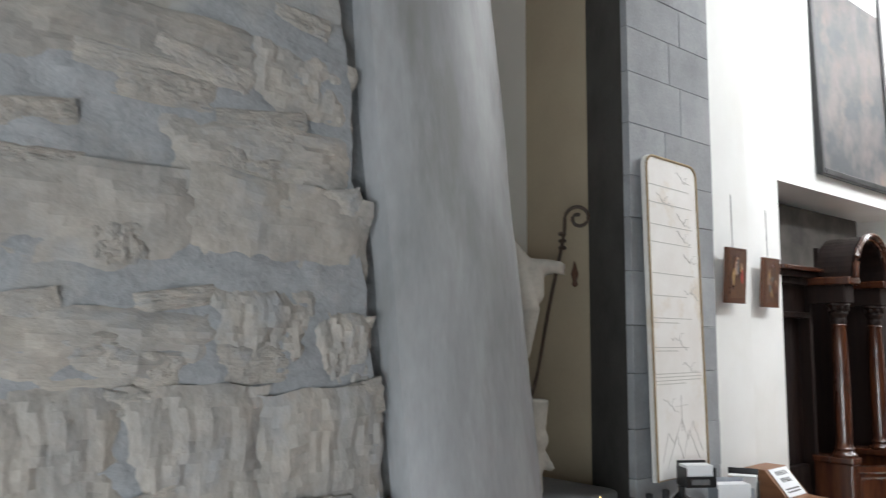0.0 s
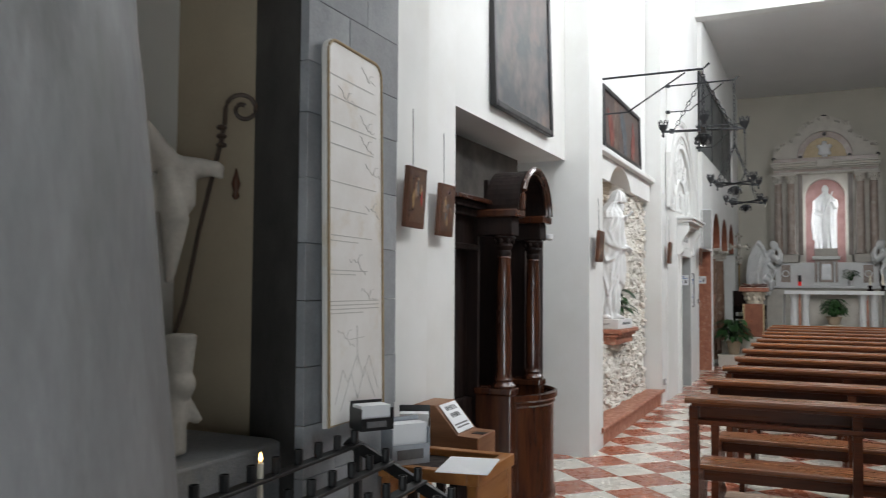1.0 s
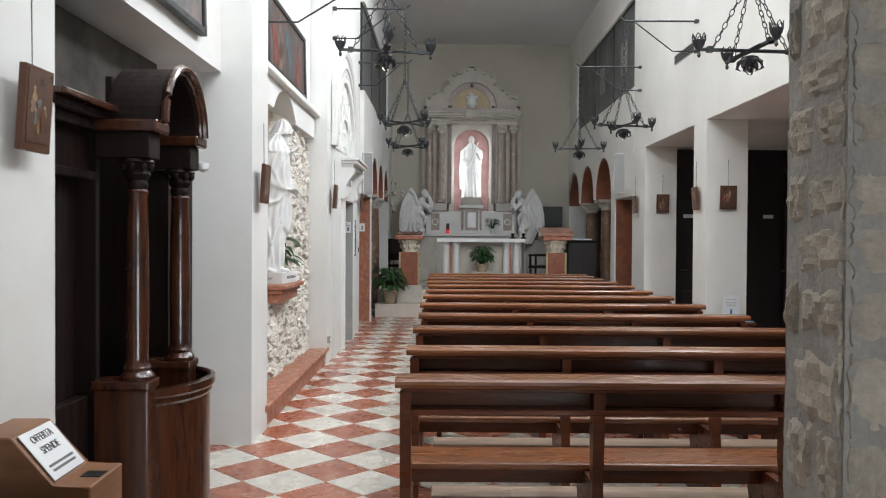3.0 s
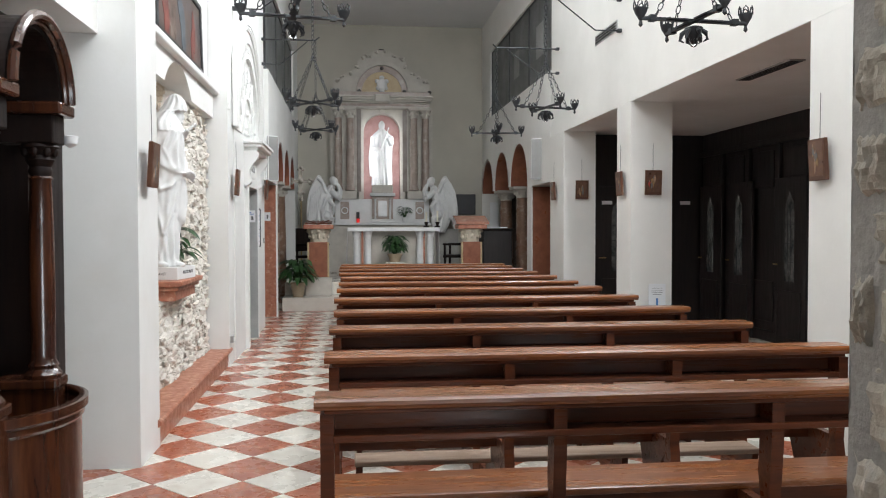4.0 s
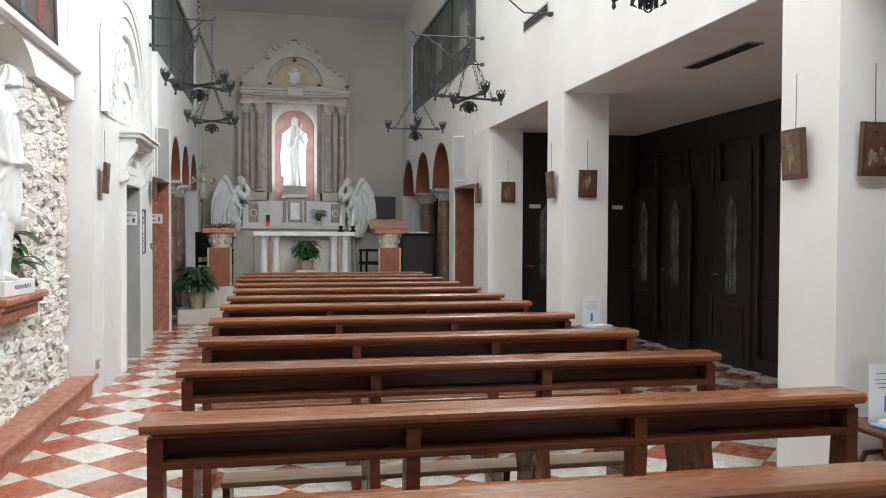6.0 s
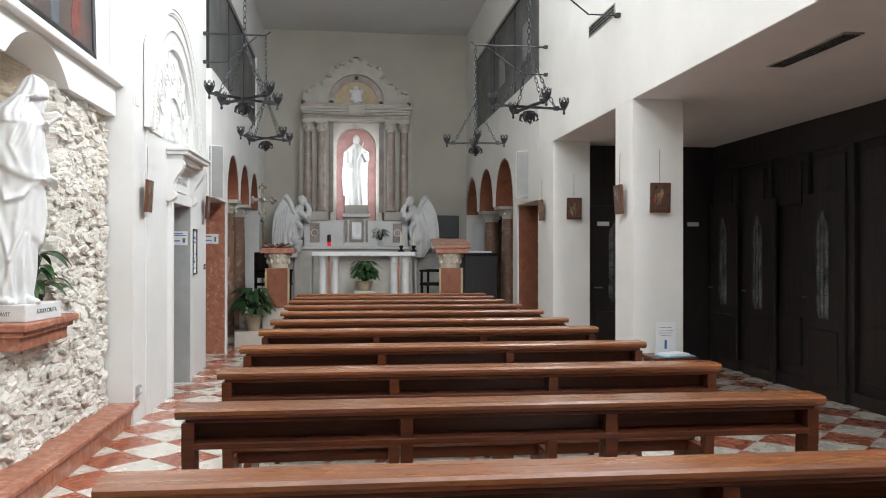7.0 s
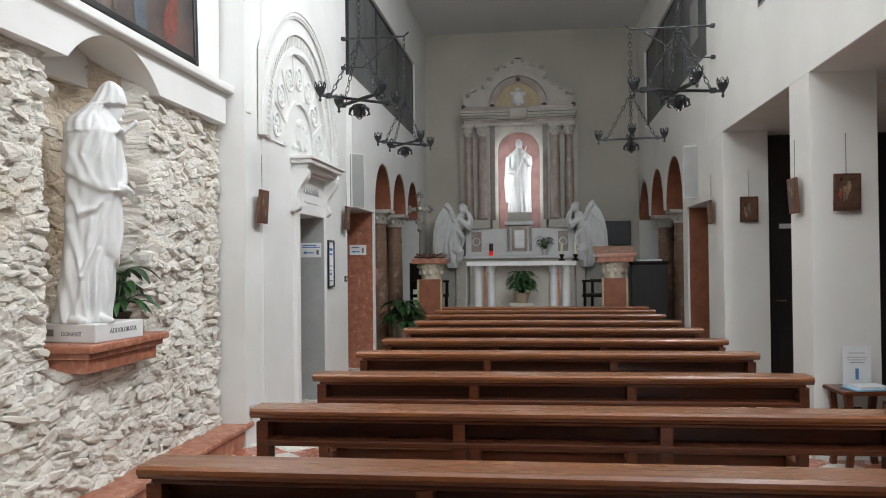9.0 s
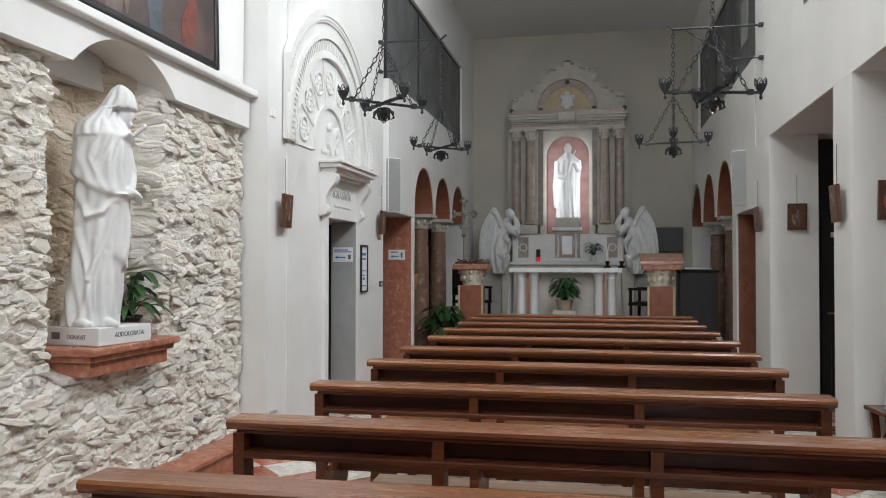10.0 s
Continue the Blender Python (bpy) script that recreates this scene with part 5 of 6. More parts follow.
for k in range(7):
    a = math.pi * (k + .5) / 7
    bm = bmesh.new()
    c = (CX + .72 * math.cos(a), SPR + .72 * math.sin(a))
    tube(bm, [(c[0] + .105 * math.cos(b), 2.557, c[1] + .105 * math.sin(b)) for b in np.linspace(0, 2 * math.pi, 20)[:-1]], .014, 6, close=True)
    for j in range(6):
        b = j * math.pi / 3
        blob(bm, (c[0] + .05 * math.cos(b), 2.559, c[1] + .05 * math.sin(b)), (.030, .012, .014), 5, Matrix.Rotation(-b, 4, "Y"))
    part("tracery_rosette", bm, PLASTER, door, smooth=True)
for k in range(8):
    a = math.pi * k / 7
    bm = bmesh.new()
    tube(bm, [(CX + r * math.cos(a), 2.556, SPR + r * math.sin(a)) for r in (.50, .94)], .012, 6)
    part("tracery_bar", bm, PLASTER, door)
bm = bmesh.new()
rnd = random.Random(2)
prism(bm, [(CX - .10, SPR + .22), (CX + .10, SPR + .22), (CX + .10, SPR + .10), (CX, SPR + .0), (CX - .10, SPR + .10)], "y", 2.52, 2.562)
for k in range(16):
    blob(bm, (CX + rnd.uniform(-.22, .22), 2.55, SPR + rnd.uniform(.02, .3)), (rnd.uniform(.02, .05), .03, rnd.uniform(.02, .05)), 6)
part("coat_of_arms", bm, PLASTER, door, smooth=True)


def sign(name, m, w, h, label, bars, arrow=None, rim=None):
    t = thing(name, m, label, "sign")
    part("board", box(-w / 2, w / 2, -.006, 0, 0, h), WHITE, t)
    for x0, x1, z0, z1, c in bars:
        part("print_bar", box(x0, x1, -.0075, -.006, z0, z1), c, t)
    if arrow:
        x, z, s = arrow
        bm = bmesh.new()
        prism(bm, [(x - s, z), (x - s * .5, z + s * .35), (x - s * .5, z + s * .12), (x + s, z + s * .12), (x + s, z - s * .12), (x - s * .5, z - s * .12), (x - s * .5, z - s * .35)], "y", -.0078, -.006)
        part("arrow", bm, BLUE, t)
    if rim:
        for b in ((-w / 2 - rim, w / 2 + rim, -.018, .002, -rim, 0), (-w / 2 - rim, w / 2 + rim, -.018, .002, h, h + rim), (-w / 2 - rim, -w / 2, -.018, .002, 0, h), (w / 2, w / 2 + rim, -.018, .002, 0, h)):
            part("frame_strip", box(*b), BLACK, t)
    return t


sign("direction_sign", pose(14.010, 2.665, 1.56, 0, 0, -90), .23, .16, "white sign with blue letters and arrow on the door reveal", ((-.10, .06, .125, .137, BLUE), (-.10, .10, .105, .115, BLUE), (.06, .09, .03, .08, INK)), (-.03, .05, .06))
sign("framed_notice", pose(14.42, 2.555, 1.235), .22, .50, "tall white notice in a thin black frame on the wall", ((-.07, .07, .40, .43, BLUE), (-.06, .06, .35, .37, BLUE), (-.08, .08, .22, .23, INK), (-.06, .04, .17, .18, BLUE), (-.05, .03, .12, .15, BLUE), (-.07, .07, .05, .06, INK)), rim=.02)
sign("direction_sign", pose(16.575, 2.72, 1.60, 0, 0, -90), .24, .14, "white sign with arrow on the red marble doorway", ((-.09, .02, .10, .115, INK), (.06, .085, .03, .10, INK)), (-.03, .045, .06))
for x, y, z, r in ((11.85, 2.572, 2.76, 0), (15.16, 2.56, 1.26, 0)):
    t = thing("wall_switch", pose(x, y, z, 0, 0, r), "small square wall switch plate", "switch")
    part("plate", box(-.06, .06, -.01, 0, 0, .07, .003), PLASTER if z > 2 else BLACK, t)
    part("rocker", box(-.02, .02, -.014, -.01, .02, .05), WHITE, t)
t = thing("wall_socket", pose(11.87, 2.572, .24), "grey wall socket box above the marble step", "socket")
part("plate", box(-.05, .05, -.03, 0, 0, .08, .004), STEEL, t)
part("cover", box(-.03, .03, -.034, -.03, .02, .06, .002), WHITE, t)

# flat loudspeakers beside the chancel openings
for m in (pose(15.31, 2.44, 2.19, 0, 0, -62), pose(16.0, -1.78, 2.27, 0, 0, 240)):
    t = thing("column_loudspeaker", m, "flat grey column loudspeaker on a wall bracket", "loudspeaker", "column loudspeakers")
    part("cabinet", box(-.10, .10, 0, .05, 0, .68, .008), WHITE, t)
    part("grille", box(-.09, .09, -.006, 0, .012, .668), SPEAKER, t)
    part("bracket", box(-.015, .015, .05, .12, .3, .34), STEEL, t)

# ---------------------------------------------------------------- red marble doorways and chancel arcades
for name, x, y0, y1 in (("north", 16.58, 2.50, 2.95), ("south", 16.70, -2.4, -1.86)):
    t = thing("marble_doorway", pose(0, 0, 0), "opening lined with polished red marble slabs", "doorway", kind="structure")
    part("reveal_slab", box(x, x + .035, y0, y1, 0, 2.19), RED_MARBLE if name == "north" else DARK_RED, t)
    part("edge_strip", box(x - .004, x + .04, min(y0, y1, key=abs) - .012, min(y0, y1, key=abs) + .012, 0, 2.195), PLASTER, t)


def column(x, y, z0, ztop, r, group):
    t = thing("marble_column", pose(x, y, z0), "brown veined marble column with pale carved capital", "column", group)
    h = ztop - z0
    part("base", box(-r * 1.35, r * 1.35, -r * 1.35, r * 1.35, 0, .10, .008), STUCCO, t)
    bm = bmesh.new()
    lathe(bm, [(r * 1.3, .10), (r * 1.32, .13), (r * 1.1, .155), (r * 1.02, .17), (r, .2), (r, h * .5), (r * .88, h - .24), (r * .95, h - .23), (r * .88, h - .215)], n=28)
    part("shaft", bm, BROWN_MARBLE, t, smooth=True)
    bm = bmesh.new()
    lathe(bm, [(r * .88, h - .215), (r * 1.0, h - .16), (r * 1.35, h - .07), (r * 1.4, h - .055)], n=20)
    for k in range(8):
        a = k * math.pi / 4
        blob(bm, (r * 1.1 * math.cos(a), r * 1.1 * math.sin(a), h - .13), (r * .22, r * .22, .04), 5)
    part("capital", bm, STUCCO, t, smooth=True)
    part("abacus", box(-r * 1.6, r * 1.6, -r * 1.6, r * 1.6, h - .055, h, .006), STUCCO, t)


for x in (18.04, 19.49):
    column(x, 2.72, 0, 2.32, .145, "north arcade columns")
for x in (18.64, 20.39):
    column(x, -2.12, 0, 2.28, .145, "south arcade columns")


def lining(x0, x1, spring, y0, y1, name):
    """Brown-red intrados of an arch, thin inside its opening."""
    cx, r = (x0 + x1) / 2, (x1 - x0) / 2
    bm = bmesh.new()
    n = 24
    for i in range(n):
        a, b = math.pi * i / n, math.pi * (i + 1) / n
        prism(bm, [(cx + q * math.cos(c), spring + q * math.sin(c)) for q, c in ((r - .02, a), (r - .001, a), (r - .001, b), (r - .02, b))], "y", y0, y1)
    whole("arch_lining", bm, DARK_RED, "brown-red marble lining of a chancel arch", "arch", kind="structure")


for k in range(3):
    lining(16.69 + 1.45 * k, 18.01 + 1.45 * k, 2.32, N + .012, 2.96, "north")
    lining(17.05 + 1.75 * k, min(18.59 + 1.75 * k, 21.99), 2.28, -2.41, S - .012, "south")

# dark meshed gallery openings over the arcades
for name, y, z0, z1 in (("north", N + .06, 3.86, 5.27), ("south", S - .06, 3.95, 5.4)):
    t = thing("gallery_screen", pose(0, y, 0), "dark wire mesh screen in a gallery opening high in the wall", "screen", "gallery screens")
    part("mesh_panel", box(15.3, 20.6 if name == "north" else 20.9, -.004, .004, z0, z1), MESHDARK, t)
    for x in (15.3, 17.1, 18.9, 20.56 if name == "north" else 20.86):
        part("mullion", box(x, x + .04, -.02, .02, z0, z1), IRON, t)
    for z in (z0, z1 - .03):
        part("rail", box(15.34, 20.56 if name == "north" else 20.86, -.018, .018, z, z + .03), IRON, t)
# reflections on the south screen, put in as thin pale panels
for x, w, h in ((16.3, .5, .55), (18.2, .45, .5)):
    bm = box(x - w / 2, x + w / 2, S - .052, S - .045, 4.35, 4.35 + h)
    whole("hung_cloth", bm, SPEAKER, "pale square painted as a reflection on the gallery screen", "panel")

# ---------------------------------------------------------------- low aisle with dark panelling
pan = thing("aisle_panelling", pose(0, 0, 0), "blackened wooden panelling with glazed confessional doors along the aisle", "panelling", kind="structure")
part("long_wall", box(-2.6, 14.99, -4.35, -4.15, 0, AISLE), DARKWOOD, pan)
part("end_wall", box(14.90, 14.99, -4.15, -2.33, 0, AISLE), DARKWOOD, pan)
part("cornice", box(-2.6, 14.89, -4.15, -4.09, 2.55, 2.63, .01), DARKWOOD, pan)
part("dado", box(-2.6, 14.89, -4.15, -4.10, 0, .14, .01), DARKWOOD, pan)
x = 4.0
while x < 14.4:
    part("stile", box(x, x + .10, -4.15, -4.10, .14, 2.55, .006), DARKWOOD, pan)
    x += 0.78
x = 4.1
while x < 14.3:
    part("panel", box(x + .08, x + .60, -4.15, -4.125, .25, .78, .012), DARKWOOD, pan)
    part("panel", box(x + .08, x + .60, -4.15, -4.125, 2.0, 2.48, .012), DARKWOOD, pan)
    x += 0.78


def aisle_door(m, label):
    t = thing("confessional_door", m, label, "door", "dark doors in the aisle")
    part("leaf", box(-.36, .36, -.04, 0, 0, 2.1, .006), DARKWOOD, t)
    bm = bmesh.new()
    prism(bm, [(-.10, .82), (.10, .82), (.10, 1.68), (.08, 1.80), (.04, 1.84), (0, 1.92), (-.04, 1.84), (-.08, 1.80), (-.10, 1.68)], "y", -.048, -.04)
    part("glass_pane", bm, PANE, t, "dim leaded glass pane with pointed head")
    for dx in (-.034, .034):
        part("lead_bar", box(dx - .004, dx + .004, -.053, -.048, .82, 1.80), IRON, t)
    for z in (1.05, 1.28, 1.51):
        part("lead_bar", box(-.10, .10, -.053, -.048, z, z + .008), IRON, t)
    part("lower_panel", box(-.26, .26, -.052, -.04, .12, .70, .01), DARKWOOD, t)
    bm = bmesh.new()
    tube(bm, [(-.29, -.04, 1.02), (-.29, -.09, 1.02), (-.20, -.09, 1.02)], .009, 8)
    part("handle", bm, BRASS, t)
    return t


for x in (12.25, 13.56, 14.45, 10.2, 8.6):
    aisle_door(pose(x, -4.105, 0, 0, 0, 180), "dark wooden door with a pointed glass pane in the panelling")
aisle_door(pose(14.895, -2.78, 0, 0, 0, -90), "dark wooden door with a pointed glass pane in the end wall")
for m in (pose(14.89, -3.86, 1.83, 0, 0, -90), pose(14.84, -2.60, 1.83, 0, 0, -90)):
    t = thing("door_label", m, "small white name plate on the dark panelling", "sign")
    part("plate", box(-.08, .08, -.006, 0, 0, .055), WHITE, t)
for x0, y0 in ((9.33, -2.52),):
    t = thing("ceiling_vent", pose(0, 0, AISLE), "long dark slotted air vent in the aisle ceiling", "vent")
    part("frame", box(x0, x0 + .95, y0, y0 + .14, -.012, 0), STEEL, t)
    for k in range(4):
        part("slat", box(x0 + .02, x0 + .93, y0 + .018 + .03 * k, y0 + .034 + .03 * k, -.016, -.012), BLACK, t)
t = thing("wall_vent", pose(0, S, 0), "long dark slotted air vent high on the wall", "vent")
part("frame", box(12.15, 13.0, 0, .012, 3.80, 3.92), STEEL, t)
for k in range(3):
    part("slat", box(12.17, 12.98, .012, .016, 3.815 + .033 * k, 3.835 + .033 * k), BLACK, t)


def leaflet_stand(m):
    t = thing("notice_stool", m, "low dark carved stool beside the pier", "stool", "stools by the piers")
    part("top", box(-.20, .20, -.18, .18, .54, .57, .01), PEW, t)
    for x in (-.15, .15):
        for y in (-.13, .13):
            bm = bmesh.new()
            prism(bm, [(x - .02, 0), (x + .02, 0), (x * 0.8 + .02, .25), (x + .025, .54), (x - .025, .54), (x * .8 - .02, .25)], "y", y - .018, y + .018)
            part("leg", bm, PEW, t)
    for y in (-.13, .13):
        bm = bmesh.new()
        tube(bm, [(-.14, y, .25), (-.05, y, .40), (.05, y, .40), (.14, y, .25)], .016, 6)
        part("arched_brace", bm, PEW, t)
    m2 = m @ pose(0, 0, .571)
    n = thing("standing_notice", m2, "white printed card with a blue bottle picture standing on the stool", "notice", "cards on the stools")
    card = part("card", box(-.10, .10, .055, .06, 0, .29), WHITE, n)
    for zz, w in ((.24, .12), (.21, .14), (.19, .13), (.17, .10)):
        part("print_bar", box(-w / 2, w / 2, .0535, .055, zz, zz + .0035), INK, n)
    part("bottle_picture", box(-.012, .012, .0535, .055, .05, .13), BLUE, n)
    tr = thing("paper_stack", m @ pose(.02, -.06, .571, 0, 0, 9), "pale papers in a light blue tray on the stool", "paper", "papers on the stools")
    part("tray", box(-.15, .15, -.11, .09, 0, .012, .004), mat("light_blue_plastic", (.25, .45, .62), (.22, .4, .56), 5, .4, .05, 0, 50), tr)
    part("sheet", box(-.11, .10, -.09, .07, .012, .03), WHITE, tr)


leaflet_stand(pose(11.46, -2.10, 0, 0, 0, -86))
leaflet_stand(pose(7.42, -2.0, 0.0, 0, 0, -88))

# ---------------------------------------------------------------- chandeliers on wall brackets


def chandelier(x, y, zb, turn, wall_y, high, group="wrought iron chandeliers"):
    """Four iron arms with candle cups, a bulb in a leaf rosette below; hung by chains from a wall bracket."""
    t = thing("chandelier", pose(x, y, zb, 0, 0, turn), "black wrought iron chandelier with four cups on chains", "chandelier", group)
    za = .17
    bm = bmesh.new()
    lathe(bm, [(.008, .02), (.05, .09), (.06, .12), (.035, .13)], n=12)
    part("hub", bm, IRON, t, smooth=True)
    for k in range(6):
        a = k * math.pi / 3
        bm = bmesh.new()
        tube(bm, [(.03 * math.cos(a), .03 * math.sin(a), .12), (.075 * math.cos(a), .075 * math.sin(a), .085), (.085 * math.cos(a), .085 * math.sin(a), .045), (.06 * math.cos(a), .06 * math.sin(a), .03)], [.012, .017, .012, .004], 6)
        part("leaf_petal", bm, IRON, t)
    bm = bmesh.new()
    blob(bm, (0, 0, .035), (.03, .03, .038), 8)
    part("bulb", bm, CLEAR, t, "clear glass bulb", smooth=True)
    for k in range(4):
        a = k * math.pi / 2
        ca, sa = math.cos(a), math.sin(a)
        arm = bmesh.new()
        bx(arm, .0, .37, -.017, .017, za - .012, za + .006)
        bx(arm, .05, .20, -.03, .03, za - .004, za + .003)
        bx(arm, .27, .31, -.022, .022, za - .02, za + .02)
        o = part("arm", arm, IRON, t)
        o.rotation_euler = (0, 0, a)
        bm = bmesh.new()
        lathe(bm, [(.003, za - .06), (.014, za - .045), (.008, za - .02), (.02, za), (.038, za + .03), (.046, za + .06)], (.37, 0, 0), 12)
        cup = part("cup", bm, IRON, t, smooth=True)
        cup.rotation_euler = (0, 0, a)
        for j in range(6):
            b = j * math.pi / 3
            bm = bmesh.new()
            tube(bm, [(.37 + .044 * math.cos(b + d), .044 * math.sin(b + d), za + z) for d, z in ((-.42, .055), (-.3, .09), (0, .105), (.3, .09), (.42, .055))], .0045, 5)
            lobe = part("cup_lobe", bm, IRON, cup)
        # chain from the arm to the gathering ring
        p0, p1 = Vector((.27 * ca, .27 * sa, za + .01)), Vector((0, 0, .68))
        links = 11
        d = (p1 - p0) / links
        ch = bmesh.new()
        for j in range(links):
            c = p0 + d * (j + .5)
            u = d.normalized()
            v = u.cross(Vector((-sa, ca, 0))).normalized() if j % 2 else Vector((-sa, ca, 0))
            tube(ch, [c + u * (.030 * math.cos(q)) + v * (.015 * math.sin(q)) for q in np.linspace(0, 2 * math.pi, 9)[:-1]], .0042, 4, close=True)
        c_ = part("chain", ch, IRON, t)
    top = high - zb
    ch = bmesh.new()
    zz, j = .68, 0
    while zz < top:
        v = Vector((1, 0, 0)) if j % 2 else Vector((0, 1, 0))
        tube(ch, [Vector((0, 0, zz)) + Vector((0, 0, .034 * math.cos(q))) + v * (.016 * math.sin(q)) for q in np.linspace(0, 2 * math.pi, 9)[:-1]], .0045, 4, close=True)
        zz += .052
        j += 1
    part("chain", ch, IRON, t, "hanging chain")
    # bracket on the wall
    b = thing("wall_bracket", pose(x, wall_y, high), "black iron wall bracket that carries a chandelier", "bracket", "chandelier brackets")
    s = 1 if wall_y < y else -1
    reach = abs(wall_y - y)
    bm = bmesh.new()
    tube(bm, [(0, 0, 0), (0, s * reach, 0), (0, s * (reach + .06), .05)], .011, 6)
    part("rod", bm, IRON, b)
    bm = bmesh.new()
    tube(bm, [(0, 0, -.36), (0, s * reach * .35, -.36), (0, s * reach * .85, -.02)], .008, 6)
    part("strut", bm, IRON, b)
    for z in (0, -.36):
        part("rosette", box(-.03, .03, min(0, s * .05), max(0, s * .05), z - .02, z + .02, .005), IRON, b)


for x, y, z, turn, wy, high in ((8.92, 1.68, 2.86, 8, 2.79, 3.62), (12.11, 1.684, 2.725, 42, 2.56, 4.27), (15.05, 1.78, 2.77, 40, 2.56, 4.25), (7.97, -.943, 2.66, 5, S, 4.12), (12.03, -.958, 2.695, 12, S, 4.12), (14.84, -.899, 2.725, 85, S, 4.16)):
    chandelier(x, y, z, turn, wy, high)

# ---------------------------------------------------------------- chancel: steps, altar, reredos
FL = 0.47
whole("chancel_steps", box(17.42, 22.0, S, N, -.01, .235, .012), mat("pale_marble_step", (.62, .57, .5), (.54, .49, .43), 5, .35, .1, .05, 50), "pale marble step into the chancel", "step", kind="structure")
whole("chancel_floor", box(18.0, 22.0, S, N, .235, FL, .012), TILE_W, "pale marble chancel floor", "floor", kind="structure")

CY = 0.55
alt = thing("altar_table", pose(18.45, 0.46, FL), "white marble altar table on paired colonnettes", "altar")
part("mensa", box(-.05, .62, -.86, .86, .95, 1.005, .012), MARBLE, alt)
part("core_block", box(.18, .55, -.52, .52, 0, .95), STUCCO, alt)
part("plinth", box(-.02, .60, -.82, .82, 0, .07, .008), MARBLE, alt)
for s in (-1, 1):
    part("red_strip", box(.06, .12, s * .595 - .02, s * .595 + .02, .07, .95), RED_MARBLE, alt)
for y in (-.72, -.52, .49, .70):
    bm = bmesh.new()
    lathe(bm, [(.085, .07), (.088, .10), (.07, .125), (.068, .16), (.066, .5), (.062, .82), (.075, .84), (.07, .87), (.09, .92), (.09, .95)], (.08, y, 0), 20)
    part("colonnette", bm, MARBLE, alt, smooth=True)
cloth = thing("altar_cloth", pose(18.45, 0.46, FL + 1.006), "white linen altar cloth hanging over both ends", "cloth")
bm = bmesh.new()
bx(bm, -.062, .63, -.875, .875, 0, .006)
for s in (-1, 1):
    n = 10
    for i in range(n):
        x0, x1 = -.062 + .69 * i / n, -.062 + .69 * (i + 1) / n
        w0, w1 = .012 * math.sin(i * 1.7), .012 * math.sin((i + 1) * 1.7)
        a = [bm.verts.new((x0, s * .876, .006)), bm.verts.new((x1, s * .876, .006)), bm.verts.new((x1, s * (.90 + w1), -.75)), bm.verts.new((x0, s * (.90 + w0), -.75))]
        bm.faces.new(a)
part("linen", bm, LINEN, cloth)
bm = bmesh.new()
for i in range(24):
    y0, y1 = -.875 + 1.75 * i / 24, -.875 + 1.75 * (i + 1) / 24
    a = [bm.verts.new((-.064, y0, .006)), bm.verts.new((-.064, y1, .006)), bm.verts.new((-.066, y1, -.06 - .008 * (i % 2))), bm.verts.new((-.066, y0, -.06 - .008 * ((i + 1) % 2)))]
    bm.faces.new(a)
part("lace_edge", bm, LINEN, cloth)
stand = thing("plant_stand", pose(18.12, .45, FL), "low pale stone stand before the altar", "stand")
part("block", box(-.14, .14, -.18, .18, 0, .36, .01), STUCCO, stand)
plant(pose(18.12, .45, FL + .361), "dense dark green pot plant before the altar", .30, 190, .36, leaf=.15, seed=9, pot_r=.13, pot_h=.16)
plant(pose(17.62, 2.22, .236), "broad-leaved green plant in a pale clay pot on the floor", .38, 95, .45, leaf=.24, seed=12, pot_r=.13, pot_h=.26)

def taller(ob):
    """Stretches a shaft or capital of the reredos up to the underside of its entablature."""
    ob.matrix_basis = pose(0, 0, 1.86) @ Matrix.Diagonal((1, 1, 1.068, 1)) @ pose(0, 0, -1.84)
    return ob


rer = thing("high_altar_reredos", pose(21.5, CY, FL), "pale stone reredos with paired marble columns and arched pediment", "altarpiece")
part("lower_block", box(-.12, .5, -1.27, 1.27, 0, 1.06, .01), STUCCO, rer)
part("ledge", box(-.18, .5, -1.30, 1.30, 1.06, 1.12, .012), MARBLE, rer)
part("gradine", box(.0, .5, -1.08, 1.08, 1.12, 1.66, .008), MARBLE, rer)
DARKSTRIP = mat("grey_brown_marble", (.20, .16, .135), (.14, .11, .09), 5, .4, .1, .05, 40)
GREYPED = mat("grey_pedestal_stone", (.36, .35, .32), (.3, .29, .27), 5, .6, .1, .1, 50)
CAPITAL = mat("cream_capital", (.66, .60, .48), (.56, .5, .4), 9, .6, .1, .2, 50)
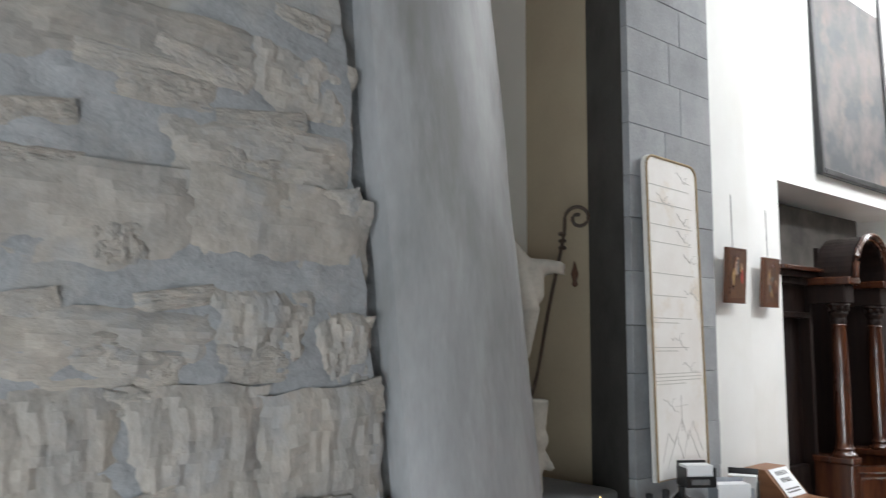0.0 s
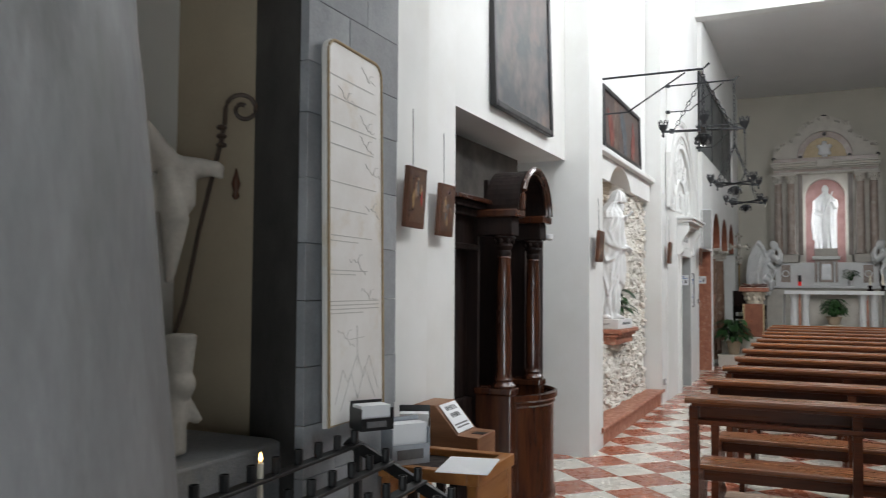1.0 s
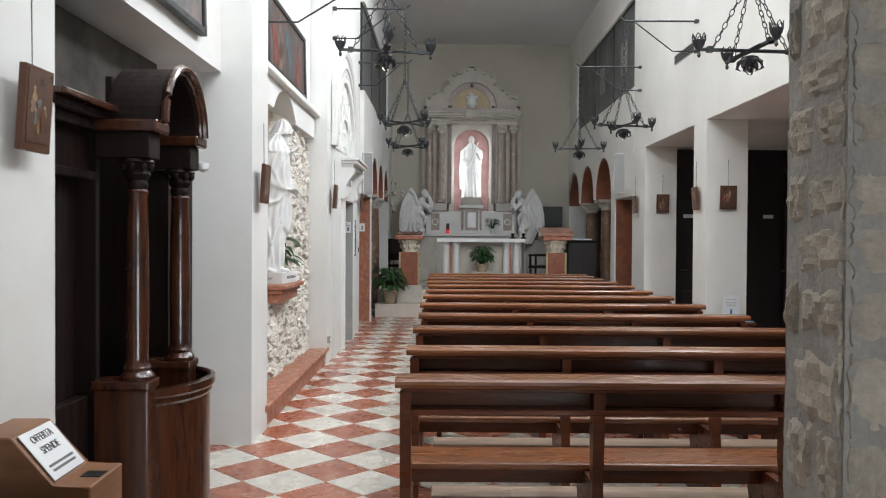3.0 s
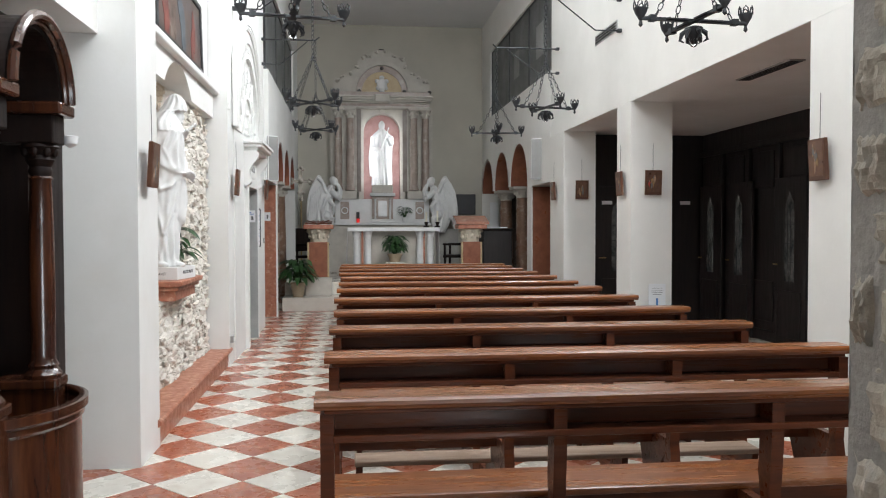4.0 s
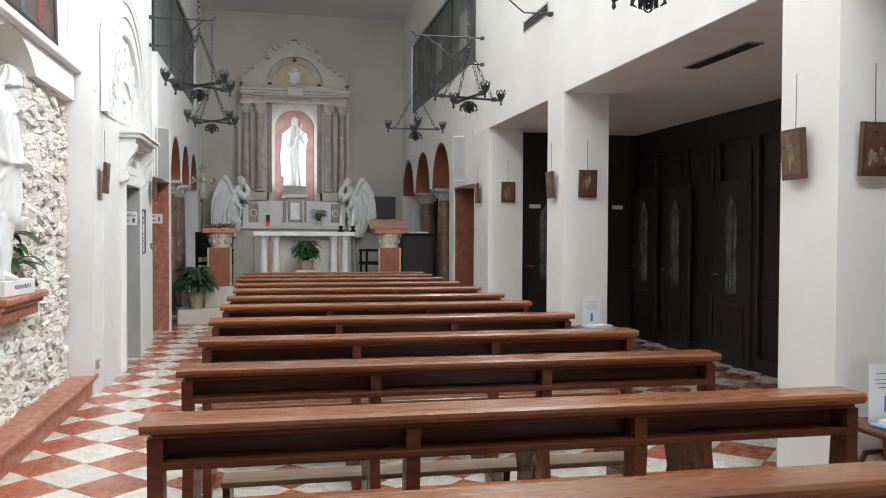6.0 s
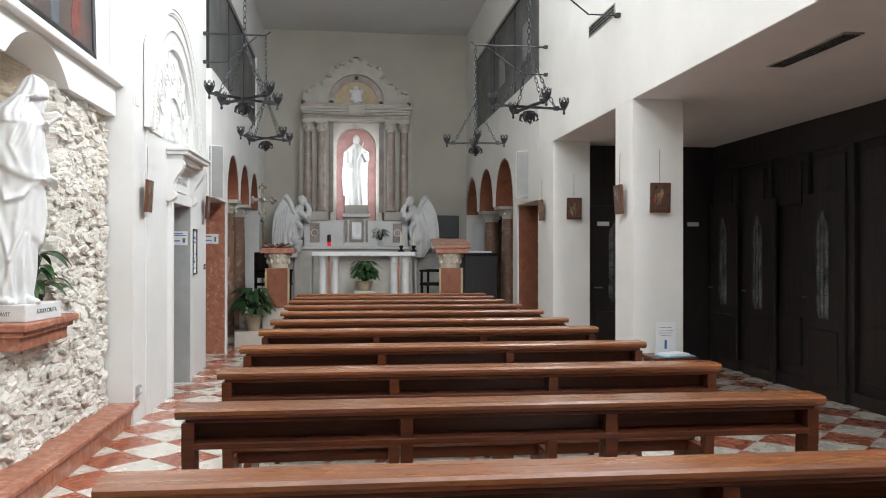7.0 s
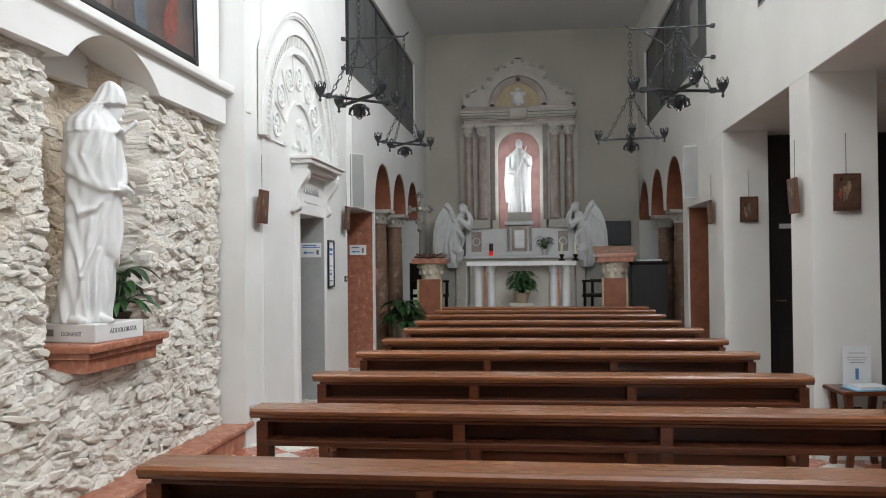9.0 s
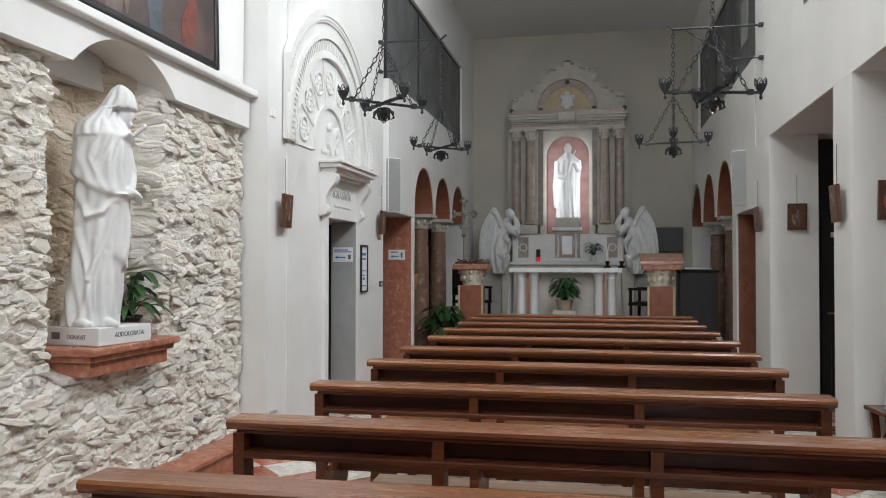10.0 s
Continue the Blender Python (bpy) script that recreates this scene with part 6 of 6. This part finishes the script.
for s in (-1, 1):
    part("side_pedestal", box(-.05, .5, min(s * 1.28, s * 1.75), max(s * 1.28, s * 1.75), 0, .98, .01), GREYPED, rer)
    part("marble_inset", box(-.012, .0, s * .86 - .10, s * .86 + .10, 1.2, 1.6), GREY_MARBLE, rer)
    bm = bmesh.new()
    tube(bm, [(-.016, s * .86 + .07 * math.cos(a), 1.40 + .07 * math.sin(a)) for a in np.linspace(0, 2 * math.pi, 20)[:-1]], .014, 6, close=True)
    part("inset_roundel", bm, MARBLE, rer)
    part("column_pedestal", box(-.06, .5, s * .86 - .28, s * .86 + .28, 1.66, 1.84, .01), STUCCO, rer)
    part("pilaster", box(.2, .5, s * .86 - .32, s * .86 + .32, 1.84, 3.745), STUCCO, rer)
    part("dark_strip", box(.185, .2, s * .53 - .05, s * .53 + .05, 1.84, 3.74), DARKSTRIP, rer)
    for y in (.73, 1.0):
        bm = bmesh.new()
        lathe(bm, [(.115, 1.84), (.118, 1.87), (.10, 1.90), (.105, 1.92), (.09, 1.94), (.092, 2.5), (.08, 3.36), (.088, 3.37), (.08, 3.39)], (.06, s * y, 0), 22)
        taller(part("column", bm, GREY_MARBLE, rer, "pinkish marble column", smooth=True))
        bm = bmesh.new()
        lathe(bm, [(.08, 3.39), (.09, 3.45), (.125, 3.53), (.13, 3.55)], (.06, s * y, 0), 16)
        for k in range(8):
            a = k * math.pi / 4
            blob(bm, (.06 + .1 * math.cos(a), s * y + .1 * math.sin(a), 3.47), (.024, .024, .045), 5)
        taller(part("capital", bm, STUCCO, rer, smooth=True))
        taller(part("abacus", box(-.08, .198, s * y - .13, s * y + .13, 3.55, 3.60, .006), STUCCO, rer))
# niche with round head
bm = bmesh.new()
for x0, x1, y0, y1, z0, z1 in ((.2, .5, -.54, -.42, 1.66, 3.745), (.2, .5, .42, .54, 1.66, 3.745)):
    bx(bm, x0, x1, y0, y1, z0, z1)
n = 20
for i in range(n):
    a, b = math.pi * i / n, math.pi * (i + 1) / n
    p, q = (.42 * math.cos(a), 3.22 + .42 * math.sin(a)), (.42 * math.cos(b), 3.22 + .42 * math.sin(b))
    prism(bm, [p, (p[0], 3.745), (q[0], 3.745), q], "x", .2, .5)
part("niche_frame", bm, STUCCO, rer)
part("niche_back", box(.46, .49, -.415, .415, 1.66, 3.70), PINK, rer, "pink niche lining")
for s in (-1, 1):
    part("niche_cheek", box(.21, .46, min(s * .415, s * .42), max(s * .412, s * .419), 1.66, 3.22), PINK, rer)
part("keystone", box(.14, .22, -.06, .06, 3.645, 3.74, .012), STUCCO, rer)
for z0, z1, g, x in ((3.745, 3.79, 0, .02), (3.79, 3.85, 0, .04), (3.85, 3.88, 0, .02), (3.88, 3.92, .02, -.05), (3.92, 3.97, .04, -.10), (3.97, 4.01, .06, -.14)):
    part("entablature", box(x, .5, -1.10 - g, 1.10 + g, z0, z1, .008), GREY_MARBLE if z0 == 3.79 else STUCCO, rer)
part("attic_band", box(.02, .5, -1.10, 1.10, 4.01, 4.115, .006), GREY_MARBLE, rer)
part("keyblock", box(-.22, .02, -.17, .17, 3.86, 4.03, .012), STUCCO, rer)
# arched pediment with scrolled shoulders and crest
bm = bmesh.new()
half = [(1.11, 4.115), (1.11, 4.40), (1.06, 4.46), (.98, 4.45), (.88, 4.53), (.73, 4.60), (.62, 4.66), (.56, 4.72), (.57, 4.83), (.50, 4.89), (.40, 4.98), (.30, 5.00), (.17, 5.09), (.06, 5.10)]
out = half + [(-y, z) for y, z in half[::-1]]
prism(bm, out, "x", .2, .5)
part("pediment", bm, STUCCO, rer)
bm = bmesh.new()
blob(bm, (.30, 0, 5.13), (.03, .07, .02), 6)
part("crest_knob", bm, DARKSTONE, rer, "dark crest", smooth=True)
for r0, r1, x, m in ((.59, .67, .06, STUCCO), (.46, .59, .14, GREY_MARBLE), (.0, .46, .17, GOLDSTONE)):
    bm = bmesh.new()
    arc = np.linspace(0, math.pi, 25)
    prism(bm, [(r1 * math.cos(a), 4.115 + r1 * 1.05 * math.sin(a)) for a in arc] + ([(r0 * math.cos(a), 4.115 + r0 * 1.05 * math.sin(a)) for a in arc[::-1]] if r0 else []), "x", x, .21)
    part("lunette_band" if r0 else "lunette_field", bm, m, rer)
for y, z in ((.52, 4.14), (-.52, 4.14), (0, 4.665), (1.10, 4.13), (-1.10, 4.13)):
    bm = bmesh.new()
    blob(bm, (.10, y, z), (.03, .045, .045), 6)
    part("dark_boss", bm, DARKSTONE, rer)
bm = bmesh.new()
blob(bm, (.15, 0, 4.30), (.04, .12, .15), 10)
blob(bm, (.15, 0, 4.46), (.04, .06, .05), 8)
blob(bm, (.15, 0, 4.16), (.04, .07, .04), 8)
for s in (-1, 1):
    blob(bm, (.15, s * .11, 4.38), (.03, .05, .05), 6)
    blob(bm, (.15, s * .10, 4.22), (.03, .04, .05), 6)
part("carved_emblem", bm, MARBLE, rer, "pale carved emblem", smooth=True)
rnd = random.Random(6)
for s in (-1, 1):
    for y, z, r in ((1.04, 4.40, .08), (.88, 4.50, .07), (.72, 4.58, .06), (.58, 4.74, .07), (.44, 4.93, .08), (.30, 4.98, .06), (.12, 5.08, .06)):
        bm = bmesh.new()
        for k in range(3):
            blob(bm, (.19 + rnd.uniform(-.02, .02), s * (y + rnd.uniform(-.05, .05)), z - .03 + rnd.uniform(-.02, .03)), (.04, r * .55, r * .42), 6)
        part("scroll_leaf", bm, STUCCO, rer, smooth=True)
# tabernacle
tb = thing("tabernacle", pose(21.42, CY, FL + 1.121), "white marble tabernacle with a silver door", "tabernacle")
part("base", box(-.04, .08, -.27, .27, 0, .08, .01), MARBLE, tb)
part("body", box(.0, .08, -.24, .24, .08, .60, .008), GREY_MARBLE, tb)
part("door", box(-.016, .0, -.10, .10, .14, .50, .004), STEEL, tb, "silver relief door")
for s in (-1, 1):
    bm = bmesh.new()
    lathe(bm, [(.03, .08), (.022, .11), (.02, .5), (.032, .54)], (-.03, s * .17, 0), 12)
    part("colonnette", bm, MARBLE, tb, smooth=True)
part("cornice", box(-.07, .08, -.29, .29, .60, .68, .016), MARBLE, tb)
part("top_step", box(-.03, .08, -.24, .24, .68, .86, .014), STUCCO, tb)

# saint in the lit niche
bm = bmesh.new()
figure(bm, [(0, 0, 0, .20, .24), (.15, 0, 0, .19, .23), (.5, 0, 0, .16, .235), (.85, 0, 0, .17, .25), (1.08, 0, 0, .15, .22), (1.18, 0, 0, .09, .11), (1.22, 0, 0, .06, .06)], 12, 0.020, 6)
blob(bm, (-.02, 0, 1.30), (.085, .075, .105))
limb(bm, [(-.04, .20, 1.05), (-.14, .22, .8), (-.18, .05, .75)], [.065, .06, .035])
limb(bm, [(-.04, -.2, 1.05), (-.14, -.22, .9), (-.16, -.14, 1.02)], [.065, .055, .035])
limb(bm, [(-.19, .10, .60), (-.17, -.16, 1.25)], [.016, .014])
limb(bm, [(0, .21, 1.0), (.02, .25, .6), (.02, .24, .2)], [.05, .06, .04])
limb(bm, [(-.08, 0, 1.2), (-.11, 0, 1.1), (-.1, 0, 1.02)], [.05, .05, .01])
statue("saint_statue", bm, MARBLE, "white marble statue of a saint standing in the lit niche", pose(21.80, CY, FL + 1.985, 0, 0, 0) @ Matrix.Diagonal((1, 1, 1.07, 1)), .012)
part_base = thing("saint_plinth", pose(21.80, CY, FL + 1.661), "white marble plinth under the niche statue", "plinth")
part("block", box(-.22, .14, -.22, .22, 0, .20, .01), GREY_MARBLE, part_base)
part("cap", box(-.19, .14, -.20, .20, .20, .323, .01), MARBLE, part_base)


def angel(m, s, label):
    """A kneeling angel in profile, its bowed head propped on the raised hands, a great wing sweeping down behind; s mirrors it."""
    bm = bmesh.new()
    figure(bm, [(-.10, 0, s * .04, .13, .12), (.02, 0, s * .05, .17, .19), (.2, 0, s * .07, .18, .24), (.42, 0, s * .08, .17, .22), (.60, 0, s * .04, .15, .18), (.76, 0, -s * .03, .14, .16), (.90, 0, -s * .10, .11, .12), (.98, 0, -s * .15, .06, .06)], 9, .022, 3 + s, n=72, steps=70)
    blob(bm, (-.03, -s * .20, 1.05), (.085, .095, .105))
    blob(bm, (.02, -s * .17, 1.09), (.095, .09, .09))
    limb(bm, [(-.08, -s * .12, .84), (-.14, -s * .30, .70), (-.08, -s * .33, .86), (-.06, -s * .27, 1.02)], [.075, .065, .045, .035])
    limb(bm, [(.06, -s * .12, .82), (.04, -s * .33, .66), (.02, -s * .37, .86), (.0, -s * .30, 1.0)], [.07, .06, .04, .03])
    limb(bm, [(-.10, -s * .08, .62), (-.15, -s * .20, .50), (-.13, -s * .17, .30)], [.06, .05, .02])
    limb(bm, [(-.12, s * .02, .30), (-.16, -s * .13, .22), (-.14, -s * .10, .02)], [.11, .09, .06])
    limb(bm, [(-.15, s * .02, .66), (-.18, s * .10, .38), (-.16, s * .06, .0)], [.03, .045, .02])
    for x0, up in ((-.12, 0.0), (.07, .05)):
        wing = [(-.02, .66), (-.02, .86), (.06, 1.02), (.14, 1.14), (.21, 1.16), (.26, 1.08), (.34, .98), (.42, .82), (.47, .60), (.49, .34), (.47, .10), (.42, -.04), (.37, .02), (.34, .16), (.27, .22), (.22, .36), (.12, .46)]
        prism(bm, [(s * y, z + up) for y, z in wing], "x", x0, x0 + .05)
        for k in range(6):
            limb(bm, [(x0 - .004, s * (.08 + .055 * k), .98 - .05 * k), (x0 - .014, s * (.17 + .05 * k), .70 - .07 * k), (x0 - .004, s * (.19 + .052 * k), .42 - .08 * k)], [.014, .024, .006], 6)
        limb(bm, [(x0, s * .0, .80), (x0 - .015, s * .10, 1.04), (x0 - .01, s * .20, 1.13)], [.03, .04, .03], 8)
    return statue("kneeling_angel_statue", bm, MARBLE, label, m, .011)


angel(pose(21.30, CY + 1.27, FL + .99, 0, 0, 0) @ Matrix.Diagonal((1, .9, 1, 1)), 1, "white marble kneeling angel with raised wings, facing the altar")
angel(pose(21.30, CY - 1.27, FL + .99, 0, 0, 0) @ Matrix.Diagonal((1, .9, 1, 1)), -1, "white marble kneeling angel with raised wings, turned to the altar")

# things on the altar
lamp = thing("sanctuary_lamp", pose(21.40, CY + .56, FL + 1.122), "small red sanctuary lamp in a black holder", "lamp")
bm = bmesh.new()
lathe(bm, [(.035, 0), (.035, .09)], n=16)
part("glass", bm, REDLAMP, lamp, "glowing red glass", smooth=True)
bm = bmesh.new()
lathe(bm, [(.038, .09), (.038, .22), (.03, .24)], n=16)
part("holder", bm, BLACK, lamp, smooth=True)
plant(pose(21.38, CY - .50, FL + 1.122), "small flowering pot plant on the altar ledge", .20, 34, .26, leaf=.12, seed=15, pot_r=.06, pot_h=.12, material=MARBLE)
for y, h in ((-.20, .30), (-.42, .32)):
    c = thing("altar_candle", pose(18.70, y + .0, FL + 1.013), "white candle on a dark turned candlestick", "candle", "altar candles")
    bm = bmesh.new()
    lathe(bm, [(.06, 0), (.055, .02), (.02, .04), (.03, .07), (.045, .1), (.02, .11)], n=16)
    part("candlestick", bm, WALNUT, c, smooth=True)
    bm = bmesh.new()
    lathe(bm, [(.02, .11), (.02, h), (.004, h + .005)], n=12)
    part("wax", bm, WAX, c, smooth=True)


GLOSSY_RED = mat("glossy_pink_red_marble", (.46, .22, .15), (.38, .16, .11), 9, .12, .05, .04, 45, stain=(.52, .30, .22), stain_scale=12, coat=.5)


def ambo(m, label, kind):
    t = thing("lectern", m, label, "lectern", "marble lecterns")
    part("base_block", box(-.22, .22, -.24, .24, 0, .34, .012), STUCCO, t)
    part("shaft", box(-.15, .15, -.17, .17, .34, .98, .008), DARK_RED, t)
    for y in (-.19, .17):
        part("side_strip", box(-.17, -.13, y, y + .03, .34, .98), GOLDSTONE, t)
    bm = bmesh.new()
    lathe(bm, [(.15, .98), (.16, 1.02), (.155, 1.06), (.21, 1.18), (.22, 1.22)], n=20)
    for k in range(10):
        a = k * math.pi / 5
        blob(bm, (.17 * math.cos(a), .17 * math.sin(a), 1.09), (.03, .03, .05), 5)
        blob(bm, (.205 * math.cos(a), .205 * math.sin(a), 1.18), (.028, .028, .03), 5)
    part("carved_capital", bm, CAPITAL, t, smooth=True)
    part("slab", box(-.25, .25, -.27, .27, 1.22, 1.30, .012), RED_MARBLE, t)
    if kind:
        bm = bmesh.new()
        prism(bm, [(-.22, 1.31), (.22, 1.31), (.22, 1.37), (-.22, 1.33)], "y", -.24, .24)
        part("book_rest", bm, PEW, t, "carved wooden book rest")
        for k in range(5):
            bm = bmesh.new()
            tube(bm, [(-.235, 0, 1.305), (-.24, -.10 * (k - 2), 1.38)], .010, 6)
            part("carved_ray", bm, PEW, t)
    else:
        bm = bmesh.new()
        prism(bm, [(-.27, 1.302), (.26, 1.302), (.26, 1.47), (.20, 1.47), (-.27, 1.35)], "y", -.31, .31)
        bmesh.ops.bevel(bm, geom=bm.edges[:], offset=.008, segments=2, affect="EDGES")
        part("book_slope", bm, GLOSSY_RED, t, "glossy pink-red sloping marble top")
    return t


ambo(pose(17.95, 1.86, .236), "red marble lectern with carved cream capital and wooden book rest", True)
ambo(pose(17.95, -.97, .236), "red marble lectern with carved cream capital and a sloping glossy top", False)
cr = thing("processional_cross", pose(19.6, 2.28, FL) @ Matrix.Scale(1.074, 4), "silvered trefoil processional cross on a tall brass pole", "cross")
bm = bmesh.new()
tube(bm, [(0, 0, .03), (0, 0, 1.6)], .012, 8)
part("pole", bm, BRASS, cr)
bm = bmesh.new()
lathe(bm, [(.14, 0), (.14, .015), (.03, .03)], n=18)
part("foot", bm, BRASS, cr)
bm = bmesh.new()
bx(bm, -.014, .014, -.03, .03, 1.50, 2.02)
bx(bm, -.0135, .0135, -.16, .16, 1.79, 1.85)
lathe(bm, [(.02, 1.44), (.045, 1.47), (.03, 1.50), (.02, 1.51)], n=12)
blob(bm, (-.015, 0, 1.82), (.016, .05, .05), 8)
for y, z in ((-.17, 1.82), (.17, 1.82), (0, 2.04), (0, 1.60)):
    for dy, dz in ((0, .04), (.04, 0), (-.04, 0), (0, -.04)):
        blob(bm, (0, y + dy, z + dz), (.016, .032, .032), 6)
part("cross_head", bm, mat("old_silver", (.40, .37, .32), (.22, .20, .17), 20, .35, .1, .1, 60, metal=.85), cr, "silvered trefoil cross")


def armchair(m):
    t = thing("armchair", m, "dark wooden armchair in the chancel", "chair", "chancel chairs")
    part("seat", box(-.24, .24, -.24, .24, .42, .47, .01), WALNUT, t)
    part("backrest", box(.20, .24, -.24, .24, .55, 1.0, .012), WALNUT, t)
    for x in (-.22, .20):
        for y in (-.23, .19):
            part("leg", box(x, x + .04, y, y + .04, 0, .42 if x < 0 else 1.0, .006), WALNUT, t)
    for y in (-.25, .21):
        part("armrest", box(-.24, .22, y, y + .045, .66, .70, .01), WALNUT, t)
        part("arm_support", box(-.22, -.18, y, y + .04, .42, .66, .004), WALNUT, t)


armchair(pose(18.9, 2.02, FL, 0, 0, 60))
armchair(pose(18.75, -.82, FL, 0, 0, -110))
cab = thing("wooden_cabinet", pose(18.55, -1.55, FL), "dark wooden cabinet with a sloping top beside the lectern", "cabinet")
part("body", box(-.25, .35, -.28, .28, 0, .95, .008), DARKWOOD, cab)
part("top", box(-.28, .38, -.30, .30, .95, .99, .01), WALNUT, cab)
part("open_book", box(-.2, .1, -.2, .2, .995, 1.02, .006), WHITE, cab)
mon = thing("wall_cabinet", pose(21.9, -1.40, 1.78), "dark box hanging on the end wall", "cabinet")
part("case", box(-.1, .095, -.26, .26, 0, .48, .01), BLACK, mon)
# white sheet added for a narrow bright patch of unknown source
lp = thing("framed_print", pose(21.88, -2.12, 1.45, 0, 0, -90), "white sheet standing in for a bright upright patch by an arch", "print")
part("sheet", box(-.10, .10, -.02, 0, 0, .62), WHITE, lp)
part("rail", box(-.14, .14, -.05, 0, -.05, -.01), PEW, lp)
br = thing("statuette_bracket", pose(16.70, 2.62, 0.12), "red marble bracket on the arcade wall", "bracket")
bm = bmesh.new()
prism(bm, [(0, 1.05), (.10, 1.05), (.26, 1.20), (.26, 1.28), (0, 1.28)], "y", -.13, .13)
part("block", bm, RED_MARBLE, br)
bm = bmesh.new()
figure(bm, [(0, 0, 0, .09, .09), (.2, 0, 0, .075, .08), (.36, 0, 0, .07, .08), (.42, 0, 0, .03, .03)], 9, .008, 3, n=40, steps=30)
blob(bm, (0, 0, .47), (.04, .04, .05), 8)
limb(bm, [(0, -.07, .34), (-.09, -.1, .26)], [.03, .018])
statue("small_statuette", bm, GOLDLEAF, "small gilded statuette on the red marble bracket", pose(16.83, 2.62, 1.401), .008)

# ---------------------------------------------------------------- floor tiles, laid diagonally in two marbles
HALF = 0.2575


def tile_mesh(name, material):
    e, g = HALF - 0.0025, HALF - 0.0055
    bm = bmesh.new()
    lo = [bm.verts.new((x * e, y * e, -0.012)) for x, y in ((1, 0), (0, 1), (-1, 0), (0, -1))]
    mid = [bm.verts.new((x * e, y * e, -0.002)) for x, y in ((1, 0), (0, 1), (-1, 0), (0, -1))]
    hi = [bm.verts.new((x * g, y * g, 0)) for x, y in ((1, 0), (0, 1), (-1, 0), (0, -1))]
    for a, b in ((lo, mid), (mid, hi)):
        for k in range(4):
            bm.faces.new((a[k], a[(k + 1) % 4], b[(k + 1) % 4], b[k]))
    bm.faces.new(hi)
    return mesh_of(name, bm, material)


TILES = (tile_mesh("floor_tile", TILE_W), tile_mesh("floor_tile", TILE_R))
count, rest = 0, ([], [])
for j in range(-34, 12):
    for i in range(-46, 38):
        if (i + j) % 2:
            continue
        x, y = 8.265 + HALF * i, 2.17 + HALF * j
        if not (-2.5 < x < 17.4 and -6.3 < y < 3.4):
            continue
        k = 0 if j % 2 == 0 else 1
        if 6.0 < x < 11.9 and -1.2 < y < 2.6 and count < 300:
            ob = new("floor_tile", TILES[k])
            ob.parent = floor
            ob.location = (x, y, 0)
            count += 1
        else:
            rest[k].append((x, y))
for k, m in ((0, TILE_W), (1, TILE_R)):
    verts, faces = [], []
    src = TILES[k]
    for x, y in rest[k]:
        b = len(verts)
        verts += [(v.co.x + x, v.co.y + y, v.co.z) for v in src.vertices]
        faces += [[b + q for q in p.vertices] for p in src.polygons]
    me = bpy.data.meshes.new("far_floor_tiles")
    me.from_pydata(verts, [], faces)
    me.materials.append(m)
    ob = new("far_floor_tiles", me)
    ob.parent = floor
    ob["kind"] = "stuff"
